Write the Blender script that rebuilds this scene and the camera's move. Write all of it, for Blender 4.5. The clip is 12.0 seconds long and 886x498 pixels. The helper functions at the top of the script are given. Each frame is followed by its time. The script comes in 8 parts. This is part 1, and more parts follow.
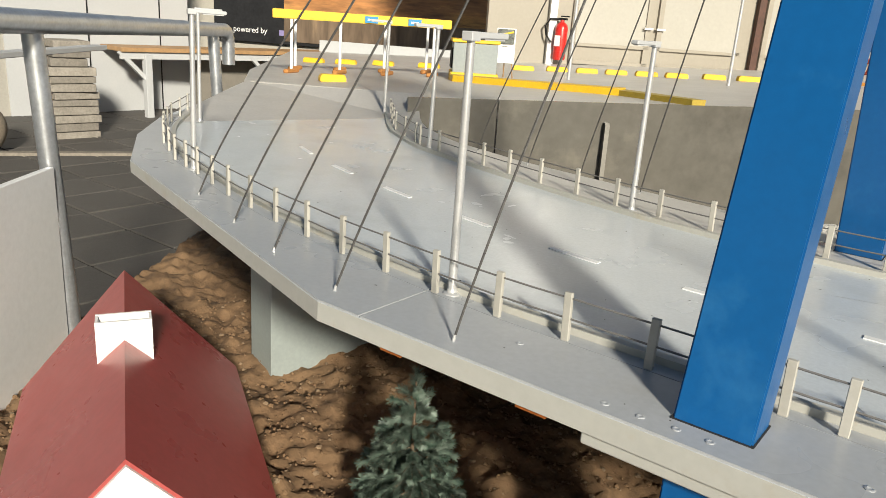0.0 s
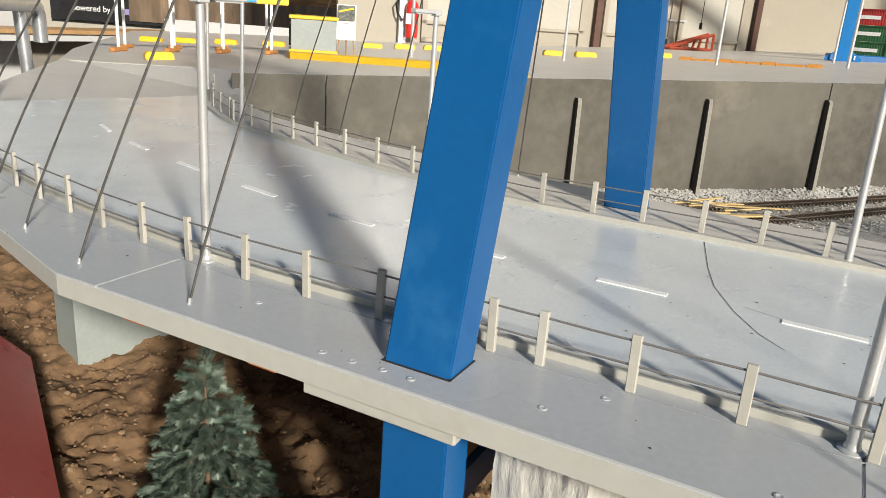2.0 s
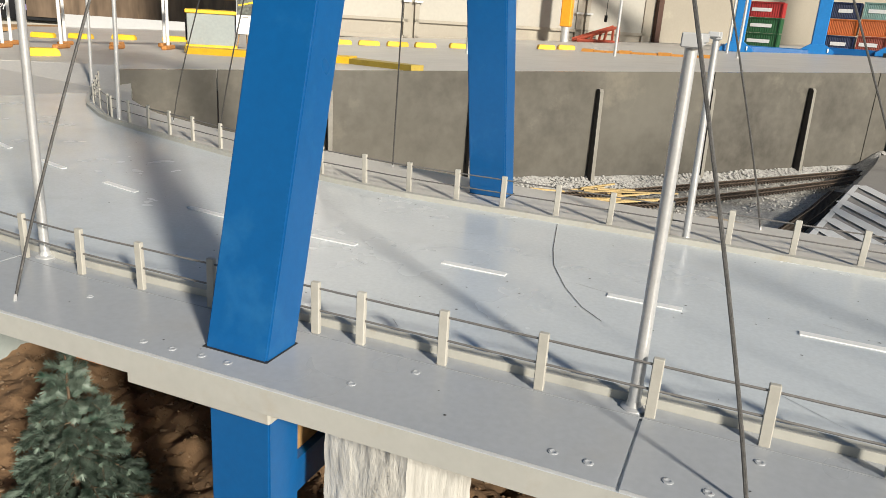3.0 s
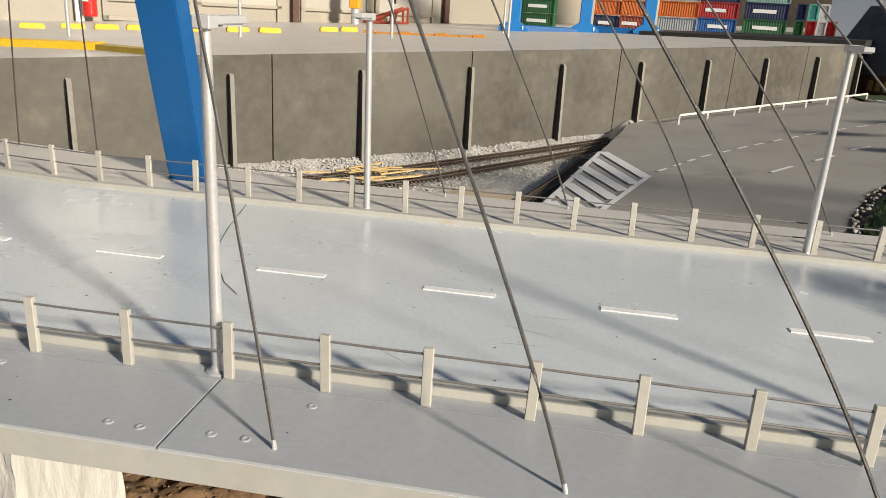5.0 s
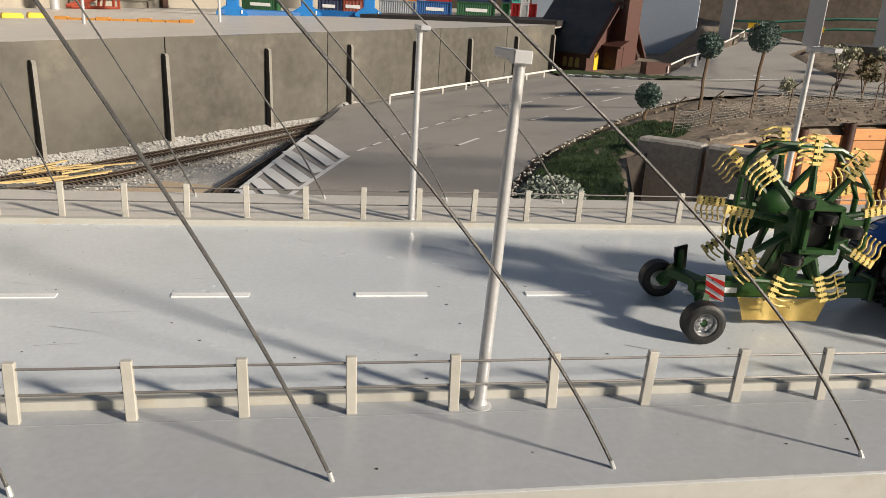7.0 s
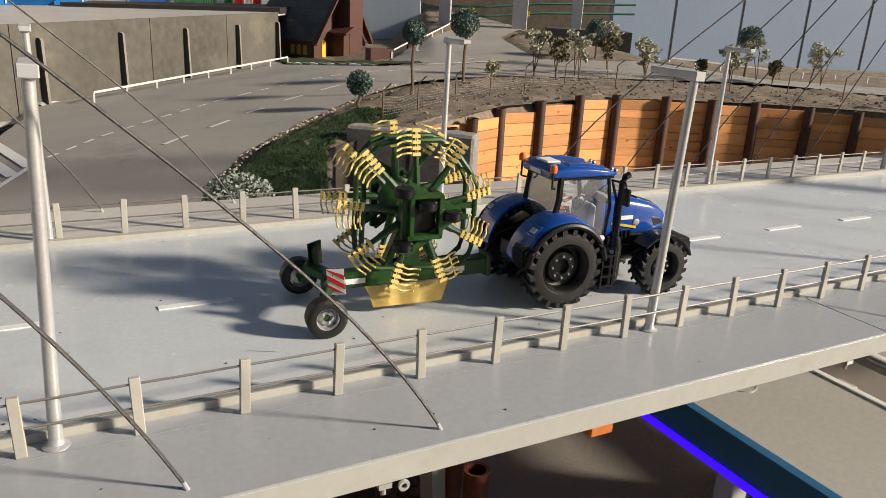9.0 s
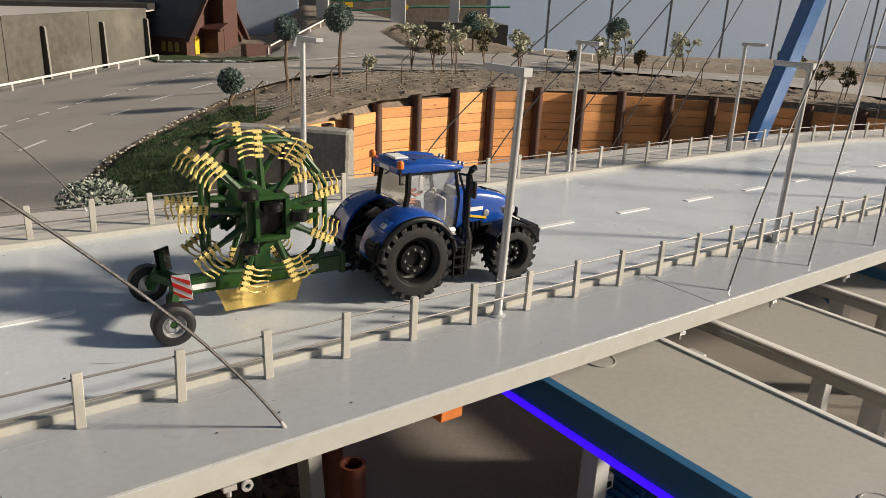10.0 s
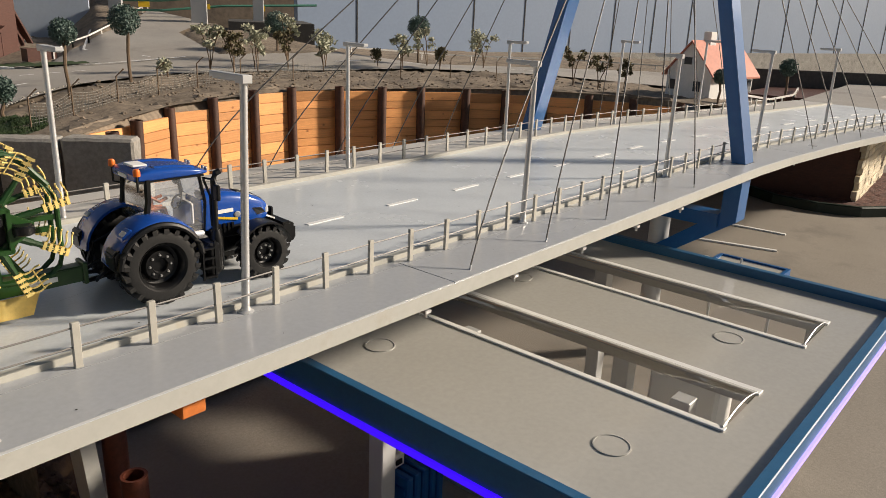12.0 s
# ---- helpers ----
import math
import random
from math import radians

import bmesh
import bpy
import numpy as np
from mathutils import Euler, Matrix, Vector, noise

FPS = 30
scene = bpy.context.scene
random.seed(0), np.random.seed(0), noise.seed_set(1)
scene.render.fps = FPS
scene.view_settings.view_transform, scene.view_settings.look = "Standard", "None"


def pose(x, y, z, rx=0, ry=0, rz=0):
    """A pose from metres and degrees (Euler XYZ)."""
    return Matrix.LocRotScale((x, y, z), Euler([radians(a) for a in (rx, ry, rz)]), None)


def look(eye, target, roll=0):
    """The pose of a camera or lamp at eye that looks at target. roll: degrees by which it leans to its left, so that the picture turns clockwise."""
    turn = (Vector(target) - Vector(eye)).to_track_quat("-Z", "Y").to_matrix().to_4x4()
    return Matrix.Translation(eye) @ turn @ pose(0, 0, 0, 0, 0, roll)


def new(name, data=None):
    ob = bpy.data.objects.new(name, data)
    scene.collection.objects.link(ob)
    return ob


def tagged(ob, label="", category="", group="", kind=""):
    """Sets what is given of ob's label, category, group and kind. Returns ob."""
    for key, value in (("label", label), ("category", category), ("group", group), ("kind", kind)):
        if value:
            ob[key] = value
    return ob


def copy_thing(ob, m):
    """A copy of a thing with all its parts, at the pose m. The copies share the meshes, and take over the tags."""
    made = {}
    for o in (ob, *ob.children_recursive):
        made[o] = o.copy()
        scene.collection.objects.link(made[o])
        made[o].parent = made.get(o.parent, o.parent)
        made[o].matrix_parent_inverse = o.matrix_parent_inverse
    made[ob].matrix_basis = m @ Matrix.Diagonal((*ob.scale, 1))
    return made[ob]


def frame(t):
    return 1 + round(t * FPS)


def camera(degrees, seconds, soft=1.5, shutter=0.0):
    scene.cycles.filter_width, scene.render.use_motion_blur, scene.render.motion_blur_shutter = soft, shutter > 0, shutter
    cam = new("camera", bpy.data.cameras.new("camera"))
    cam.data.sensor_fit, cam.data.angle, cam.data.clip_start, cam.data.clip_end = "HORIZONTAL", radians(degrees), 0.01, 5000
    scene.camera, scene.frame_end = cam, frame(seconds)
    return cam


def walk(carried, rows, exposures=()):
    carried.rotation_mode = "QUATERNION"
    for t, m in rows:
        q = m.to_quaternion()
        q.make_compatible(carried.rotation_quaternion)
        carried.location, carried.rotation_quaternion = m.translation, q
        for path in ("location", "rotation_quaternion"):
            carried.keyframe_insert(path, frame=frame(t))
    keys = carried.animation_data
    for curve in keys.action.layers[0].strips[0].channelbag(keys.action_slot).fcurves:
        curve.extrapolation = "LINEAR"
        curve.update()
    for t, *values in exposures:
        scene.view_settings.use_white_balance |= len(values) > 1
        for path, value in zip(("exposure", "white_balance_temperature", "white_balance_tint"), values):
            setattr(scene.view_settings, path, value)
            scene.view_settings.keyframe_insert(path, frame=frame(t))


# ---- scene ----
cam = camera(61.7, 12.0, soft=0.6)
PATH = [
    (0, (0.0, 0.011, 1.434), (-1.157, 1.534, 0.849), 4.0),
    (0.5, (0.053, 0.031, 1.426), (-1.035, 1.602, 0.836), 4.2),
    (1, (0.082, 0.048, 1.424), (-0.925, 1.67, 0.829), 4.1),
    (1.5, (0.116, 0.067, 1.422), (-0.828, 1.723, 0.818), 4.1),
    (2, (0.161, 0.086, 1.423), (-0.718, 1.776, 0.814), 4.1),
    (2.5, (0.217, 0.099, 1.427), (-0.582, 1.828, 0.816), 4.0),
    (3, (0.284, 0.11, 1.429), (-0.423, 1.879, 0.818), 3.9),
    (3.5, (0.36, 0.121, 1.432), (-0.241, 1.927, 0.818), 4.0),
    (5.3, (0.58, 0.138, 1.447), (0.389, 2.027, 0.821), 3.6),
    (5.5, (0.605, 0.139, 1.447), (0.469, 2.033, 0.819), 3.6),
    (6, (0.677, 0.139, 1.445), (0.683, 2.037, 0.817), 3.7),
    (6.5, (0.748, 0.139, 1.454), (0.916, 2.031, 0.826), 3.5),
    (7, (0.821, 0.128, 1.459), (1.153, 1.999, 0.833), 3.5),
    (7.2, (0.847, 0.122, 1.461), (1.243, 1.981, 0.838), 3.4),
    (8.8, (0.997, 0.089, 1.484), (1.849, 1.788, 0.861), 3.2),
    (9, (1.008, 0.083, 1.488), (1.916, 1.751, 0.861), 3.2),
    (9.5, (1.031, 0.067, 1.493), (2.066, 1.658, 0.864), 3.1),
    (10, (1.054, 0.032, 1.501), (2.193, 1.55, 0.871), 2.8),
    (10.5, (1.071, -0.007, 1.509), (2.309, 1.433, 0.883), 2.8),
    (11, (1.081, -0.046, 1.516), (2.404, 1.318, 0.892), 2.7),
    (11.5, (1.094, -0.081, 1.52), (2.488, 1.212, 0.898), 2.6),
    (12, (1.115, -0.117, 1.524), (2.569, 1.109, 0.905), 2.4),
]
walk(cam, [(t, look(eye, target, roll)) for t, eye, target, roll in PATH],
     ((0.0, -0.02, 6250, 5), (1.5, 0.00, 6200, 7), (3.5, -0.02, 6150, 7), (5.3, -0.04, 6450, 9), (7.0, -0.02, 6500, 10), (9.0, -0.03, 6600, 10), (12.0, -0.05, 6700, 11)))

# ---- light ----
SUN_EL, SUN_AZ = 23.0, (0.805, -0.593)
world = bpy.data.worlds.new("world")
scene.world = world
world.use_nodes = True
wn = world.node_tree.nodes
sky = wn.new("ShaderNodeTexSky")
sky.sky_type, sky.sun_disc = "NISHITA", False
sky.sun_elevation = radians(SUN_EL)
sky.sun_rotation = math.atan2(SUN_AZ[0], SUN_AZ[1])
wn["Background"].inputs[1].default_value = 0.053
world.node_tree.links.new(sky.outputs[0], wn["Background"].inputs[0])
sun = new("sun", bpy.data.lights.new("sun", "SUN"))
sun.data.energy, sun.data.angle, sun.data.color = 6.4, radians(5.0), (1.0, 0.89, 0.745)
ce = math.cos(radians(SUN_EL))
sun.matrix_world = look((SUN_AZ[0] * ce * 30, SUN_AZ[1] * ce * 30, math.sin(radians(SUN_EL)) * 30 + 1), (0, 0, 1))
scene.view_settings.exposure = 0.0


# ---- materials ----
def mat(name, col, rough=0.6, var=0.12, scale=8.0, bump=0.15, fine=120.0, metal=0.0, spec=0.5, dirt=None, dirt_amt=0.5,
        dirt_scale=3.0, rand=0.0, coat=0.0, stretch=None, tint=None):
    """Painted or natural surface: two scales of tone, patches (dirt; on the board wall also light) and fine relief.
    rand: tone by object.
    """
    m = bpy.data.materials.new(name)
    m.use_nodes = True
    nt = m.node_tree
    n, l = nt.nodes, nt.links
    b = n["Principled BSDF"]
    b.inputs["Roughness"].default_value, b.inputs["Metallic"].default_value = rough, metal
    b.inputs["Specular IOR Level"].default_value = spec
    b.inputs["Coat Weight"].default_value = coat
    tc = n.new("ShaderNodeTexCoord")
    src = tc.outputs["Object"]
    if stretch:
        mp = n.new("ShaderNodeMapping")
        mp.inputs["Scale"].default_value = stretch
        l.new(src, mp.inputs[0])
        src = mp.outputs[0]

    def tex(sc, det, rg=0.6):
        t = n.new("ShaderNodeTexNoise")
        t.inputs["Scale"].default_value, t.inputs["Detail"].default_value, t.inputs["Roughness"].default_value = sc, det, rg
        l.new(src, t.inputs["Vector"])
        return t.outputs["Fac"]

    def ramp(fac, a, c):
        r = n.new("ShaderNodeMapRange")
        r.inputs[1].default_value, r.inputs[2].default_value = 0.3, 0.7
        r.inputs[3].default_value, r.inputs[4].default_value = a, c
        l.new(fac, r.inputs[0])
        return r.outputs[0]

    def mix(kind, fac, a, c):
        x = n.new("ShaderNodeMix")
        x.data_type, x.blend_type = "RGBA", kind
        for s, v in ((x.inputs[0], fac), (x.inputs[6], a), (x.inputs[7], c)):
            if hasattr(v, "links"):
                l.new(v, s)
            else:
                s.default_value = v
        return x.outputs[2]

    dark = tuple(max(0, v * (1 - 2 * var)) for v in col) + (1,)
    lite = tuple(min(1, v * (1 + 1.2 * var)) for v in col) + (1,)
    big = tex(scale, 4)
    c = mix("MIX", ramp(big, 0, 1), dark, lite)
    c = mix("MIX", 0.5, c, mix("MIX", ramp(tex(fine, 3), 0, 1), dark, lite))
    if tint:
        c = mix("MIX", ramp(tex(scale * 0.37, 3), 0, 0.75), c, (*tint, 1))
    if dirt:
        mk = n.new("ShaderNodeMapRange")
        mk.inputs[1].default_value, mk.inputs[2].default_value = 0.56, 0.72
        mk.inputs[3].default_value, mk.inputs[4].default_value = 0, dirt_amt
        l.new(tex(dirt_scale, 7, 0.68), mk.inputs[0])
        c = mix("MIX", mk.outputs[0], c, (*dirt, 1))
    if rand:
        oi = n.new("ShaderNodeObjectInfo")
        v = n.new("ShaderNodeMapRange")
        v.inputs[3].default_value, v.inputs[4].default_value = 1 - rand, 1 + rand
        l.new(oi.outputs["Random"], v.inputs[0])
        hs = n.new("ShaderNodeHueSaturation")
        l.new(v.outputs[0], hs.inputs["Value"])
        l.new(c, hs.inputs["Color"])
        c = hs.outputs[0]
    l.new(c, b.inputs["Base Color"])
    rr = n.new("ShaderNodeMapRange")
    rr.inputs[3].default_value, rr.inputs[4].default_value = max(0.02, rough - 0.12), min(1, rough + 0.12)
    l.new(tex(scale * 2.3, 3), rr.inputs[0])
    l.new(rr.outputs[0], b.inputs["Roughness"])
    if bump:
        bp = n.new("ShaderNodeBump")
        bp.inputs["Strength"].default_value, bp.inputs["Distance"].default_value = bump, 0.004
        l.new(tex(fine, 5, 0.7), bp.inputs["Height"])
        l.new(bp.outputs[0], b.inputs["Normal"])
    return m


def glass(name, col=(1, 1, 1), rough=0.02):
    """Clear thin pane: mostly see-through, glossy at its surface."""
    m = bpy.data.materials.new(name)
    m.use_nodes = True
    n, l = m.node_tree.nodes, m.node_tree.links
    out = n["Material Output"]
    n.remove(n["Principled BSDF"])
    tr, gl, fr, mx = (n.new("ShaderNode" + k) for k in ("BsdfTransparent", "BsdfGlossy", "Fresnel", "MixShader"))
    tr.inputs[0].default_value = (*col, 1)
    gl.inputs["Roughness"].default_value = rough
    fr.inputs[0].default_value = 1.5
    l.new(fr.outputs[0], mx.inputs[0])
    l.new(tr.outputs[0], mx.inputs[1])
    l.new(gl.outputs[0], mx.inputs[2])
    l.new(mx.outputs[0], out.inputs[0])
    return m


def filmed_glass(name, col, sheen):
    """Clear moulded plastic: see-through and glossy, with a thin white film for scratches and painted-in reflections.
    """
    m = glass(name, col, 0.05)
    n, l = m.node_tree.nodes, m.node_tree.links
    out = n["Material Output"]
    first = out.inputs[0].links[0].from_socket
    # even white diffuse layer imitates pale reflections on the pane
    df, mx = n.new("ShaderNodeBsdfDiffuse"), n.new("ShaderNodeMixShader")
    df.inputs[0].default_value = (0.85, 0.87, 0.90, 1)
    mx.inputs[0].default_value = sheen
    l.new(first, mx.inputs[1])
    l.new(df.outputs[0], mx.inputs[2])
    l.new(mx.outputs[0], out.inputs[0])
    return m


def glow(name, col, power):
    m = bpy.data.materials.new(name)
    m.use_nodes = True
    b = m.node_tree.nodes["Principled BSDF"]
    b.inputs["Base Color"].default_value = (*col, 1)
    b.inputs["Emission Color"].default_value = (*col, 1)
    b.inputs["Emission Strength"].default_value = power
    return m


M_DECK = mat("deck_paint", (0.605, 0.64, 0.665), 0.24, 0.06, 3.0, 0.05, 160, dirt=(0.36, 0.36, 0.36), dirt_amt=0.25, dirt_scale=5)
M_WALK = mat("walkway_paint", (0.415, 0.430, 0.450), 0.30, 0.06, 2.0, 0.03, 120, dirt=(0.39, 0.375, 0.35), dirt_amt=0.35, dirt_scale=6)
M_FARWALK = mat("far_walkway_paint", (0.56, 0.535, 0.495), 0.45, 0.06, 3.0, 0.04, 120, dirt=(0.42, 0.38, 0.32), dirt_amt=0.4, dirt_scale=7)
M_EDGE = mat("board_edge", (0.45, 0.45, 0.42), 0.6, 0.05, 6.0, 0.05, 60, dirt=(0.38, 0.33, 0.26), dirt_amt=0.5, dirt_scale=14)
M_KERB = mat("kerb_paint", (0.47, 0.46, 0.415), 0.6, 0.05, 9.0, 0.06, 90, dirt=(0.40, 0.33, 0.22), dirt_amt=0.6, dirt_scale=18)
M_POST = mat("post_paint", (0.46, 0.44, 0.39), 0.6, 0.06, 30.0, 0.06, 150, dirt=(0.30, 0.27, 0.22), dirt_amt=0.5, dirt_scale=50, rand=0.10)
M_WIRE = mat("steel_wire", (0.20, 0.19, 0.18), 0.5, 0.10, 60, 0.1, 400, metal=0.3)
M_SCUFF = mat("scuff_grey", (0.30, 0.31, 0.32), 0.6, 0.1, 30, 0, 90)
M_ROPE = mat("steel_rope", (0.13, 0.125, 0.12), 0.5, 0.25, 60, 0.3, 600, metal=0.5)
M_LINE = mat("white_line", (0.84, 0.84, 0.83), 0.55, 0.05, 20, 0.05, 200, dirt=(0.6, 0.6, 0.6), dirt_amt=0.5, dirt_scale=20)
M_BLUE = mat("pylon_blue", (0.007, 0.096, 0.295), 0.33, 0.06, 3.0, 0.05, 90, dirt=(0.06, 0.24, 0.48), dirt_amt=0.22, dirt_scale=9)
M_ALU = mat("grey_lamp_metal", (0.60, 0.60, 0.60), 0.36, 0.08, 30, 0.05, 300, metal=0.45, rand=0.05)
M_ZINC = mat("galvanised_pipe", (0.55, 0.57, 0.60), 0.33, 0.12, 12, 0.08, 90, metal=0.75)
# pale dirt and tint patches: stains, and soft light mottling painted in
M_CONC = mat("grey_wall_board", (0.110, 0.102, 0.088), 0.20, 0.24, 2.6, 0.10, 18, dirt=(0.235, 0.212, 0.172), dirt_amt=0.65, dirt_scale=2.6, tint=(0.165, 0.155, 0.133))
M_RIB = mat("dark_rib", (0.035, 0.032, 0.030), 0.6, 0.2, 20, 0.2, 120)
# paler copy for the rib faces that catch the light
M_RIBLIT = mat("rib_lit", (0.24, 0.225, 0.195), 0.5, 0.12, 12, 0.1, 60)
M_PLAT = mat("platform_floor", (0.545, 0.52, 0.485), 0.45, 0.07, 2.5, 0.1, 90, dirt=(0.40, 0.37, 0.33), dirt_amt=0.4, dirt_scale=3)
M_YEL = mat("yellow_paint", (0.80, 0.50, 0.02), 0.5, 0.10, 20, 0.1, 120, dirt=(0.5, 0.36, 0.1), dirt_amt=0.5, dirt_scale=15)
M_ASPH = mat("road_asphalt", (0.375, 0.358, 0.335), 0.72, 0.18, 2.0, 0.35, 160, dirt=(0.185, 0.172, 0.158), dirt_amt=0.7, dirt_scale=1.8, tint=(0.36, 0.325, 0.285))
M_YARD = mat("yard_asphalt", (0.29, 0.26, 0.225), 0.7, 0.16, 1.6, 0.3, 90, dirt=(0.12, 0.11, 0.10), dirt_amt=0.6, dirt_scale=1.7, tint=(0.28, 0.25, 0.21))
M_SOIL = mat("sandy_soil", (0.190, 0.112, 0.058), 0.95, 0.34, 6.0, 1.0, 55, dirt=(0.06, 0.037, 0.021), dirt_amt=0.85, dirt_scale=14, tint=(0.27, 0.17, 0.09))
M_SOIL2 = mat("grey_soil", (0.245, 0.195, 0.145), 0.95, 0.28, 5.0, 0.9, 40, dirt=(0.11, 0.09, 0.07), dirt_amt=0.7, dirt_scale=6)
M_STONE = mat("pebble", (0.56, 0.52, 0.45), 0.85, 0.2, 40, 0.4, 150, rand=0.4)
M_BALL = mat("ballast", (0.50, 0.485, 0.46), 0.9, 0.3, 60, 0.9, 110)
M_FLOOR = mat("hall_paving", (0.092, 0.085, 0.077), 0.75, 0.12, 2.2, 0.2, 70, dirt=(0.09, 0.08, 0.07), dirt_amt=0.5, dirt_scale=2.5, rand=0.12)
M_WHITE = mat("white_panel", (0.49, 0.495, 0.50), 0.45, 0.03, 2.0, 0.03, 40, dirt=(0.55, 0.54, 0.52), dirt_amt=0.25, dirt_scale=2)
M_GREYP = mat("pale_grey_panel", (0.245, 0.315, 0.44), 0.5, 0.04, 0.8, 0.03, 30)
M_CREAM = mat("cream_door", (0.32, 0.288, 0.235), 0.4, 0.04, 1.5, 0.05, 40, dirt=(0.62, 0.56, 0.44), dirt_amt=0.35, dirt_scale=1.6)
M_WOODP = mat("pine_plank", (0.90, 0.385, 0.135), 0.6, 0.18, 7.0, 0.2, 40, stretch=(0.22, 1, 1.4), dirt=(0.60, 0.19, 0.05), dirt_amt=0.6, dirt_scale=4, rand=0.32)


def knots(m, col):
    """Scattered round dark knots, set out anew on each plank."""
    n, l = m.node_tree.nodes, m.node_tree.links
    b = n["Principled BSDF"]
    tc, oi, mp, vo, mk, mx, ad = (n.new("ShaderNode" + k) for k in ("TexCoord", "ObjectInfo", "Mapping", "TexVoronoi", "MapRange", "Mix", "VectorMath"))
    sc = n.new("ShaderNodeMath")
    sc.operation, sc.inputs[1].default_value = "MULTIPLY", 61.0
    l.new(oi.outputs["Random"], sc.inputs[0])
    l.new(tc.outputs["Object"], mp.inputs[0])
    mp.inputs["Scale"].default_value = (4.2, 0.0, 1.0)
    l.new(mp.outputs[0], ad.inputs[0])
    l.new(sc.outputs[0], ad.inputs[1])
    vo.inputs["Scale"].default_value = 0.8
    l.new(ad.outputs[0], vo.inputs["Vector"])
    mk.inputs[1].default_value, mk.inputs[2].default_value, mk.inputs[3].default_value, mk.inputs[4].default_value = 0.05, 0.13, 0.85, 0.0
    l.new(vo.outputs["Distance"], mk.inputs[0])
    mx.data_type = "RGBA"
    old = b.inputs["Base Color"].links[0].from_socket
    l.new(mk.outputs[0], mx.inputs[0])
    l.new(old, mx.inputs[6])
    mx.inputs[7].default_value = (*col, 1)
    l.new(mx.outputs[2], b.inputs["Base Color"])


knots(M_WOODP, (0.26, 0.075, 0.02))
M_RUST = mat("rust_pipe", (0.085, 0.036, 0.022), 0.6, 0.25, 14, 0.3, 90, rand=0.2)
M_GRASS = mat("grass_blades", (0.036, 0.068, 0.018), 0.8, 0.3, 20, 0.0, 60)
M_LEAF = mat("topiary_leaf", (0.050, 0.098, 0.075), 0.6, 0.3, 30, 0.0, 90, tint=(0.15, 0.21, 0.185))
M_FIR = mat("fir_needle", (0.016, 0.050, 0.030), 0.5, 0.5, 160, 0.0, 120, tint=(0.27, 0.33, 0.27))
M_TWIG = mat("twig", (0.16, 0.11, 0.07), 0.9, 0.2, 40, 0.3, 120)
M_DRY = mat("dry_shrub", (0.50, 0.50, 0.38), 0.8, 0.25, 60, 0.0, 90, tint=(0.34, 0.35, 0.24))
M_WITHER = mat("withered_leaf", (0.16, 0.125, 0.065), 0.85, 0.3, 60, 0.0, 90, tint=(0.10, 0.105, 0.05))
M_REDR = mat("red_roof_sheet", (0.40, 0.085, 0.078), 0.30, 0.08, 4, 0.05, 60, dirt=(0.22, 0.03, 0.025), dirt_amt=0.5, dirt_scale=6)
M_ROOFG = mat("canopy_roof", (0.44, 0.430, 0.400), 0.20, 0.05, 2, 0.05, 80, dirt=(0.44, 0.405, 0.34), dirt_amt=0.4, dirt_scale=1.3)
M_BLK = mat("black_plastic", (0.007, 0.007, 0.0075), 0.36, 0.2, 30, 0.05, 200, spec=0.35)
M_TYRE = mat("tyre_rubber", (0.0105, 0.010, 0.0098), 0.55, 0.25, 30, 0.2, 200, dirt=(0.026, 0.023, 0.020), dirt_amt=0.3, dirt_scale=30)
M_TBLUE = mat("tractor_blue", (0.009, 0.072, 0.37), 0.22, 0.08, 20, 0.0, 100, coat=0.6)
M_RGREEN = mat("rake_green", (0.017, 0.066, 0.013), 0.38, 0.10, 30, 0.03, 200)
M_RYEL = mat("tine_yellow", (0.86, 0.66, 0.23), 0.42, 0.08, 40, 0.05, 200)
M_ORANGE = mat("orange_plastic", (0.85, 0.18, 0.02), 0.35, 0.05, 40, 0.0, 100)
M_SIL = mat("silver_rim", (0.55, 0.55, 0.55), 0.35, 0.1, 40, 0.05, 200, metal=0.7)
M_CAB = filmed_glass("cab_pane", (0.97, 0.98, 1.0), 0.11)
M_SKYL = glass("skylight_pane", (0.93, 0.93, 0.92), 0.06)
M_LED = glow("blue_led", (0.045, 0.004, 1.0), 1.0)
M_LED2 = glow("violet_led", (0.42, 0.33, 1.0), 0.75)
M_BARN = mat("brown_barn_wood", (0.085, 0.030, 0.020), 0.6, 0.2, 20, 0.3, 80, stretch=(1, 1, 6))
M_SLATE = mat("slate_roof", (0.060, 0.065, 0.075), 0.55, 0.2, 12, 0.3, 60, rand=0.15)
M_HWALL = mat("house_render", (0.82, 0.81, 0.79), 0.7, 0.05, 20, 0.1, 120)
M_HROOF = mat("salmon_roof", (0.58, 0.20, 0.13), 0.6, 0.10, 20, 0.2, 60)
M_DARKG = mat("dark_window", (0.05, 0.06, 0.075), 0.15, 0.1, 10, 0.0, 30)
M_BLOCK = mat("rough_block", (0.33, 0.31, 0.28), 0.9, 0.2, 9, 0.7, 60, dirt=(0.09, 0.08, 0.075), dirt_amt=0.6, dirt_scale=10)
M_WOOD = mat("bench_wood", (0.40, 0.24, 0.11), 0.6, 0.15, 8, 0.2, 60)
M_ORWOOD = mat("orange_wood_end", (0.60, 0.17, 0.03), 0.7, 0.15, 20, 0.3, 90)


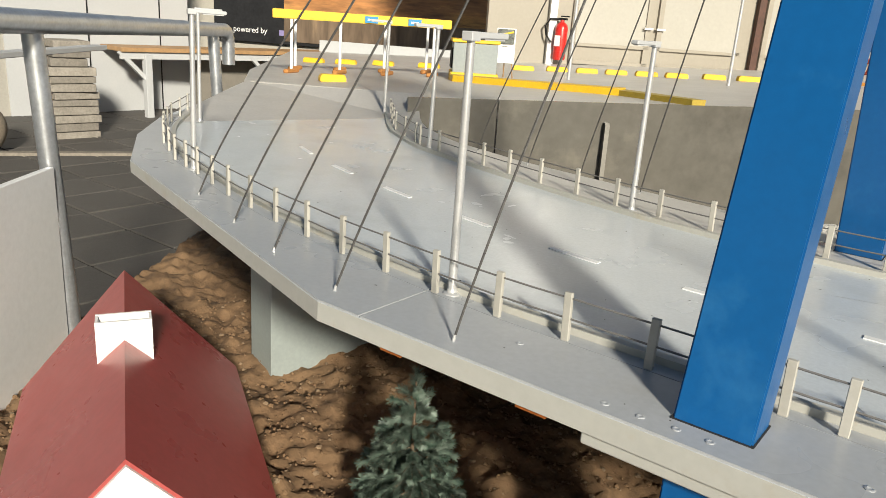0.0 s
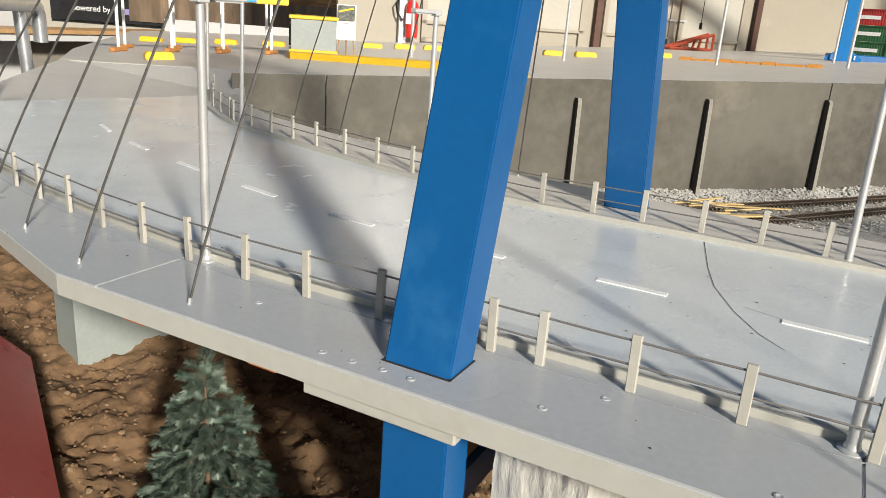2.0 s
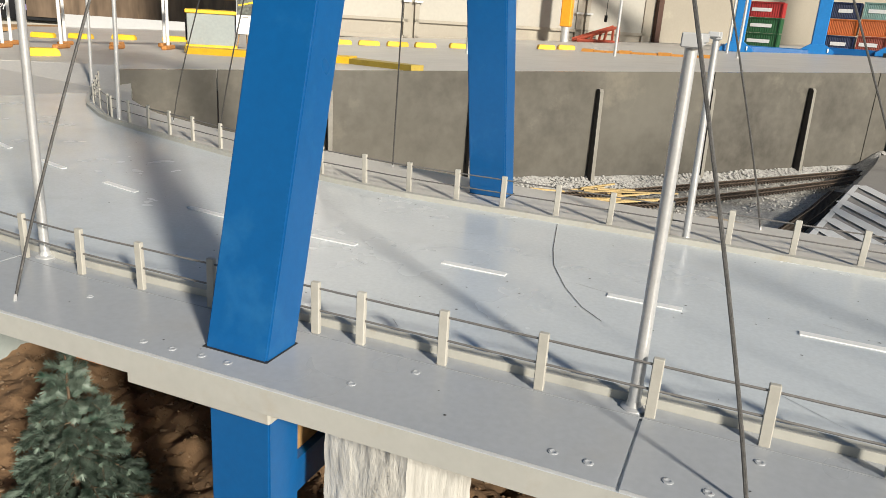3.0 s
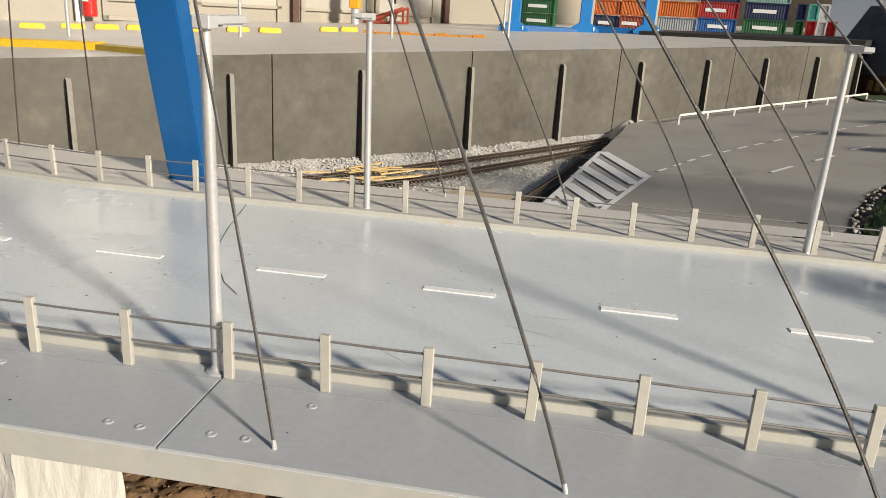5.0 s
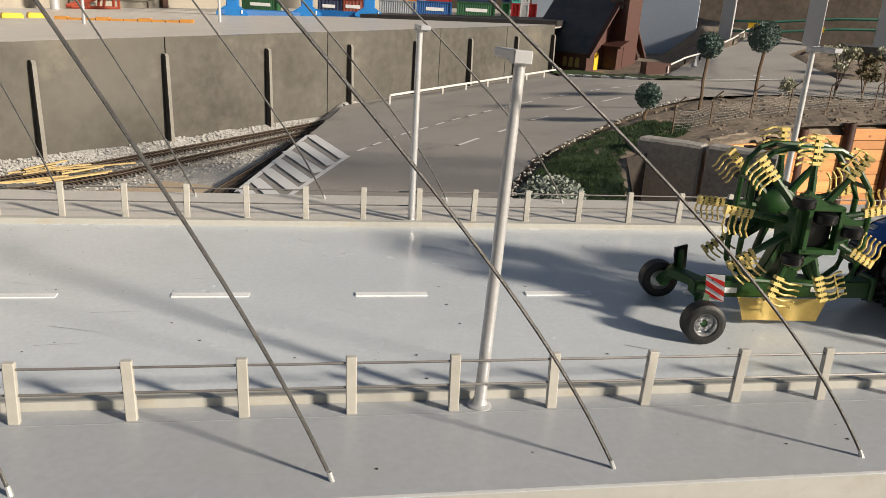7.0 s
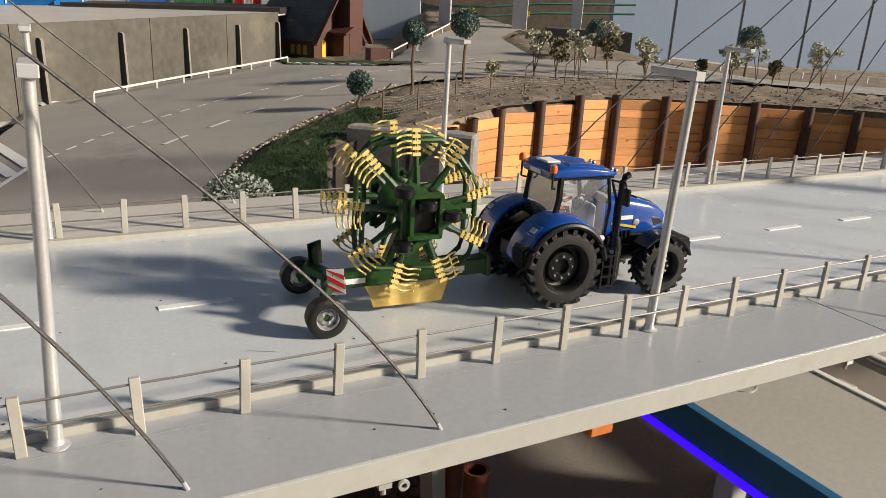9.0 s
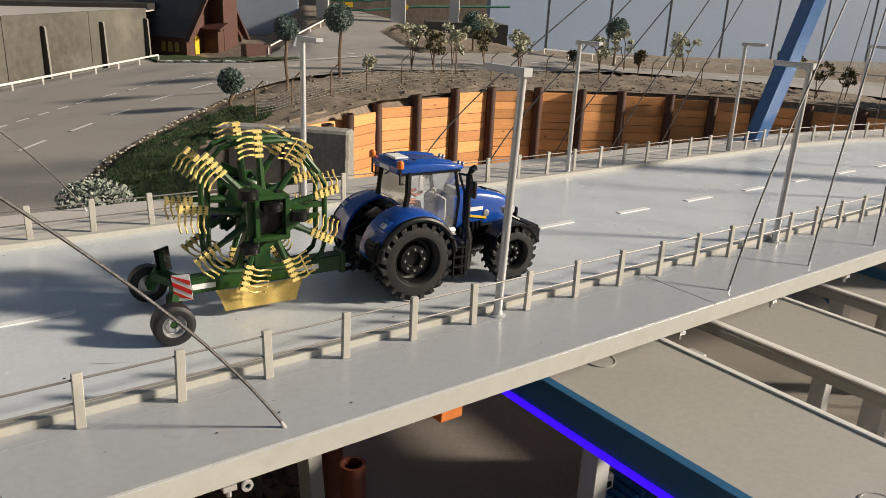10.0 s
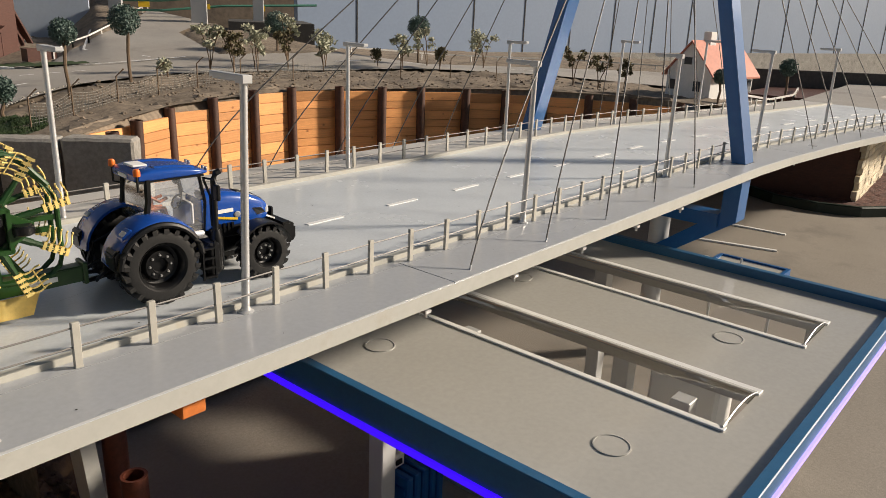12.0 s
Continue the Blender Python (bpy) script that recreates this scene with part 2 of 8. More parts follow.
# ---- shaping ----
def box(bm, c, s, rz=0.0, bev=0.0, m=None):
    """A block of size s round c, turned by rz degrees, with its edges taken off by bev."""
    b = bmesh.new()
    bmesh.ops.create_cube(b, size=1, matrix=Matrix.Diagonal((*s, 1)))
    if bev:
        bmesh.ops.bevel(b, geom=b.edges[:], offset=bev, segments=1, affect="EDGES")
    add(bm, b, (m if m is not None else Matrix.Translation(c) @ Matrix.Rotation(radians(rz), 4, "Z")))


def add(bm, b, m):
    vs = [bm.verts.new(m @ v.co) for v in b.verts]
    b.verts.index_update()
    for f in b.faces:
        bm.faces.new([vs[v.index] for v in f.verts])
    b.free()


def rod(bm, p, q, r, r2=None, seg=8, caps=True):
    """A round bar from p to q, of radius r at p and r2 at q."""
    p, q = Vector(p), Vector(q)
    d = q - p
    t = d.to_track_quat("Z", "Y").to_matrix()
    r2 = r if r2 is None else r2
    rings = []
    for o, rad in ((p, r), (q, r2)):
        rings.append([bm.verts.new(o + t @ Vector((rad * math.cos(a), rad * math.sin(a), 0)))
                      for a in (2 * math.pi * i / seg for i in range(seg))])
    for i in range(seg):
        bm.faces.new((rings[0][i], rings[0][(i + 1) % seg], rings[1][(i + 1) % seg], rings[1][i]))
    if caps:
        bm.faces.new(rings[0][::-1])
        bm.faces.new(rings[1])


def tube(bm, pts, r, seg=6):
    """A bent tube along points."""
    pts = [Vector(p) for p in pts]
    rings = []
    for i, p in enumerate(pts):
        d = (pts[min(i + 1, len(pts) - 1)] - pts[max(i - 1, 0)]).normalized()
        ref = Vector((0, 0, 1)) if abs(d.z) < 0.9 else Vector((0, 1, 0))
        u = d.cross(ref).normalized()
        v = d.cross(u)
        rings.append([bm.verts.new(p + r * (math.cos(a) * u + math.sin(a) * v)) for a in (2 * math.pi * k / seg for k in range(seg))])
    for a, b in zip(rings, rings[1:]):
        for k in range(seg):
            bm.faces.new((a[k], a[(k + 1) % seg], b[(k + 1) % seg], b[k]))
    bm.faces.new(rings[0][::-1])
    bm.faces.new(rings[-1])


def prism(bm, pts, z0, z1):
    """An upright block over a plan outline."""
    lo = [bm.verts.new((x, y, z0)) for x, y in pts]
    hi = [bm.verts.new((x, y, z1)) for x, y in pts]
    n = len(pts)
    bm.faces.new(lo[::-1])
    bm.faces.new(hi)
    for i in range(n):
        bm.faces.new((lo[i], lo[(i + 1) % n], hi[(i + 1) % n], hi[i]))


def side(bm, pts, y0, y1):
    """A block with the outline pts in x and z, from y0 to y1."""
    a = [bm.verts.new((x, y0, z)) for x, z in pts]
    b = [bm.verts.new((x, y1, z)) for x, z in pts]
    n = len(pts)
    bm.faces.new(a)
    bm.faces.new(b[::-1])
    for i in range(n):
        bm.faces.new((a[(i + 1) % n], a[i], b[i], b[(i + 1) % n]))


def lathe(bm, prof, m, seg=28, caps=True):
    """A turned body: prof is (radius, height) along the local z axis of m."""
    rings = []
    for r, h in prof:
        rings.append([bm.verts.new(m @ Vector((r * math.cos(a), r * math.sin(a), h))) for a in (2 * math.pi * i / seg for i in range(seg))])
    for a, b in zip(rings, rings[1:]):
        for i in range(seg):
            bm.faces.new((a[i], a[(i + 1) % seg], b[(i + 1) % seg], b[i]))
    if caps:
        bm.faces.new(rings[0][::-1])
        bm.faces.new(rings[-1])


def obj(name, bm, material, smooth=False, bevel=0.0):
    bmesh.ops.recalc_face_normals(bm, faces=bm.faces[:])
    if bevel:
        bmesh.ops.bevel(bm, geom=[e for e in bm.edges if len(e.link_faces) == 2 and e.calc_face_angle(0) > 0.6],
                        offset=bevel, segments=2, affect="EDGES", clamp_overlap=True)
    me = bpy.data.meshes.new(name)
    bm.to_mesh(me)
    bm.free()
    for mm in (material if isinstance(material, (list, tuple)) else (material,)):
        me.materials.append(mm)
    if smooth:
        me.polygons.foreach_set("use_smooth", [True] * len(me.polygons))
        me.set_sharp_from_angle(angle=radians(38))
    return new(name, me)


def thing(name, label, category, at=(0, 0, 0), group="", kind=""):
    """An empty at the foot of a thing, to hold its parts."""
    e = new(name)
    e.empty_display_size = 0.05
    e.location = at
    return tagged(e, label, category, group, kind)


def part(name, bm, material, parent, label="", smooth=False, bevel=0.0):
    """One mesh under a thing; the mesh is given in the thing's own frame."""
    ob = obj(name, bm, material, smooth, bevel)
    ob.parent = parent
    return tagged(ob, label)


def share(name, mesh, parent, m):
    """A further piece on the same mesh."""
    ob = new(name, mesh)
    ob.parent = parent
    ob.matrix_basis = m
    return ob


def lerp_curve(pts, x):
    for (x0, y0), (x1, y1) in zip(pts, pts[1:]):
        if x0 <= x <= x1:
            return y0 + (y1 - y0) * (x - x0) / (x1 - x0)
    return pts[0][1] if x < pts[0][0] else pts[-1][1]


def text(body, size, m, material, parent=None, name="lettering", extrude=0.0004, label=""):
    cu = bpy.data.curves.new(name, "FONT")
    cu.body, cu.size, cu.extrude, cu.align_x, cu.align_y = body, size, extrude, "CENTER", "CENTER"
    cu.materials.append(material)
    tmp = bpy.data.objects.new(name, cu)
    scene.collection.objects.link(tmp)
    me = bpy.data.meshes.new_from_object(tmp.evaluated_get(bpy.context.evaluated_depsgraph_get()))
    bpy.data.objects.remove(tmp)
    ob = new(name, me)
    ob.parent = parent
    ob.matrix_basis = m
    return tagged(ob, label)

# ---- the lie of the land ----
ZD = 1.07                                   # top of the bridge deck
NEAR_EDGE = [(-2.75, 2.02), (-2.28, 1.41), (-1.96, 1.13), (-1.644, 0.929), (-1.24, 0.81), (-0.91, 0.71), (-0.68, 0.641), (-0.605, 0.641), (3.6, 0.641), (3.9, 0.627), (4.27, 0.593), (4.6, 0.556), (5.2, 0.465), (6.0, 0.33)]
FAR_EDGE = [(-2.02, 2.42), (-1.687, 2.07), (-1.43, 1.90), (-1.1, 1.79), (-0.55, 1.69), (0.1, 1.63), (3.7, 1.62), (4.05, 1.58), (4.4, 1.50), (5.2, 1.36), (6.0, 1.24)]
NEAR_RAIL = [(-2.45, 1.65), (-2.3, 1.51), (-2.12, 1.338), (-1.96, 1.216), (-1.807, 1.119), (-1.592, 1.015), (-1.428, 0.966), (-1.224, 0.899), (-1.014, 0.846), (-0.804, 0.806), (-0.593, 0.78), (-0.48, 0.772), (3.7, 0.772), (4.06, 0.753), (4.37, 0.704), (4.8, 0.650), (5.2, 0.590), (6.0, 0.46)]
FAR_RAIL = [(-2.016, 2.25), (-1.687, 1.915), (-1.43, 1.74), (-1.22, 1.665), (-1.014, 1.60), (-0.78, 1.53), (-0.557, 1.475), (-0.35, 1.449), (3.7, 1.449), (4.05, 1.405), (4.4, 1.325), (5.2, 1.185), (6.0, 1.07)]
WALL_A, WALL_B = Vector((-1.92, 2.24)), Vector((2.83, 6.58))
PILES = [(2.68, 2.98, 1.005), (2.93, 3.10, 1.02), (3.17, 3.12, 1.05), (3.43, 3.16, 1.07), (3.68, 3.17, 1.07), (3.95, 3.10, 1.07),
         (4.18, 2.99, 1.065), (4.42, 2.89, 1.06), (4.64, 2.76, 1.055), (4.83, 2.60, 1.05), (5.02, 2.42, 1.045), (5.18, 2.20, 1.04), (5.30, 1.96, 1.035), (5.38, 1.72, 1.03)]


def plat_z(x, y):
    return 1.195 + 0.036 * x + 0.007 * y


def land_z(x, y):
    z = 0.698 + 0.127 * x
    k = 1.075
    z = z if z < k - 0.06 else k - 0.06 + 0.06 * (1 - math.exp(-(z - k + 0.06) / 0.06))
    return z - 0.02 * max(0, x - 5.0) - 0.06 * max(0, min(1, (x - 5.3) / 0.6)) * max(0, min(1, (3.2 - y) / 0.8))


def inside(poly, x, y):
    c = False
    for (x0, y0), (x1, y1) in zip(poly, poly[1:] + poly[:1]):
        if (y0 > y) != (y1 > y) and x < (x1 - x0) * (y - y0) / (y1 - y0) + x0:
            c = not c
    return c


def sheet(name, material, x0, x1, y0, y1, step, height, keep=None, label="", category="ground", kind="structure"):
    """A height field; keep(x, y) says which cells are there."""
    nx, ny = int(round((x1 - x0) / step)), int(round((y1 - y0) / step))
    verts = [(x0 + step * i, y0 + step * j, height(x0 + step * i, y0 + step * j)) for j in range(ny + 1) for i in range(nx + 1)]
    faces = [(j * (nx + 1) + i, j * (nx + 1) + i + 1, (j + 1) * (nx + 1) + i + 1, (j + 1) * (nx + 1) + i)
             for j in range(ny) for i in range(nx) if keep is None or keep(x0 + step * (i + 0.5), y0 + step * (j + 0.5))]
    me = bpy.data.meshes.new(name)
    me.from_pydata(verts, [], faces)
    me.materials.append(material)
    me.polygons.foreach_set("use_smooth", [True] * len(me.polygons))
    return tagged(new(name, me), label, category, kind=kind)


def rough_z(x, y, a, f):
    return a * (noise.noise((x * f, y * f, 0.3)) + 0.5 * noise.noise((x * f * 2.7, y * f * 2.7, 4.1)) + 0.3 * noise.noise((x * f * 7, y * f * 7, 2.2)))


# hall floor, far beyond all the models
bm = bmesh.new()
prism(bm, [(-120, -120), (120, -120), (120, 120), (-120, 120)], -0.3, -0.03)
ground = tagged(obj("ground", bm, M_FLOOR), "grey-brown paved hall floor reaching to the distance", "floor", kind="structure")


def soil_z(x, y):
    z = 0.50 + rough_z(x, y, 0.030, 3.0) + rough_z(x, y, 0.012, 13.0)
    z += rough_z(x, y, 0.015, 26.0) + 0.006 * abs(noise.noise((x * 70, y * 70, 1.3)))
    edge = -2.32 - 0.72 * (y - 1.3)
    if x < edge:
        z -= min(0.64, (edge - x) * 1.3)
    if x > 0.5:
        z -= min(0.10, (x - 0.5) * 0.1)
    return z


sheet("soil_bank", M_SOIL, -3.8, 1.80, -0.9, 2.7, 0.0115, soil_z, lambda x, y: x < 1.60 or (y > 1.25 and x < 1.715 + 0.3 * (y - 1.42)), label="uneven sandy brown soil bank with clods and stones", category="soil")
sheet("yard", M_YARD, 1.5, 12.0, -3.0, 2.9, 0.1, lambda x, y: 0.30 + rough_z(x, y, 0.004, 2.0), label="brown-grey stained yard surface below the bridge", category="yard")

PIT = [(1.60, 1.4), (1.60, 1.72), (1.98, 2.78), (2.06, 2.85), (2.24, 2.69), (2.31, 2.77), (2.37, 2.84)] + [(x, y) for x, y, _ in PILES] + [(5.45, 1.4)]
ROAD = [(0.46, 2.50), (0.575, 3.064), (0.915, 4.537), (0.97, 4.86), (2.80, 6.53), (2.76, 6.12), (2.91, 5.46), (3.10, 5.03), (3.54, 5.72), (3.74, 5.88), (4.49, 6.51), (5.2, 7.4), (6.1, 7.1), (5.03, 6.25), (4.65, 5.93), (4.48, 5.34), (4.37, 4.90), (4.9, 4.62), (6.2, 4.2), (8.5, 2.9), (9.5, 1.6),
        (9.5, 0.4), (6.0, 0.5), (6.0, 1.45), (7.4, 1.35), (7.6, 2.0), (6.0, 3.35), (4.6, 4.0), (3.6, 4.22), (2.95, 4.05), (2.39, 3.66), (2.03, 3.33), (1.66, 2.91), (1.46, 2.52), (1.30, 2.05), (1.15, 1.64), (0.62, 1.64)]


def ramp_z(x, y):
    def cl(v):
        return max(0, min(1, v))
    z = land_z(x, y) - 0.09 * cl((y - 4.9) / 1.3) * cl((3.7 - x) / 0.5)
    d = (x - 3.3) * 0.66 + (y - 5.2) * 0.75
    return z + max(0, d) * 0.108 * cl((x - 3.25 - (y - 5.2) * 0.45) / 0.4) * cl((5.9 - x) / 0.7)


def green_z(x, y):
    z = ramp_z(x, y)
    if y < 2.2 and x < 2.5:
        z += 0.07 * min(1, (2.2 - y) / 0.4)
    if x > 0.9 and not inside(ROAD, x, y):
        z += rough_z(x, y, 0.018, 5.0) + rough_z(x, y, 0.008, 17.0)
    near = any(inside(ROAD, x + dx, y + dy) for dx, dy in ((0, 0), (-0.035, 0.035), (0, 0.05), (-0.05, 0)))
    return z - (0.030 if near else 0.004)


def green_keep(x, y):
    if x < 0.95 and y < 2.4:
        return False
    if x < 1.30 and not inside(ROAD, x - 0.05, y + 0.03):
        return False
    d = (WALL_B - WALL_A).normalized()
    s = (x - WALL_A.x) * -d.y + (y - WALL_A.y) * d.x
    return (s < 0.05 or x > 2.7) and not inside(PIT, x, y)


land = sheet("landscape", M_SOIL2, 0.55, 11.0, 1.55, 9.6, 0.05, green_z, green_keep, "bare grey-brown model landscape soil with ruts and clods", "soil")


# the soil's edge follows the rim of the pit
RIM = [Vector(p) for p in PIT]
TOPS = {(x, y): z for x, y, z in PILES}
USE = [0] * len(land.data.vertices)
for f in land.data.polygons:
    for i in f.vertices:
        USE[i] += 1
for v in land.data.vertices:
    if 0 < USE[v.index] < 4 or inside(PIT, v.co.x, v.co.y):
        c = Vector((v.co.x, v.co.y))
        best = None
        for a, b in zip(RIM, RIM[1:] + RIM[:1]):
            t = max(0, min(1, (c - a).dot(b - a) / (b - a).length_squared))
            q = a.lerp(b, t)
            if best is None or (q - c).length < best[0]:
                best = ((q - c).length, q, a, b, t)
        if best[0] < 0.075:
            _, q, a, b, t = best
            za, zb = (TOPS.get((p.x, p.y), ramp_z(p.x, p.y)) for p in (a, b))
            v.co = (q.x, q.y + 0.004, min(v.co.z + 0.02, za + (zb - za) * t - 0.010))
bm = bmesh.new()
for a, b in zip(PIT[:2], PIT[1:3]):
    n = 8
    for k in range(n):
        p, q = Vector(a).lerp(Vector(b), k / n), Vector(a).lerp(Vector(b), (k + 1) / n)
        bm.faces.new([bm.verts.new(c) for c in ((p.x, p.y, 0.28), (q.x, q.y, 0.28), (q.x, q.y, ramp_z(q.x, q.y) - 0.004), (p.x, p.y, ramp_z(p.x, p.y) - 0.004))])
# soil packed against the back of the plank wall
LINE = [(2.37, 2.84, 0.995)] + list(PILES)
for (xa, ya, za), (xb, yb, zb) in zip(LINE, LINE[1:]):
    zt, n = min(za, zb) - 0.018, 6
    for k in range(n):
        row = []
        for s in (k / n, (k + 1) / n):
            x, y = xa + (xb - xa) * s, ya + (yb - ya) * s
            row.append([(x, y + 0.010, zt - 0.30), (x, y + 0.012, zt), (x, y + 0.05, max(zt, green_z(x, y + 0.05)) + 0.004 * noise.noise((x * 20, y * 20, 0))), (x, y + 0.13, green_z(x, y + 0.13) + 0.002), (x, y + 0.16, green_z(x, y + 0.16) - 0.02)])
        for j in range(4):
            bm.faces.new([bm.verts.new(c) for c in (row[0][j], row[1][j], row[1][j + 1], row[0][j + 1])])
tagged(obj("pit_wall", bm, M_SOIL2), "steep bare soil face below the grass", "soil", kind="structure")
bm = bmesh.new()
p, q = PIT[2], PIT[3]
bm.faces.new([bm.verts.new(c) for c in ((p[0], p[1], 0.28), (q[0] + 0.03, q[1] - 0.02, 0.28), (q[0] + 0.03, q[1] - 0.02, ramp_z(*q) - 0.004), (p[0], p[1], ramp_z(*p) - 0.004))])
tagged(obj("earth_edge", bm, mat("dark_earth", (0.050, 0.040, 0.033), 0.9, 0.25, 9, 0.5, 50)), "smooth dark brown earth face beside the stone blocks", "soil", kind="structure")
sheet("pit_floor", M_SOIL2, 1.5, 5.6, 1.3, 3.3, 0.1, lambda x, y: 0.325 + 0.115 * max(0, min(1, (y - 2.0) / 0.4)) + rough_z(x, y, 0.008, 4.0), lambda x, y: inside(PIT, x, y) and y > 1.75, "grey-brown soil floor behind the bridge", "soil")


def snap_edge(ob, poly, reach):
    """Draws the stepped border of a sheet onto the outline poly."""
    use = [0] * len(ob.data.vertices)
    for f in ob.data.polygons:
        for i in f.vertices:
            use[i] += 1
    for v in ob.data.vertices:
        if 0 < use[v.index] < 4:
            c, best = Vector((v.co.x, v.co.y)), None
            for a, b in zip(poly, poly[1:] + poly[:1]):
                a, b = Vector(a), Vector(b)
                q = a.lerp(b, max(0, min(1, (c - a).dot(b - a) / (b - a).length_squared)))
                if best is None or (q - c).length < (best - c).length:
                    best = q
            if (best - c).length < reach:
                v.co.x, v.co.y = best


def road_keep(x, y):
    return inside(ROAD, x, y)


sheet("road", M_ASPH, 0.4, 9.6, 0.4, 8.6, 0.04, lambda x, y: ramp_z(x, y) + (0.0 if y > 1.62 or x > 5.9 else -0.1), road_keep, "worn grey model road with a gentle curve", "road")
snap_edge(bpy.data.objects["road"], ROAD, 0.045)
ROAD_EDGE = [(1.0, 0.44), (2.5, 0.46), (3.064, 0.575), (4.537, 0.915), (4.86, 0.97), (6.0, 1.6)]


def wall_heap(x, y):
    """Height of the gravel heaped against the foot of the board wall."""
    d = -((x - WALL_A.x) * -0.675 + (y - WALL_A.y) * 0.738)
    return 0.050 * max(0, min(1, 1 - d / 0.14))


sheet("ballast_bed", M_BALL, -2.0, 1.3, 1.3, 5.2, 0.03,
            lambda x, y: wall_heap(x, y) + max(0.665 + 0.055 * max(0, min(1, (x + 0.2) / 1.2)), ramp_z(x, y) - 0.020 - 0.7 * abs(lerp_curve(ROAD_EDGE, y) - x)) + rough_z(x, y, 0.010, 9) + rough_z(x, y, 0.006, 40),
            lambda x, y: (x - WALL_A.x) * -0.675 + (y - WALL_A.y) * 0.738 < 0.03 and (x > -1.5 or y > 1.9) and not inside(ROAD, x - 0.02, y), "light grey crushed stone ballast bed", "gravel", "stuff")

sheet("sand_strip", mat("pale_sand", (0.50, 0.385, 0.27), 0.95, 0.2, 6, 0.6, 90, dirt=(0.36, 0.27, 0.19), dirt_amt=0.5, dirt_scale=8), -1.2, 0.34, 1.6, 3.2, 0.02,
      lambda x, y: 0.703 + rough_z(x, y, 0.008, 7) + rough_z(x, y, 0.004, 30), lambda x, y: y < max(2.62 + 0.75 * (x + 0.35) + 0.05 * math.sin(9 * x), 3.06 + 0.9 * x if x > -0.05 else 0) and (x - WALL_A.x) * -0.675 + (y - WALL_A.y) * 0.738 < -0.05, "pale tan sand strip beside the tracks", "sand")

# ---- upper platform and its grey board wall ----
wdir = (WALL_B - WALL_A).normalized()
wnor = Vector((-wdir.y, wdir.x))
pl = [(-2.02, 2.42), tuple(WALL_A + wnor * 0.018), tuple(WALL_B + wnor * 0.018), (4.4, 9.4), (4.4, 13.5), (1.5, 13.5), (-4.9, 7.0), (-6.8, 6.2), (-6.9, 5.9), (-3.75, 2.9), (-2.95, 2.25)]
bm = bmesh.new()
top = [bm.verts.new((x, y, plat_z(x, y))) for x, y in pl]
low = [bm.verts.new((x, y, plat_z(x, y) - 0.03)) for x, y in pl]
bm.faces.new(top)
bm.faces.new(low[::-1])
for i in range(len(pl)):
    j = (i + 1) % len(pl)
    bm.faces.new((low[i], low[j], top[j], top[i]))
tagged(obj("platform", bm, M_PLAT), "pale grey painted platform floor above the board wall", "platform", kind="structure")

wall = thing("retaining_wall", "grey board retaining wall with dark upright ribs", "wall", kind="structure")
length = (WALL_B - WALL_A).length
joints = [0.0, 0.36, 1.62, 2.70, 3.78, 4.86, 5.7, length]
for a, b in zip(joints, joints[1:]):
    bm = bmesh.new()
    p, q = WALL_A + wdir * (a + 0.003), WALL_A + wdir * (b - 0.003)
    ring = []
    for v in (p, q, q + wnor * 0.02, p + wnor * 0.02):
        ring.append((bm.verts.new((v.x, v.y, 0.4)), bm.verts.new((v.x, v.y, plat_z(v.x, v.y) + 0.002))))
    for i in range(4):
        bm.faces.new((ring[i][0], ring[(i + 1) % 4][0], ring[(i + 1) % 4][1], ring[i][1]))
    bm.faces.new([r[1] for r in ring])
    part("panel", bm, M_CONC, wall)
for rx in (-1.33, -0.865, -0.4, 0.065, 0.53, 1.0, 1.46, 1.92, 2.38, 2.80):
    base = WALL_A + wdir * ((rx - WALL_A.x) / wdir.x)
    zt = plat_z(base.x, base.y) - 0.075
    bm = bmesh.new()
    pts = [(0.002, 0.45), (0.055, 0.45), (0.034, zt - 0.012), (0.026, zt), (0.002, zt)]
    fr = Matrix(((wdir.x, -wnor.x, 0, base.x), (wdir.y, -wnor.y, 0, base.y), (0, 0, 1, 0), (0, 0, 0, 1)))
    a = [bm.verts.new(fr @ Vector((-0.009, d, z))) for d, z in pts]
    b = [bm.verts.new(fr @ Vector((0.009, d, z))) for d, z in pts]
    bm.faces.new(a)
    bm.faces.new(b[::-1])
    for i in range(5):
        bm.faces.new((a[i], a[(i + 1) % 5], b[(i + 1) % 5], b[i]))
    rib = part("rib", bm, [M_RIBLIT, M_RIB], wall, "upright rib coloured pale on its lit faces, dark on its shaded side")
    # shaded side of each rib is painted dark by face direction
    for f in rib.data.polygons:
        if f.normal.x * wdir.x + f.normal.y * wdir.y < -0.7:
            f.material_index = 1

# ---- bridge ----
bridge = thing("bridge", "long grey painted cable-stayed model bridge deck", "bridge", kind="structure")
outline = NEAR_EDGE + FAR_EDGE[::-1]
bm = bmesh.new()
prism(bm, outline, ZD - 0.027, ZD)
deck = part("deck", bm, [M_DECK, M_EDGE], bridge, "smooth pale blue-grey painted roadway board")
for f in deck.data.polygons:
    if abs(f.normal.z) < 0.5:
        f.material_index = 1


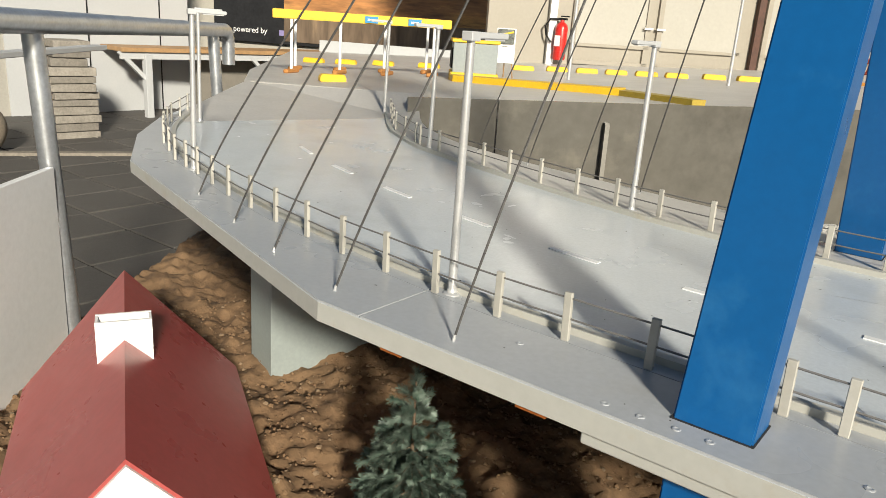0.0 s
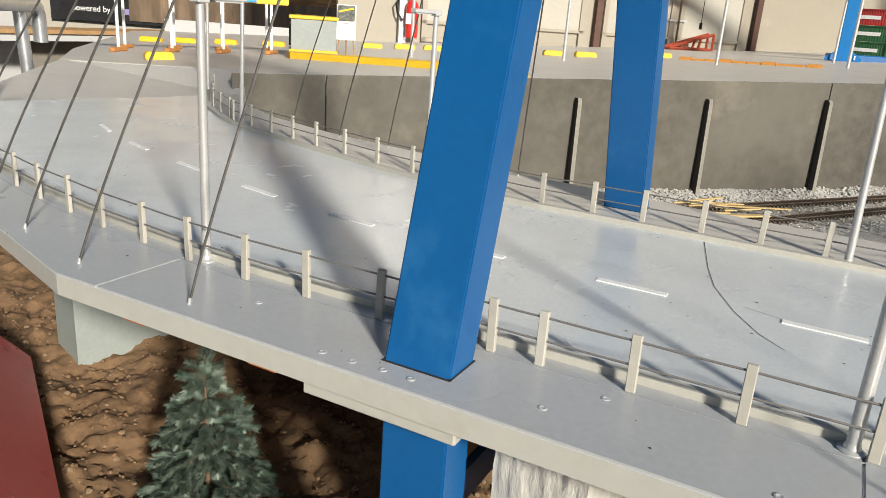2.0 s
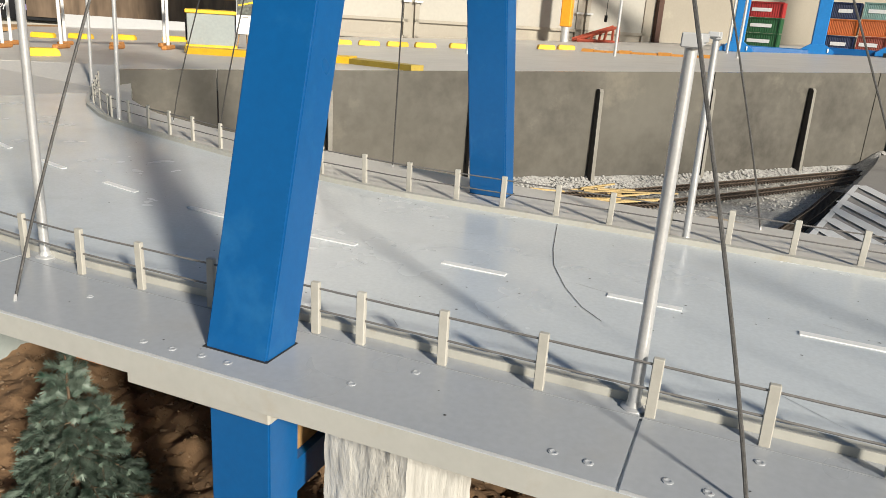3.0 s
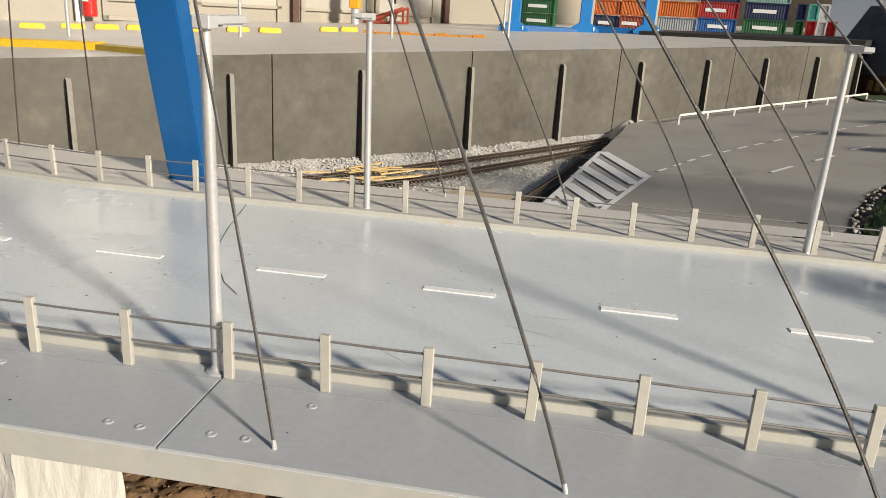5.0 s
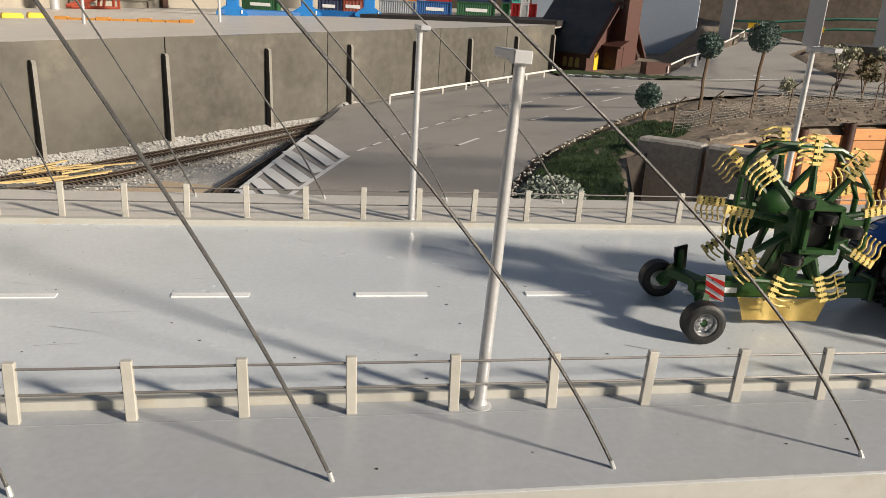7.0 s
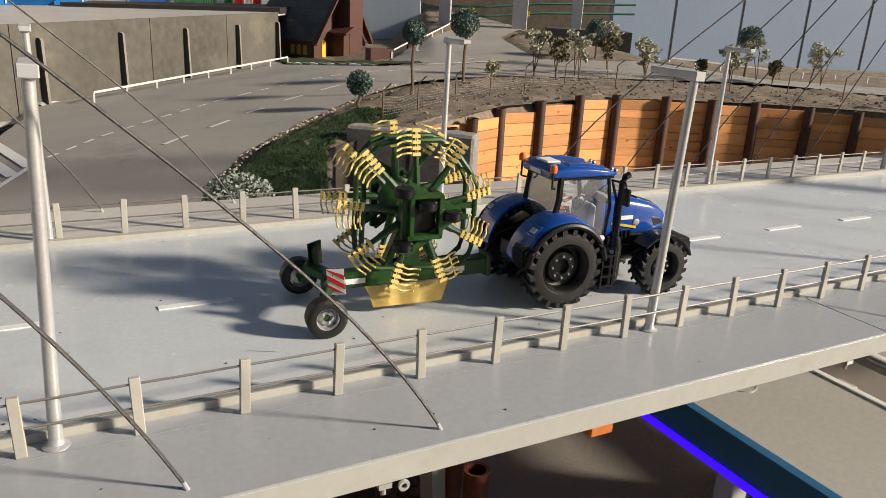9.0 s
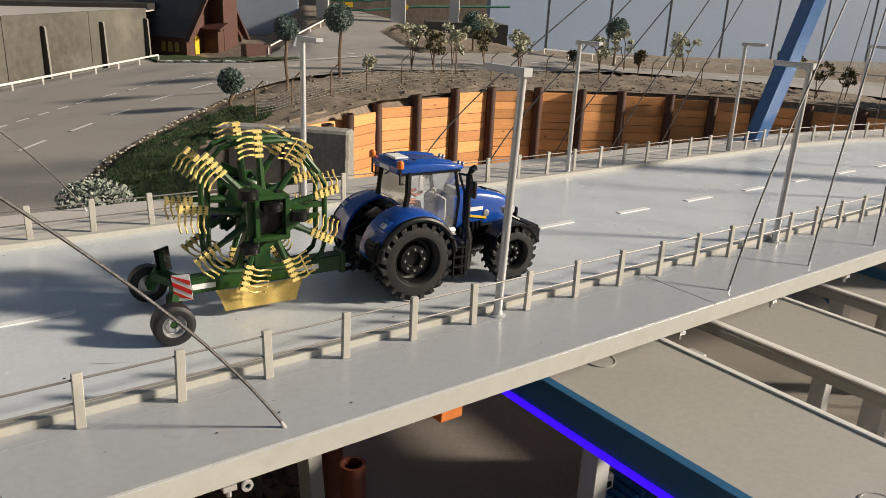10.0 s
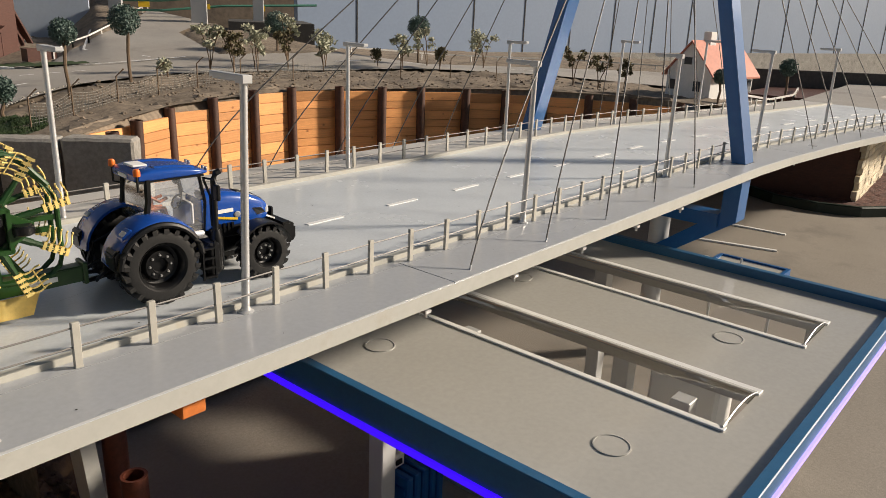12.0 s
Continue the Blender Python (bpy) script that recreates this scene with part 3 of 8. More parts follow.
def band(name, near_pts, far_pts, z0, z1, material, label, x0=-9, x1=9, n=90):
    """A raised strip between two plan curves."""
    bm = bmesh.new()
    xs0, xs1 = max(near_pts[0][0], x0), min(near_pts[-1][0], x1)
    prev = None
    for i in range(n + 1):
        x = xs0 + (xs1 - xs0) * i / n
        a, b = lerp_curve(near_pts, x), lerp_curve(far_pts, x)
        cur = [bm.verts.new(v) for v in ((x, a, z0), (x, b, z0), (x, b, z1), (x, a, z1))]
        if prev:
            for k in range(4):
                bm.faces.new((prev[k], prev[(k + 1) % 4], cur[(k + 1) % 4], cur[k]))
        else:
            bm.faces.new(cur)
        prev = cur
    bm.faces.new(prev[::-1])
    return part(name, bm, material, bridge, label)


def shift(pts, d):
    return [(x, y + d) for x, y in pts]


JOINTS = (-2.45, -0.605, 0.236, 2.05, 4.0, 6.0)
for a, b in zip(JOINTS, JOINTS[1:]):
    w = band("walkway", shift(NEAR_EDGE[1:], 0.001), shift(NEAR_RAIL, 0.006), ZD - 0.004, ZD + 0.003, M_WALK, "grey-beige painted walkway board", a + 0.0015, b - 0.0015)
band("walkway", shift(FAR_RAIL, -0.006), shift(FAR_EDGE, -0.001), ZD - 0.004, ZD + 0.003, M_FARWALK, "cream-grey painted walkway board")
band("kerb", shift(NEAR_RAIL, 0.022), shift(NEAR_RAIL, 0.036), ZD - 0.004, ZD + 0.0115, M_KERB, "cream painted wooden kerb strip")
band("kerb", shift(FAR_RAIL, -0.036), shift(FAR_RAIL, -0.022), ZD - 0.004, ZD + 0.010, M_KERB, "cream painted wooden kerb strip")

band("gutter_strip", shift(NEAR_RAIL, 0.007), shift(NEAR_RAIL, 0.0215), ZD - 0.004, ZD + 0.0022, M_WALK, "dirty grey strip between kerb and walkway")
band("walkway_seam", shift(NEAR_RAIL, -0.0060), shift(NEAR_RAIL, -0.0052), ZD - 0.004, ZD + 0.0034, M_SCUFF, "thin dark open joint along the walkway")

# ramp from the deck up to the platform
bm = bmesh.new()
a = [(-2.10, 1.255, ZD - 0.003), (-1.80, 2.185, ZD - 0.003), (-2.02, 2.42, plat_z(-2.02, 2.42) + 0.001), (-2.95, 2.27, plat_z(-2.95, 2.27) + 0.002), (-2.75, 2.03, ZD + 0.03)]
vs = [bm.verts.new(v) for v in a]
lo = [bm.verts.new((x, y, 0.98)) for x, y, z in a]
bm.faces.new(vs)
for i in range(5):
    bm.faces.new((vs[i], lo[i], lo[(i + 1) % 5], vs[(i + 1) % 5]))
bm.faces.new(lo[::-1])
part("ramp", bm, M_PLAT, bridge, "short painted ramp up to the platform")

# lane dashes: worn white strips on the deck
mid = [(x, 0.5 * (lerp_curve(NEAR_RAIL, x) + lerp_curve(FAR_RAIL, x)) - 0.022) for x in [i * 0.1 - 2.0 for i in range(80)]]
for k in range(-7, 24):
    x0 = 0.142 + (0.2435 if k > 0 else 0.248) * k
    if -1.75 < x0 < 5.6:
        y0, y1 = lerp_curve(mid, x0), lerp_curve(mid, x0 + 0.1)
        bm = bmesh.new()
        h = 0.0065
        prism(bm, [(x0, y0 - h), (x0 + 0.1, y1 - h), (x0 + 0.1, y1 + h), (x0, y0 + h)], ZD - 0.001, ZD + 0.0016)
        part("lane_dash", bm, M_LINE, bridge)

# screws along the near walkway
bm = bmesh.new()
lathe(bm, [(0.0001, 0.0), (0.0046, 0.0), (0.0046, 0.0008), (0.003, 0.0011), (0.0012, 0.0004)], Matrix.Identity(4), 12)
scr = None
for x, y in ((-0.272, 0.660), (-0.234, 0.661), (-0.198, 0.664), (-0.165, 0.664), (-0.034, 0.688), (0.011, 0.742), (0.176, 0.668), (0.207, 0.667), (0.272, 0.672), (0.304, 0.672), (0.342, 0.740), (-0.415, 0.722)):
    if scr is None:
        scr = part("screw", bm, M_WALK, bridge, "countersunk painted screw head")
        scr.location = (x, y, ZD + 0.003)
    else:
        share("screw", scr.data, bridge, Matrix.Translation((x, y, ZD + 0.003)))
# screw holes and specks on the deck
rng = random.Random(5)
bm = bmesh.new()
for _ in range(340):
    x = rng.uniform(-1.6, 4.5)
    y = rng.uniform(lerp_curve(NEAR_EDGE, x) + 0.03, lerp_curve(FAR_RAIL, x) - 0.06)
    if abs(y - lerp_curve(NEAR_RAIL, x)) < 0.05:
        continue
    r, z = rng.uniform(0.0007, 0.0019), ZD + (0.0034 if y < lerp_curve(NEAR_RAIL, x) else 0.0006)
    bm.faces.new([bm.verts.new((x + r * rng.uniform(0.7, 1.4) * math.cos(t), y + r * math.sin(t), z)) for t in (0, 1, 2, 3, 4, 5)])
part("speck", bm, M_RIB, bridge, "small dark grit and screw holes")

# hairline scratches on the roadway
bm = bmesh.new()
for _ in range(46):
    x = rng.uniform(-1.2, 4.2)
    y = rng.uniform(lerp_curve(NEAR_RAIL, x) + 0.07, lerp_curve(FAR_RAIL, x) - 0.06)
    a, ln, w = rng.gauss(0, 0.5), rng.uniform(0.02, 0.11), rng.uniform(0.0003, 0.0006)
    dx, dy = math.cos(a), math.sin(a)
    bm.faces.new([bm.verts.new((x + u * dx - v * dy, y + u * dy + v * dx + 0.02 * u * u, ZD + 0.0005)) for u, v in ((0, -w), (ln / 2, -w), (ln, 0), (ln / 2, w), (0, w))])
part("scratch", bm, M_SCUFF, bridge, "faint grey hairline scratches")
# a fine open seam that curves across the deck
bm = bmesh.new()
seam = [(-0.012, 1.405), (0.02, 1.256), (0.043, 1.172), (0.083, 1.084), (0.121, 1.023), (0.154, 0.989)]
for (xa, ya), (xb, yb) in zip(seam, seam[1:]):
    d = Vector((xb - xa, yb - ya)).normalized() * 0.0005
    bm.faces.new([bm.verts.new((u, v, ZD + 0.0007)) for u, v in ((xa + d.y, ya - d.x), (xb + d.y, yb - d.x), (xb - d.y, yb + d.x), (xa - d.y, ya + d.x))])
part("seam", bm, M_RIB, bridge, "thin dark curved seam")

# underside beams, edge board near the pylon, bright block ends
for y in (0.80, 1.10, 1.40):
    bm = bmesh.new()
    box(bm, (2.45, y, ZD - 0.06), (6.0, 0.045, 0.065))
    part("beam", bm, M_EDGE, bridge)
bm = bmesh.new()
box(bm, (-0.198, 0.666, ZD - 0.037), (0.185, 0.030, 0.020), bev=0.002)
part("edge_block", bm, M_EDGE, bridge, "cream painted packing block")
bm = bmesh.new()
box(bm, (1.565, 0.700, ZD - 0.050), (0.036, 0.045, 0.040), bev=0.002)
part("block_end", bm, M_ORWOOD, bridge, "orange raw block end")
for x, w in ((-0.57, 0.035), (-0.36, 0.04), (0.42, 0.05)):
    bm = bmesh.new()
    box(bm, (x, 0.69, ZD - 0.037), (w, 0.05, 0.016))
    part("block_end", bm, M_ORWOOD, bridge, "orange raw block end")
for x in (2.0, 2.26, 2.52, 2.78, 3.04, 1.27, 4.05):
    bm = bmesh.new()
    rod(bm, (x, 0.662, ZD - 0.027), (x, 0.662, ZD - 0.055), 0.003)
    box(bm, (x, 0.662, ZD - 0.043), (0.014, 0.012, 0.006))
    part("cable_clamp", bm, M_ALU, bridge, "small metal cable clamp")


# ---- railings ----
def post_mesh():
    bm = bmesh.new()
    box(bm, (0, 0, 0.031), (0.0104, 0.0062, 0.062), bev=0.0008)
    return bm


def railing(name, xs, curve, label):
    r = thing(name, label, "railing")
    first = None
    for x in xs:
        y = lerp_curve(curve, x)
        sl = math.atan2(lerp_curve(curve, x + 0.02) - lerp_curve(curve, x - 0.02), 0.04)
        m = Matrix.Translation((x, y, ZD + 0.0028)) @ Matrix.Rotation(sl, 4, "Z") @ Matrix.Rotation(radians(rng.uniform(-1.6, 1.6)), 4, "Y")
        if first is None:
            first = part("post", post_mesh(), M_POST, r)
            first.matrix_basis = m
        else:
            share("post", first.data, r, m)
    for h in (0.055, 0.029):
        bm = bmesh.new()
        pts = []
        for x0, x1 in zip(xs, xs[1:]):
            for t in (0, 0.5):
                x = x0 + (x1 - x0) * t
                pts.append((x, lerp_curve(curve, x), ZD + 0.0028 + h - (0.0003 if t else 0)))
        pts.append((xs[-1], lerp_curve(curve, xs[-1]), ZD + 0.0028 + h))
        tube(bm, pts, 0.00135, 5)
        part("wire", bm, M_WIRE, r, "thin steel railing wire", smooth=True)
    return r


near_x = [-2.42, -2.33, -2.23, -2.13, -2.04, -1.96, -1.88, -1.807, -1.70, -1.592, -1.51, -1.428, -1.325, -1.224, -1.12, -1.014, -0.908, -0.804, -0.698, -0.593, -0.483, -0.382, -0.274, -0.128, -0.071, 0.027, 0.133, 0.243]
near_x += [0.243 + 0.1018 * k for k in range(1, 52)]
far_x = [-1.98, -1.87, -1.77, -1.68, -1.58, -1.47, -1.43, -1.325, -1.22, -1.117, -1.014, -0.9, -0.78, -0.668, -0.557, -0.443, -0.335, -0.23, -0.134, -0.027, 0.074]
far_x += [0.074 + 0.1035 * k for k in range(1, 52)]
railing("railing", near_x, NEAR_RAIL, "low railing of grey wooden posts and two wires")
railing("railing", far_x, FAR_RAIL, "low railing of grey wooden posts and two wires")


# ---- street lamps ----
def street_lamp():
    e = thing("street_lamp", "slim grey metal street lamp with a flat head", "street lamp", group="lamps along the bridge")
    bm = bmesh.new()
    rod(bm, (0, 0, 0), (0, 0, 0.345), 0.0064, 0.0054, 14)
    part("pole", bm, M_ALU, e, smooth=True)
    bm = bmesh.new()
    lathe(bm, [(0.0125, 0), (0.0125, 0.002), (0.008, 0.004), (0.0066, 0.009)], Matrix.Identity(4), 18)
    part("foot", bm, M_ALU, e, smooth=True)
    bm = bmesh.new()
    box(bm, (0, 0.032, 0.3485), (0.0165, 0.082, 0.008), bev=0.0012)
    box(bm, (0, 0, 0.347), (0.017, 0.019, 0.012), bev=0.001)
    part("head", bm, M_WHITE, e, "flat pale lamp head")
    bm = bmesh.new()
    box(bm, (0, 0.045, 0.3435), (0.012, 0.045, 0.002))
    part("lens", bm, M_WHITE, e, "white lamp lens")
    return e


lamp0 = street_lamp()
lamps = [(0.226, 0.783, 0), (0.984, 0.780, 0), (1.719, 0.779, 0), (2.455, 0.783, 0), (3.19, 0.785, 0), (3.95, 0.78, 0), (4.7, 0.74, 0), (-0.575, 0.795, 0), (-1.47, 0.985, -25), (-2.10, 1.43, -42),
         (0.212, 1.432, 180), (0.990, 1.438, 180), (1.733, 1.44, 180), (2.53, 1.445, 180), (3.28, 1.44, 180), (4.05, 1.42, 180), (4.8, 1.36, 180), (-0.627, 1.495, 170), (-1.36, 1.70, 155), (-2.0, 2.2, 140)]
LEANS = {1: 2.2, 2: 1.9, 3: 1.2, 10: 1.0}
for i, (x, y, a) in enumerate(lamps):
    m = Matrix.Translation((x, y, ZD + 0.002)) @ Matrix.Rotation(radians(a), 4, "Z") @ Matrix.Rotation(radians(rng.uniform(-1.2, 1.2)), 4, "X") @ Matrix.Rotation(radians(LEANS.get(i, rng.uniform(-0.6, 0.6))), 4, "Y")
    if i == 0:
        lamp0.matrix_basis = m
    else:
        copy_thing(lamp0, m)


# ---- pylons and stay cables ----
LEAN, TOPZ, YC = 0.25, 2.62, 1.130


def pylon(x, foot, half):
    p = thing("pylon", "tall blue painted A-shaped bridge pylon, scuffed at the deck", "pylon", group="bridge pylons")
    xc = x
    for s in (-1, 1):
        x = xc - (0.020 if s > 0 else 0)

        def yy(z, d):
            return YC + s * (0.420 - LEAN * (z - ZD) + d)
        bm = bmesh.new()
        rows = []
        for z in (ZD - 0.025, ZD, TOPZ - 0.06):
            rows.append([bm.verts.new((x + a, yy(z, b), z)) for a, b in ((-0.039, -half), (0.039, -half), (0.039, half), (-0.039, half))])
        for a, b in zip(rows, rows[1:]):
            for k in range(4):
                bm.faces.new((a[k], a[(k + 1) % 4], b[(k + 1) % 4], b[k]))
        bm.faces.new(rows[0])
        bm.faces.new(rows[-1])
        part("leg", bm, M_BLUE, p, bevel=0.002)
        bm = bmesh.new()
        prism(bm, [(x - 0.041, yy(ZD, -half - 0.002)), (x + 0.041, yy(ZD, -half - 0.002)), (x + 0.041, yy(ZD, half + 0.002)), (x - 0.041, yy(ZD, half + 0.002))], ZD + 0.001, ZD + 0.0036)
        part("slot", bm, M_RIB, p, "dark gap round the leg")
        bm = bmesh.new()
        zl = 0.875
        if foot == "low":
            box(bm, (x, YC + s * 0.415, 0.80), (0.079, 0.056, 0.486))
            part("lower_leg", bm, M_BLUE, p, "blue leg below the deck", bevel=0.002)
            continue
        side_pts = [(YC + s * 0.443, ZD - 0.027), (YC + s * 0.443, zl), (YC + s * 0.0, zl - 0.312), (YC + s * 0.0, zl - 0.265), (YC + s * 0.387, zl + 0.025), (YC + s * 0.387, ZD - 0.027)]
        a = [bm.verts.new((x - 0.0395, y, z)) for y, z in side_pts]
        b = [bm.verts.new((x + 0.0395, y, z)) for y, z in side_pts]
        bm.faces.new(a)
        bm.faces.new(b[::-1])
        for k in range(6):
            bm.faces.new((a[k], a[(k + 1) % 6], b[(k + 1) % 6], b[k]))
        part("strut", bm, M_BLUE, p, "blue under-deck strut")
    bm = bmesh.new()
    box(bm, (x, YC, TOPZ), (0.10, 0.12, 0.14), bev=0.004)
    part("cap", bm, M_BLUE, p)
    bm = bmesh.new()
    box(bm, (x, YC, 0.873), (0.072, 0.77, 0.046))
    part("crossbeam", bm, M_BLUE, p)
    if foot == "low":
        return p
    bm = bmesh.new()
    rod(bm, (x + 0.02, 0.968, 0.30), (x + 0.02, 0.968, 0.98), 0.036, seg=20)
    part("column", bm, M_WHITE, p, "white round pier column", smooth=True)
    return p


PYA, PYB = -0.171, 3.625
pylon(PYA, "low", 0.027)
pylon(PYB, "high", 0.023)


def stay(ax, ay, px):
    """A steel rope that rises steeply from the deck and bends into a straight pull to the pylon's head."""
    c = thing("stay_cable", "dark twisted steel stay cable", "cable", group="stay cables")
    run = abs(ax - px)
    a = Vector((ax, ay, ZD))
    t = Vector((px + (0.03 if ax > px else -0.03), YC + (-0.03 if ay < YC else 0.03), 2.62 - 0.20 * max(0, run - 0.5)))
    bend = 0.028 + 0.050 * max(0, run - 0.6)
    d = t - a
    pts = []
    for i in range(41):
        s = i / 40
        s = s * s
        p = a + d * s
        k = math.exp(-s * 17)
        p += Vector((0, 0, bend)) * (1 - k) * (1 - s)
        pts.append(p)
    bm = bmesh.new()
    tube(bm, pts, 0.00175, 6)
    part("rope", bm, M_ROPE, c, smooth=True)
    bm = bmesh.new()
    rod(bm, a + Vector((0, 0, -0.002)), a + Vector((0, 0, 0.0050)) + d * 0.004, 0.0026, 0.0020, 8)
    part("ferrule", bm, M_ALU, c, "small pale metal end sleeve")
    return c


for px, sgn in ((PYA, 1), (PYB, -1)):
    for k in range(5):
        ax = px + sgn * (0.505 + 0.2505 * k)
        stay(ax, 0.664, px)
        stay(ax, 1.600, px)
for ax, ay, fy in ((-0.475, 0.668, 1.655), (-0.69, 0.68, 1.68), (-0.88, 0.73, 1.73), (-1.052, 0.783, 1.75), (-1.258, 0.852, 1.80)):
    stay(ax, ay, PYA)
    stay(ax, fy, PYA)
for k in range(5):
    ax = PYB + 0.505 + 0.2505 * k
    stay(ax, lerp_curve(NEAR_EDGE, ax) + 0.023, PYB)
    stay(ax, lerp_curve(FAR_EDGE, ax) - 0.022, PYB)

# ---- sheet pile wall ----
pw = thing("sheet_pile_wall", "pine plank retaining wall between dark round piles", "wall", kind="structure")
unit = bmesh.new()
box(unit, (0, 0, 0), (1, 1, 1))
bmesh.ops.bevel(unit, geom=unit.edges[:], offset=0.03, segments=1, affect="EDGES")
unit_plank = None
for i, ((x0, y0, z0), (x1, y1, z1)) in enumerate(zip([(2.37, 2.84, 1.0)] + PILES, PILES)):
    d = Vector((x1 - x0, y1 - y0))
    ang, zt = math.atan2(d.y, d.x), min(z0, z1) - 0.012
    k = 0
    while zt > 0.60:
        h = 0.052 + 0.010 * math.sin(3.1 * i + 1.7 * k)
        c = Vector(((x0 + x1) / 2 - 0.012 * math.sin(ang) * 0, (y0 + y1) / 2, zt - h / 2))
        m = Matrix.Translation(c) @ Matrix.Rotation(ang + rng.uniform(-0.006, 0.006), 4, "Z") @ Matrix.Diagonal((d.length + 0.01, 0.016 + rng.uniform(0, 0.004), h - 0.0025, 1))
        if unit_plank is None:
            unit_plank = part("plank", unit, M_WOODP, pw)
            unit_plank.matrix_basis = m
        else:
            share("plank", unit_plank.data, pw, m)
        zt -= h
        k += 1
for i, (x, y, z) in enumerate(PILES):
    bm = bmesh.new()
    lathe(bm, [(0.026, 0.45), (0.026, z + 0.012), (0.021, z + 0.012), (0.021, z - 0.05)], Matrix.Translation((x - 0.012, y - 0.028, 0)) @ Matrix.Rotation(radians(rng.uniform(-1.5, 1.5)), 4, "X"), 16)
    part("pile", bm, M_RUST, pw, "dark rust-brown round pile", smooth=True)
# a lone pile stub in front of the blocks
bm = bmesh.new()
lathe(bm, [(0.026, 0.45), (0.026, 1.0), (0.021, 1.0), (0.021, 0.95)], Matrix.Translation((2.50, 2.80, 0)), 16)
part("pile", bm, M_RUST, pw, "dark rust-brown round pile", smooth=True)

# ---- two rough blocks ----
for (xa, ya), (xb, yb), zt in (((2.05, 2.86), (2.235, 2.69), 1.012), ((2.245, 2.68), (2.43, 2.50), 1.018)):
    e = thing("stone_block", "dark weathered rectangular stone block at the grass edge", "block", ((xa + xb) / 2, (ya + yb) / 2, 0.76), group="stone blocks")
    bm = bmesh.new()
    d = Vector((xb - xa, yb - ya))
    box(bm, (0, 0, 0), (d.length, 0.10, zt - 0.76), bev=0.010, m=Matrix.Rotation(math.atan2(d.y, d.x), 4, "Z") @ Matrix.Translation((0, 0.05, (zt - 0.76) / 2)))
    bmesh.ops.subdivide_edges(bm, edges=[x for x in bm.edges if x.calc_length() > 0.05], cuts=5, use_grid_fill=True)
    for v in bm.verts:
        v.co += 0.0035 * noise.noise_vector(v.co * 26)
    part("body", bm, M_BLOCK, e)

# ---- grass and its stone edging ----
GRASS = [(1.22, 1.68), (1.35, 2.10), (1.50, 2.50), (1.70, 2.86), (2.05, 3.24), (2.30, 3.42), (2.46, 3.22), (2.30, 3.0), (2.08, 2.93), (1.95, 2.80), (1.57, 1.68)]
verts, faces = [], []
gr = random.Random(11)
while len(faces) < 30000:
    x, y = gr.uniform(1.2, 2.5), gr.uniform(1.66, 3.45)
    if not inside(GRASS, x, y):
        continue
    z, a, h = green_z(x, y) - 0.004, gr.uniform(0, 6.28), gr.uniform(0.008, 0.021)
    lx, ly = gr.uniform(-0.012, 0.012), gr.uniform(-0.012, 0.012)
    w = 0.0016
    n0 = len(verts)
    verts += [(x - w * math.cos(a), y - w * math.sin(a), z), (x + w * math.cos(a), y + w * math.sin(a), z), (x + lx, y + ly, z + h)]
    faces.append((n0, n0 + 1, n0 + 2))
me = bpy.data.meshes.new("grass")
me.from_pydata(verts, [], faces)
me.materials.append(M_GRASS)
tagged(new("grass", me), "dense short dark green model grass", "grass", kind="stuff")
sheet("turf", M_GRASS, 1.2, 2.5, 1.66, 3.46, 0.04, lambda x, y: green_z(x, y) + 0.003, lambda x, y: inside(GRASS, x, y), "dark green turf mat under the grass", "grass")


def stone_mesh(r, seed):
    b = bmesh.new()
    bmesh.ops.create_icosphere(b, subdivisions=1, radius=r)
    rr = random.Random(seed)
    for v in b.verts:
        v.co *= rr.uniform(0.75, 1.15)
        v.co.z *= 0.7
    return b


edging = thing("stone_edging", "pale pebbles set along the road edge", "edging", kind="structure")
path = [(1.18, 1.66), (1.32, 2.06), (1.47, 2.50), (1.67, 2.89), (2.04, 3.31), (2.38, 3.62), (2.7, 3.92), (2.98, 4.08)]
kinds = []
for i in range(6):
    b = stone_mesh(1.0, i)
    me = bpy.data.meshes.new("pebble")
    b.to_mesh(me)
    b.free()
    me.materials.append(M_STONE)
    kinds.append(me)
for (x0, y0), (x1, y1) in zip(path, path[1:]):
    n = int(Vector((x1 - x0, y1 - y0)).length / 0.014)
    for i in range(n):
        t = i / n
        x, y = x0 + (x1 - x0) * t + gr.uniform(-0.016, 0.016), y0 + (y1 - y0) * t + gr.uniform(-0.016, 0.016)
        r = gr.uniform(0.0035, 0.0080)
        share("pebble", gr.choice(kinds), edging, Matrix.Translation((x, y, ramp_z(x, y) + 0.003)) @ Matrix.Rotation(gr.uniform(0, 6), 4, "Z") @ Matrix.Scale(r, 4))

# ---- road marks ----
marks = thing("road_marking", "worn white painted road lines and hatched wedge", "road marking", kind="structure")


def stripe(x0, y0, x1, y1, w, name="dash"):
    d = Vector((x1 - x0, y1 - y0)).normalized() * w / 2
    bm = bmesh.new()
    vs = [bm.verts.new((x, y, ramp_z(x, y) + (0.0042 if name == "hatch_bar" else 0.0034))) for x, y in ((x0 + d.y, y0 - d.x), (x1 + d.y, y1 - d.x), (x1 - d.y, y1 + d.x), (x0 - d.y, y0 + d.x))]
    bm.faces.new(vs)
    part(name, bm, M_LINE, marks)


stripe(0.944, 3.282, 0.713, 2.685, 0.024, "wedge_line")
stripe(0.771, 3.893, 0.528, 2.840, 0.024, "wedge_line")
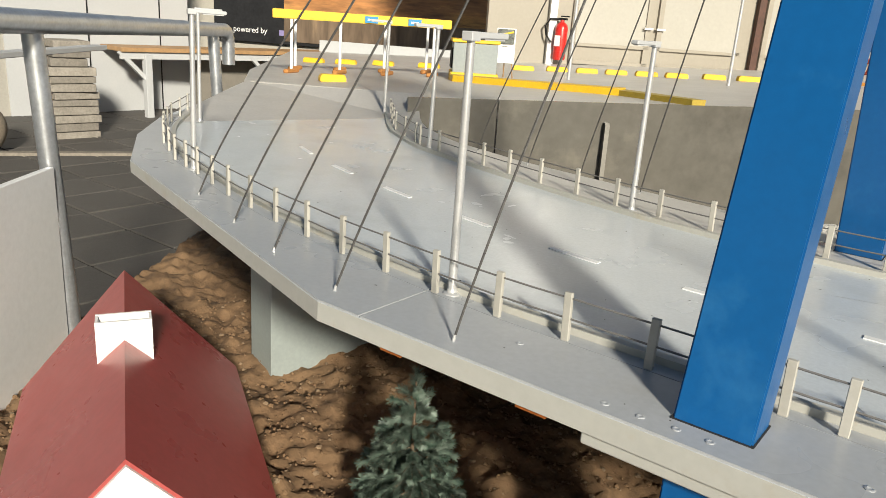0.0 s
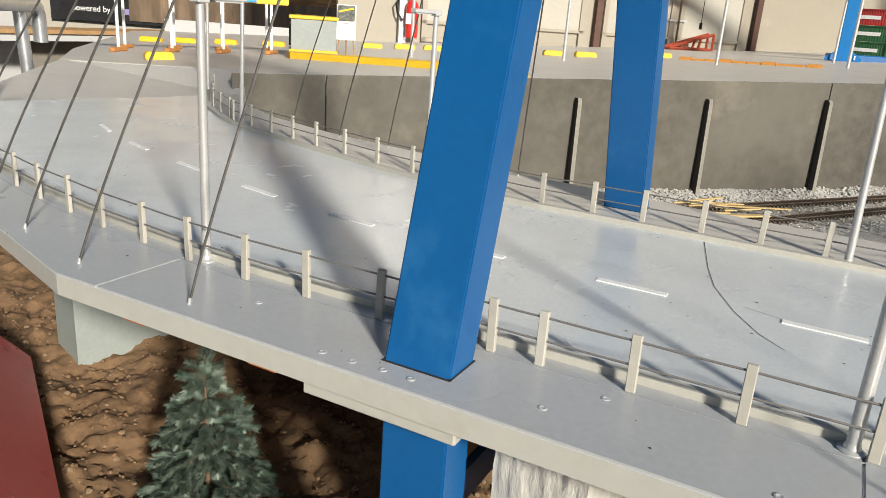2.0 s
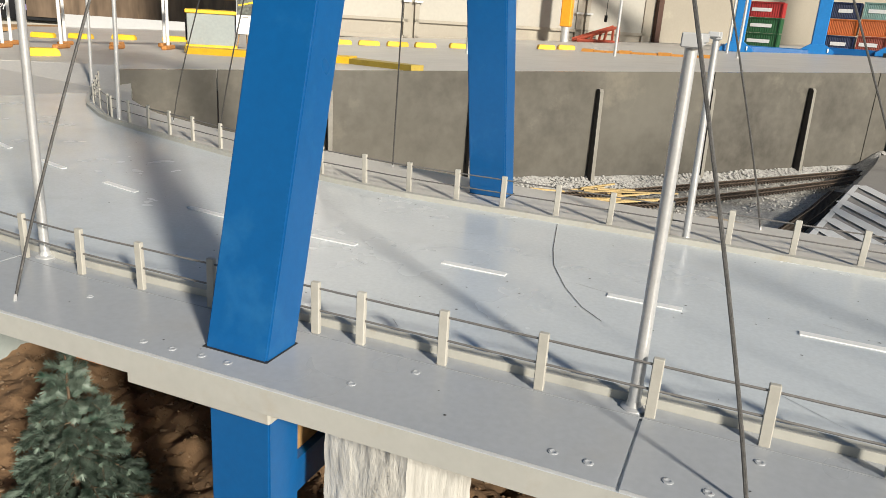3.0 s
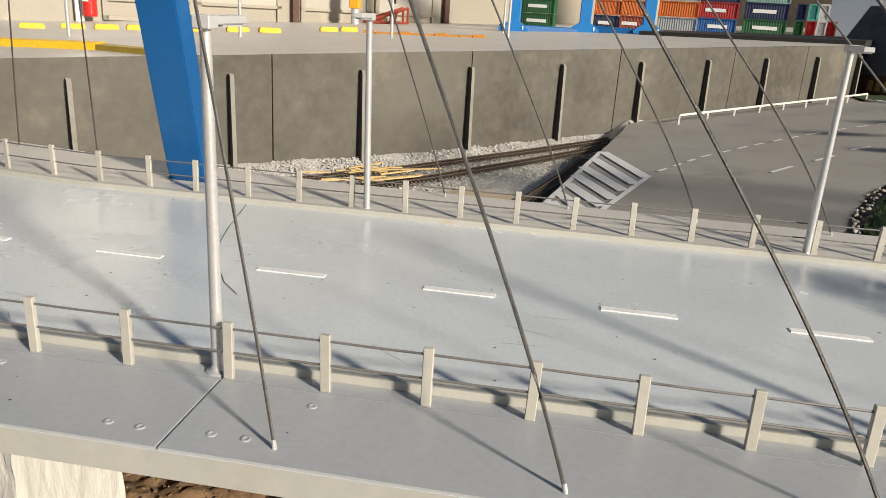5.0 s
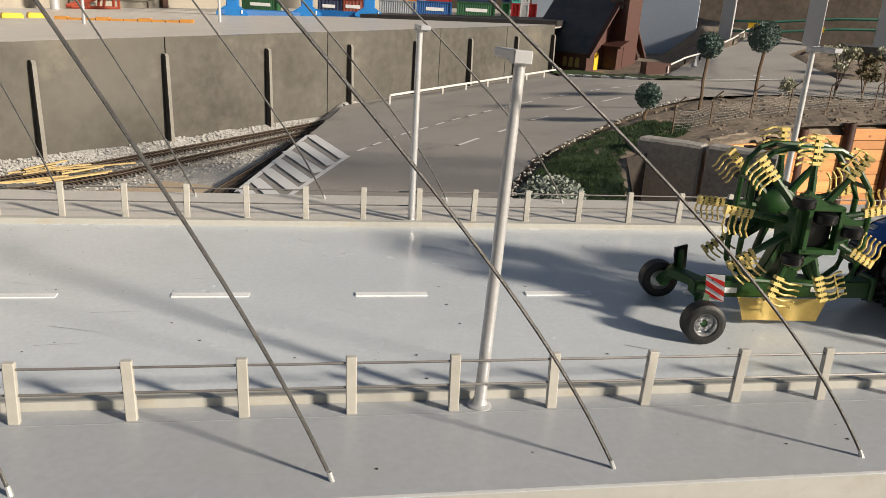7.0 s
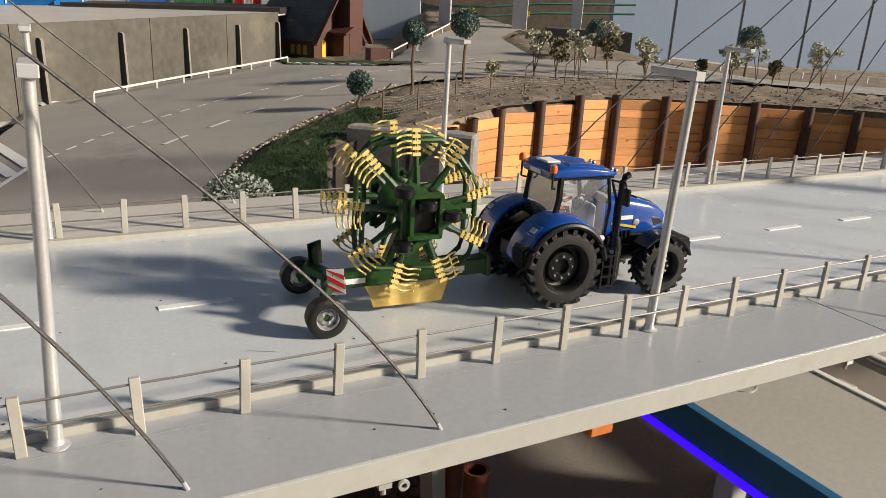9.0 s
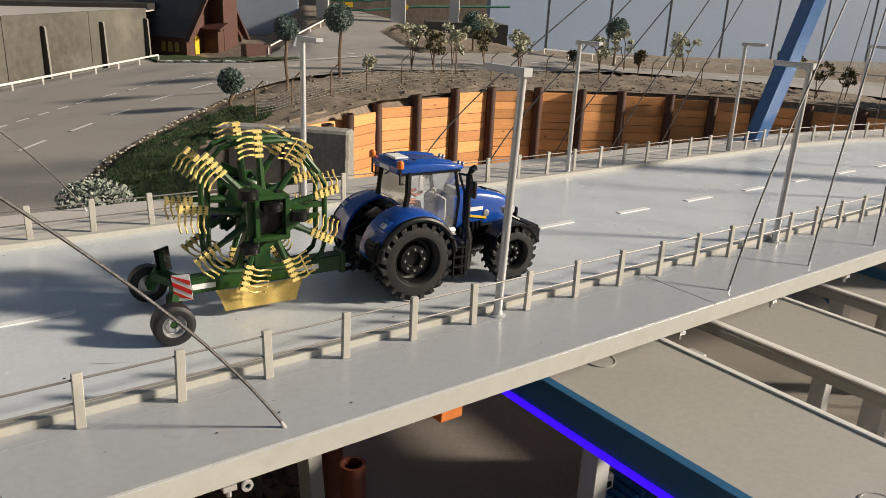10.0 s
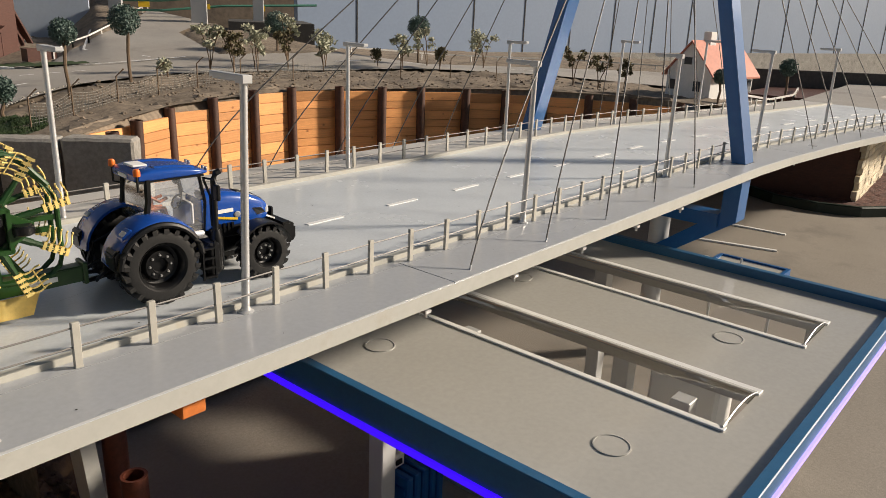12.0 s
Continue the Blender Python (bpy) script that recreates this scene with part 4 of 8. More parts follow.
for x0, y0, x1, y1 in ((0.782, 3.874, 0.930, 3.250), (0.731, 3.703, 0.875, 3.130), (0.677, 3.520, 0.824, 3.017), (0.644, 3.339, 0.780, 2.884), (0.610, 3.175, 0.735, 2.778), (0.575, 3.017, 0.668, 2.716), (0.548, 2.872, 0.587, 2.746)):
    stripe(x0, y0, x1, y1, 0.046, "hatch_bar")
lane = [(0.99, 3.37), (1.21, 3.66), (1.50, 3.93), (1.80, 4.17), (2.10, 4.36), (2.45, 4.52), (2.85, 4.62), (3.3, 4.62)]
for (x0, y0), (x1, y1) in zip(lane, lane[1:]):
    L = Vector((x1 - x0, y1 - y0)).length
    n = max(1, round(L / 0.145))
    for i in range(n):
        t0, t1 = i / n, (i + 0.55) / n
        stripe(x0 + (x1 - x0) * t0, y0 + (y1 - y0) * t0, x0 + (x1 - x0) * t1, y0 + (y1 - y0) * t1, 0.018)
for x0, y0, x1, y1 in ((1.42, 3.28, 1.53, 3.39), (1.645, 3.49, 1.755, 3.59), (1.862, 3.715, 1.965, 3.775), (2.10, 3.91, 2.23, 3.99), (2.36, 4.08, 2.50, 4.16), (2.62, 4.22, 2.76, 4.27),
                       (3.15, 4.95, 4.1, 4.92), (3.55, 4.42, 3.75, 4.43), (3.95, 4.42, 4.15, 4.40), (4.4, 4.36, 4.6, 4.32), (4.9, 4.2, 5.1, 4.14), (5.4, 4.02, 5.6, 3.92), (3.9, 5.05, 3.72, 5.7), (3.72, 5.7, 4.2, 6.6), (6.3, 3.6, 6.5, 3.48)):
    stripe(x0, y0, x1, y1, 0.02)

# painted kerb by the barn
for i in range(9):
    t0, t1 = i / 9, (i + 1) / 9
    kl = [(0.0, 6.12), (0.62, 5.46), (1.0, 5.03)]
    kx = [(5.03, 3.07), (5.46, 2.91), (6.12, 2.76)]
    p, q = [Vector((lerp_curve(kx, lerp_curve(kl, t)), lerp_curve(kl, t))) for t in (t0, t1)]
    d = (q - p).normalized()
    bm = bmesh.new()
    z = ramp_z(p.x, p.y)
    prism(bm, [(p.x, p.y), (q.x, q.y), (q.x - d.y * 0.035, q.y + d.x * 0.035), (p.x - d.y * 0.035, p.y + d.x * 0.035)], z - 0.02, z + 0.018)
    part("kerb_stone", bm, M_LINE if i % 2 else M_BLOCK, marks)
sheet("turf", M_GRASS, 2.7, 3.5, 5.0, 6.5, 0.04, lambda x, y: ramp_z(x, y) + 0.012 + rough_z(x, y, 0.01, 20), lambda x, y: 0.03 < x - lerp_curve([(5.03, 3.07), (5.46, 2.91), (6.12, 2.76), (7, 2.7)], y) < 0.42, "dark green turf before the barn", "grass")


# ---- guard rails ----
M_RAILW = mat("guard_rail_white", (0.66, 0.64, 0.60), 0.5, 0.08, 20, 0.05, 120, dirt=(0.45, 0.42, 0.37), dirt_amt=0.5, dirt_scale=12)
def guard(pts, lab, posts=True, h=0.052):
    g = thing("guard_rail", lab, "guard rail", group="guard rails")
    P = [Vector((x, y, ramp_z(x, y) + h)) for x, y in pts]
    for zz in (0.004,):
        for a, b in zip(P, P[1:]):
            bm = bmesh.new()
            d = b - a
            n = Vector((-d.y, d.x, 0)).normalized() * 0.003
            up = Vector((0, 0, 0.006))
            q = [a + Vector((0, 0, zz)), b + Vector((0, 0, zz))]
            vs = [bm.verts.new(v) for v in (q[0] - n - up, q[1] - n - up, q[1] - n + up, q[0] - n + up, q[0] + n - up, q[1] + n - up, q[1] + n + up, q[0] + n + up)]
            for f in ((0, 1, 2, 3), (7, 6, 5, 4), (0, 4, 5, 1), (3, 2, 6, 7), (0, 3, 7, 4), (1, 5, 6, 2)):
                bm.faces.new([vs[i] for i in f])
            part("rail", bm, M_RAILW, g)
    for a, b in zip(P, P[1:]):
        n = max(1, round((b - a).length / 0.27))
        for i in range(n + 1):
            p = a.lerp(b, i / n)
            bm = bmesh.new()
            box(bm, (p.x, p.y, p.z - h / 2 - 0.002), (0.010, 0.008, h + 0.006))
            part("post", bm, M_RAILW, g)
    return g


guard([(1.25, 4.72), (2.78, 6.15)], "long white model guard rail beside the grey wall")
guard([(3.50, 5.70), (3.54, 5.76), (3.74, 5.92), (3.88, 5.95), (4.49, 6.55), (5.2, 7.44)], "white curved guard rail climbing beside the ramp")
guard([(5.4, 1.42), (5.9, 1.36), (6.5, 1.40), (7.3, 1.60)], "white guard rail at the end of the bridge", h=0.07)
guard([(5.7, 4.9), (6.6, 4.6), (7.8, 3.9), (8.8, 2.9)], "white guard rail along the far road")


# ---- trees and shrubs ----
def leaf_cloud(bm, c, r, n, size, seed, inner=0.55, flat=1.0):
    rr = random.Random(seed)
    for _ in range(n):
        d = Vector((rr.gauss(0, 1), rr.gauss(0, 1), rr.gauss(0, 1))).normalized()
        p = Vector(c) + Vector((d.x, d.y, d.z * flat)) * r * rr.uniform(inner, 1.06)
        t = Vector((rr.gauss(0, 1), rr.gauss(0, 1), rr.gauss(0, 1))).normalized()
        u = (d * 0.5 + t).normalized()
        w = u.cross(Vector((rr.gauss(0, 1), rr.gauss(0, 1), rr.gauss(0, 1)))).normalized()
        s = size * rr.uniform(0.6, 1.3)
        vs = [bm.verts.new(p + s * v) for v in (u * -1, w * 0.5, u, w * -0.5)]
        bm.faces.new(vs)


def topiary(x, y, zb, zc, r, seed):
    t = thing("ball_tree", "small tree with a clipped blue-green ball crown", "tree", (x, y, zb), group="ball trees")
    bm = bmesh.new()
    rr = random.Random(seed)
    pts = [(0, 0, -0.02)]
    for i in range(1, 5):
        pts.append((rr.uniform(-0.007, 0.007), rr.uniform(-0.007, 0.007), (zc - zb) * i / 4))
    tube(bm, pts, 0.0065 + r * 0.03, 7)
    part("trunk", bm, M_TWIG, t, smooth=True)
    bm = bmesh.new()
    leaf_cloud(bm, (pts[-1][0], pts[-1][1], zc - zb), r, int(2400 * (r / 0.06) ** 1.3), 0.0068, seed)
    bmesh.ops.create_icosphere(bm, subdivisions=2, radius=r * 0.72, matrix=Matrix.Translation((pts[-1][0], pts[-1][1], zc - zb)))
    part("crown", bm, M_LEAF, t)
    return t


topiary(2.33, 3.43, 0.985, 1.112, 0.058, 1)
topiary(2.70, 3.63, 1.015, 1.345, 0.060, 2)
topiary(3.14, 3.87, 1.065, 1.395, 0.080, 3)
topiary(5.72, 4.12, 1.06, 1.365, 0.088, 4)
topiary(4.83, 4.80, 1.06, 1.36, 0.085, 5)
topiary(6.02, 1.72, 0.985, 1.17, 0.048, 6)
topiary(6.54, 1.47, 0.975, 1.23, 0.058, 7)


def shrub(x, y, h, seed, pale=True):
    t = thing("dry_shrub", "spindly half-bare shrub with pale dry tufts" if pale else "spindly brown withered shrub with bare stems", "shrub", (x, y, ramp_z(x, y) - 0.01), group="dry shrubs")
    rr = random.Random(seed)
    bm, tips = bmesh.new(), []
    for k in range(rr.randint(2, 3)):
        a, p, reach = rr.uniform(0, 6.28), Vector((0, 0, 0)), rr.uniform(0.10, 0.42)
        pts = [p.copy()]
        for i in range(5):
            p = p + Vector((math.cos(a) * reach * (0.3 + 0.25 * i), math.sin(a) * reach * (0.3 + 0.25 * i), rr.uniform(0.7, 1.0))) * h / 4.6
            a += rr.uniform(-0.7, 0.7)
            pts.append(p.copy())
            if i > 1:
                b = rr.uniform(0, 6.28)
                q = p + Vector((math.cos(b), math.sin(b), rr.uniform(0.1, 0.7))) * h * rr.uniform(0.10, 0.22)
                tube(bm, [p, q], 0.0018, 4)
                tips.append(q)
        tube(bm, pts, 0.0034, 5)
        tips.append(p)
    part("stem", bm, M_TWIG, t)
    bm = bmesh.new()
    for i, p in enumerate(tips):
        leaf_cloud(bm, p, rr.uniform(0.018, 0.046), rr.randint(30, 80), 0.0125, seed * 31 + i, 0.1, 0.75)
    part("foliage", bm, M_DRY if pale else M_WITHER, t)


for i, (x, y, h, pale) in enumerate(((3.78, 4.10, 0.30, True), (3.90, 4.02, 0.25, False), (4.10, 4.05, 0.24, True), (4.20, 4.22, 0.28, True), (4.45, 4.18, 0.25, False), (4.62, 4.4, 0.34, True), (4.60, 3.98, 0.20, True), (4.72, 4.10, 0.22, True),
                                     (5.15, 3.75, 0.24, True), (5.50, 3.82, 0.26, True), (5.42, 3.62, 0.14, False), (6.05, 3.80, 0.28, True), (6.25, 3.85, 0.26, True), (5.9, 2.75, 0.26, False), (6.0, 2.6, 0.24, False), (6.3, 2.55, 0.2, False), (5.05, 3.9, 0.12, False), (3.45, 4.03, 0.10, True))):
    shrub(x, y, h, 40 + i, pale)

# low bush behind the bridge railing
t = thing("low_bush", "low round grey-green bush behind the railing", "bush", (1.41, 1.90, 0.94))
bm = bmesh.new()
leaf_cloud(bm, (0, 0, 0.055), 0.092, 2600, 0.0068, 77, 0.5, 0.72)
part("foliage", bm, mat("bush_leaf", (0.20, 0.24, 0.19), 0.7, 0.3, 60, 0, 90, tint=(0.42, 0.45, 0.40)), t)
bm = bmesh.new()
for k in range(6):
    tube(bm, [(0, 0, -0.02), (0.05 * math.cos(k), 0.05 * math.sin(k), 0.06)], 0.003, 4)
part("stem", bm, M_TWIG, t)

# wire net fence on thin stakes
M_NET = mat("net_wire", (0.46, 0.44, 0.39), 0.6, 0.1, 30, 0, 90, metal=0.2)
fence = thing("net_fence", "sagging wire net fence on thin stakes", "fence")
fp = [(2.32, 3.12), (2.52, 3.18), (2.78, 3.30), (3.05, 3.42), (3.35, 3.55), (3.70, 3.66), (4.05, 3.62), (4.4, 3.5)]
bm = bmesh.new()
for (x0, y0), (x1, y1) in zip(fp, fp[1:]):
    n = 16
    for i in range(n):
        t = i / n
        x, y = x0 + (x1 - x0) * t, y0 + (y1 - y0) * t
        z = ramp_z(x, y)
        rod(bm, (x, y, z), (x + 0.006, y - 0.004, z + 0.10 - 0.025 * math.sin(math.pi * t)), 0.0007, seg=3, caps=False)
    for k in range(1, 8):
        pts = []
        for i in range(5):
            t = i / 4
            x, y = x0 + (x1 - x0) * t, y0 + (y1 - y0) * t
            pts.append((x, y, ramp_z(x, y) + 0.1 * k / 7 - 0.025 * math.sin(math.pi * t) * k / 7))
        tube(bm, pts, 0.0008, 3)
part("net", bm, M_NET, fence, "thin grey wire net")
for i, (x, y) in enumerate(fp + [(4.75, 3.38), (5.05, 3.2), (5.3, 3.0)]):
    bm = bmesh.new()
    tube(bm, [(x, y, ramp_z(x, y) - 0.02), (x, y, ramp_z(x, y) + 0.12), (x + 0.03, y - 0.02, ramp_z(x, y) + 0.155)], 0.0035, 5)
    part("stake", bm, M_TWIG, fence)



def scatter(name, label, material, n, spots, zf, rmin, rmax, seed):
    """Loose stones or clods over an area, as one mesh."""
    rr = random.Random(seed)
    protos = [stone_mesh(1.0, seed + i) for i in range(5)]
    V, F = [], []
    for _ in range(n):
        x, y = spots(rr)
        r = rmin + (rmax - rmin) * rr.random() ** 3
        b = rr.choice(protos)
        b.verts.index_update()
        z, a, n0 = zf(x, y) + r * 0.25, rr.uniform(0, 6.28), len(V)
        c, s = math.cos(a) * r, math.sin(a) * r
        V += [(x + v.co.x * c - v.co.y * s, y + v.co.x * s + v.co.y * c, z + v.co.z * r) for v in b.verts]
        F += [tuple(n0 + v.index for v in f.verts) for f in b.faces]
    for b in protos:
        b.free()
    me = bpy.data.meshes.new(name)
    me.from_pydata(V, [], F)
    me.materials.append(material)
    return tagged(new(name, me), label, "stones", kind="stuff")


def spot_soil(rr):
    while True:
        x, y = rr.uniform(2.4, 6.4), rr.uniform(2.4, 4.3)
        if not inside(PIT, x, y) and not inside(ROAD, x, y) and not inside(GRASS, x, y):
            return x, y


scatter("soil_clods", "small grey-brown clods on the planted ground", M_SOIL2, 1400, spot_soil, green_z, 0.003, 0.014, 3)

# ---- railway track by the wall ----
M_SLEEP = mat("track_sleeper", (0.10, 0.075, 0.055), 0.85, 0.2, 30, 0.3, 120)
M_RAIL = mat("rail_steel", (0.20, 0.15, 0.11), 0.5, 0.2, 30, 0.1, 120, metal=0.6)


def track(pts, label):
    t = thing("railway_track", label, "railway track", group="railway tracks")
    P = [Vector((x, y, 0.705 + 0.045 * max(0, min(1, (x + 0.2) / 1.2)))) for x, y in pts]
    fine = []
    for a, b in zip(P, P[1:]):
        n = max(2, int((b - a).length / 0.02))
        fine += [a.lerp(b, i / n) for i in range(n)]
    fine.append(P[-1])
    for s in (-0.0225, 0.0225):
        bm = bmesh.new()
        q = []
        for i, p in enumerate(fine):
            d = (fine[min(i + 3, len(fine) - 1)] - fine[max(i - 3, 0)]).normalized()
            q.append(p + Vector((-d.y, d.x, 0)) * s + Vector((0, 0, 0.008)))
        tube(bm, q, 0.0026, 4)
        part("rail", bm, M_RAIL, t)
    sl = None
    for i in range(2, len(fine) - 2):
        p, d = fine[i], (fine[i + 2] - fine[i - 2]).normalized()
        m = Matrix.Translation(p) @ Matrix.Rotation(math.atan2(d.y, d.x), 4, "Z")
        if sl is None:
            bm = bmesh.new()
            box(bm, (0, 0, 0), (0.010, 0.080, 0.008))
            sl = part("sleeper", bm, M_SLEEP, t)
            sl.matrix_basis = m
        else:
            share("sleeper", sl.data, t, m)


track([(-1.1, 2.6), (-0.5, 3.10), (-0.13, 3.50), (0.30, 3.98), (0.75, 4.50), (1.0, 4.85)], "model railway track along the grey wall")
track([(-1.0, 2.3), (-0.45, 2.85), (0.0, 3.30), (0.40, 3.80), (0.70, 4.20), (0.95, 4.6)], "second model railway track on grey ballast")
track([(0.36, 1.6), (0.40, 2.4), (0.46, 3.0), (0.60, 3.5), (0.72, 4.0)], "dark model track passing under the bridge")
M_LATH = mat("lath_wood", (0.58, 0.42, 0.19), 0.7, 0.15, 30, 0.1, 120, rand=0.2)
heap = thing("lath_heap", "loose heap of pale yellow wooden laths on the ballast", "laths")
for i in range(16):
    x, y, a = -0.36 + rng.uniform(-0.2, 0.28), 3.27 + rng.uniform(-0.14, 0.16), rng.uniform(0.35, 0.95)
    bm = bmesh.new()
    box(bm, (0, 0, 0), (rng.uniform(0.12, 0.3), 0.010, 0.006), m=Matrix.Translation((x, y, 0.706 + 0.0016 * i)) @ Matrix.Rotation(a, 4, "Z") @ Matrix.Rotation(rng.uniform(-0.05, 0.05), 4, "Y"))
    part("lath", bm, M_LATH, heap)
bm = bmesh.new()
prism(bm, [(0.02, 2.75), (0.42, 2.70), (0.50, 3.10), (0.20, 3.22)], 0.66, 0.712)
tagged(obj("sand_board", bm, mat("pale_board", (0.48, 0.38, 0.27), 0.8, 0.12, 10, 0.2, 80)), "pale bare wooden board beside the tracks", "board")
scatter("ballast_stones", "light grey crushed stones beside the rails", M_BALL, 2600, lambda rr: (lambda s, o: (WALL_A.x + wdir.x * s + o * wdir.y, WALL_A.y + wdir.y * s - o * wdir.x))(rr.uniform(0.8, 4.2), rr.uniform(0.02, 0.62)),
        lambda x, y: wall_heap(x, y) + 0.668 + 0.055 * max(0, min(1, (x + 0.2) / 1.2)), 0.004, 0.010, 9)
scatter("wall_gravel", "grey gravel heaped along the foot of the board wall", M_BALL, 3000, lambda rr: (lambda s, o: (WALL_A.x + wdir.x * s + o * wdir.y, WALL_A.y + wdir.y * s - o * wdir.x))(rr.uniform(0.8, 3.6), rr.uniform(0.005, 0.16)),
        lambda x, y: wall_heap(x, y) + 0.668 + 0.055 * max(0, min(1, (x + 0.2) / 1.2)), 0.004, 0.010, 10)


# ---- barn ----
barn = thing("barn", "dark brown wooden barn with slate roof and arched yellow openings", "barn")
g1, s1 = Vector((0.53, -0.848, 0)), Vector((-0.848, -0.53, 0))
C = Vector((3.11, 6.48, 0.965))
BM = Matrix(((-g1.x, -s1.x, 0, C.x), (-g1.y, -s1.y, 0, C.y), (0, 0, 1, C.z), (0, 0, 0, 1)))     # x: along the side, y: along the gable
bm = bmesh.new()
Lb, Wb, He, Hr = 0.70, 0.76, 0.20, 0.68
a = [(0, 0, 0), (0, Wb, 0), (0, Wb, He), (0, Wb / 2, Hr), (0, 0, He)]
v0 = [bm.verts.new(BM @ Vector(p)) for p in a]
v1 = [bm.verts.new(BM @ Vector((Lb, y, z))) for _, y, z in a]
bm.faces.new(v0)
bm.faces.new(v1[::-1])
for i in range(5):
    bm.faces.new((v0[i], v0[(i + 1) % 5], v1[(i + 1) % 5], v1[i]))
part("body", bm, M_BARN, barn)
for s in (0, 1):
    n = 9
    for i in range(n):
        t0, t1 = i / n - 0.02, (i + 1) / n
        def rp(x, t):
            y = (Wb / 2) * t if s == 0 else Wb - (Wb / 2) * t
            return BM @ (Vector((x, y, He + (Hr - He) * t + 0.014 + 0.006 * (1 - (t * n) % 1 if t == t0 else 0))))
        bm = bmesh.new()
        top = [rp(-0.05, t0 - 0.08 * (i == 0)), rp(Lb, t0 - 0.08 * (i == 0)), rp(Lb, t1), rp(-0.05, t1)]
        vs = [bm.verts.new(p) for p in top]
        lo = [bm.verts.new(p + Vector((0, 0, -0.012))) for p in top]
        bm.faces.new(vs)
        bm.faces.new(lo[::-1])
        for k in range(4):
            bm.faces.new((vs[k], lo[k], lo[(k + 1) % 4], vs[(k + 1) % 4]))
        part("roof_course", bm, M_SLATE, barn)
    bm = bmesh.new()
    y0 = 0 if s == 0 else Wb
    p, q = BM @ Vector((-0.055, y0 + (-0.06 if s == 0 else 0.0), He - 0.07)), BM @ Vector((-0.055, Wb / 2, Hr + 0.02))
    d = q - p
    box(bm, (0, 0, 0), (0.014, 0.05, d.length), m=Matrix.Translation((p + q) / 2) @ d.to_track_quat("Z", "X").to_matrix().to_4x4())
    part("bargeboard", bm, M_BARN, barn)


def arch(bm, w, h, m):
    pts = [(-w / 2, 0), (w / 2, 0)] + [(w / 2 * math.cos(t), h - w / 2 + w / 2 * math.sin(t)) for t in [math.pi * k / 8 for k in range(9)]]
    f = [bm.verts.new(m @ Vector((x, -0.004, z))) for x, z in pts]
    b = [bm.verts.new(m @ Vector((x, 0.01, z))) for x, z in pts]
    bm.faces.new(f)
    for i in range(len(pts)):
        j = (i + 1) % len(pts)
        bm.faces.new((f[i], b[i], b[j], f[j]))


for x in (0.10, 0.17, 0.24):
    bm = bmesh.new()
    arch(bm, 0.045, 0.085, BM @ Matrix.Translation((x, 0, 0.035)))
    part("window", bm, mat("amber_pane", (0.30, 0.22, 0.06), 0.5, 0.1, 20, 0, 50), barn, "arched amber window")
bm = bmesh.new()
arch(bm, 0.055, 0.15, BM @ Matrix.Translation((0, 0.13, 0.02)) @ Matrix.Rotation(radians(-90), 4, "Z"))
part("door", bm, M_YEL, barn, "arched yellow door")
# tower with its porch in front of the gable
bm = bmesh.new()
TM = BM @ Matrix.Translation((-0.055, 0.395, 0))
box(bm, (0, 0, 0), (0.20, 0.19, 1.20), m=TM @ Matrix.Translation((0, 0, 0.60)))
part("tower", bm, M_BARN, barn)
bm = bmesh.new()
box(bm, (0, 0, 0), (0.30, 0.13, 0.02), m=TM @ Matrix.Translation((0, -0.15, 0.25)) @ Matrix.Rotation(radians(24), 4, "X"))
box(bm, (0, 0, 0), (0.20, 0.08, 0.22), m=TM @ Matrix.Translation((0, -0.14, 0.11)))
part("porch", bm, M_BARN, barn)
bm = bmesh.new()
for zz in (0.56, 0.62, 0.68):
    box(bm, (0, 0, 0), (0.10, 0.01, 0.035), m=TM @ Matrix.Translation((0, -0.112, zz)))
part("louvre", bm, M_RIB, barn, "dark louvre slats")
bx = thing("wooden_bin", "low rust-brown wooden bin beside the barn", "bin", (3.42, 5.76, ramp_z(3.42, 5.76)))
bm = bmesh.new()
for c, s in (((0, -0.05, 0.045), (0.20, 0.012, 0.09)), ((0, 0.05, 0.045), (0.20, 0.012, 0.09)), ((-0.095, 0, 0.045), (0.012, 0.09, 0.09)), ((0.095, 0, 0.045), (0.012, 0.09, 0.09)), ((0, 0, 0.06), (0.18, 0.09, 0.01))):
    box(bm, c, s)
part("body", bm, M_BARN, bx)

# ---- white house past the bridge ----
wh = thing("white_house", "small white model house with a salmon red roof", "house")
hc = Vector((6.31, 1.90, 0.965))
hx, hy = Vector((0.95, -0.18, 0)).normalized(), Vector((0.18, 0.95, 0)).normalized()
HM = Matrix(((hx.x, hy.x, 0, hc.x), (hx.y, hy.y, 0, hc.y), (0, 0, 1, hc.z), (0, 0, 0, 1)))
L, W, He, Hr = 0.54, 0.36, 0.20, 0.40
bm = bmesh.new()
a = [(0, 0, 0), (0, W, 0), (0, W, He), (0, W / 2, Hr), (0, 0, He)]
v0 = [bm.verts.new(HM @ Vector(p)) for p in a]
v1 = [bm.verts.new(HM @ Vector((L, y, z))) for _, y, z in a]
bm.faces.new(v0)
bm.faces.new(v1[::-1])
for i in range(5):
    bm.faces.new((v0[i], v0[(i + 1) % 5], v1[(i + 1) % 5], v1[i]))
part("wall", bm, M_HWALL, wh)
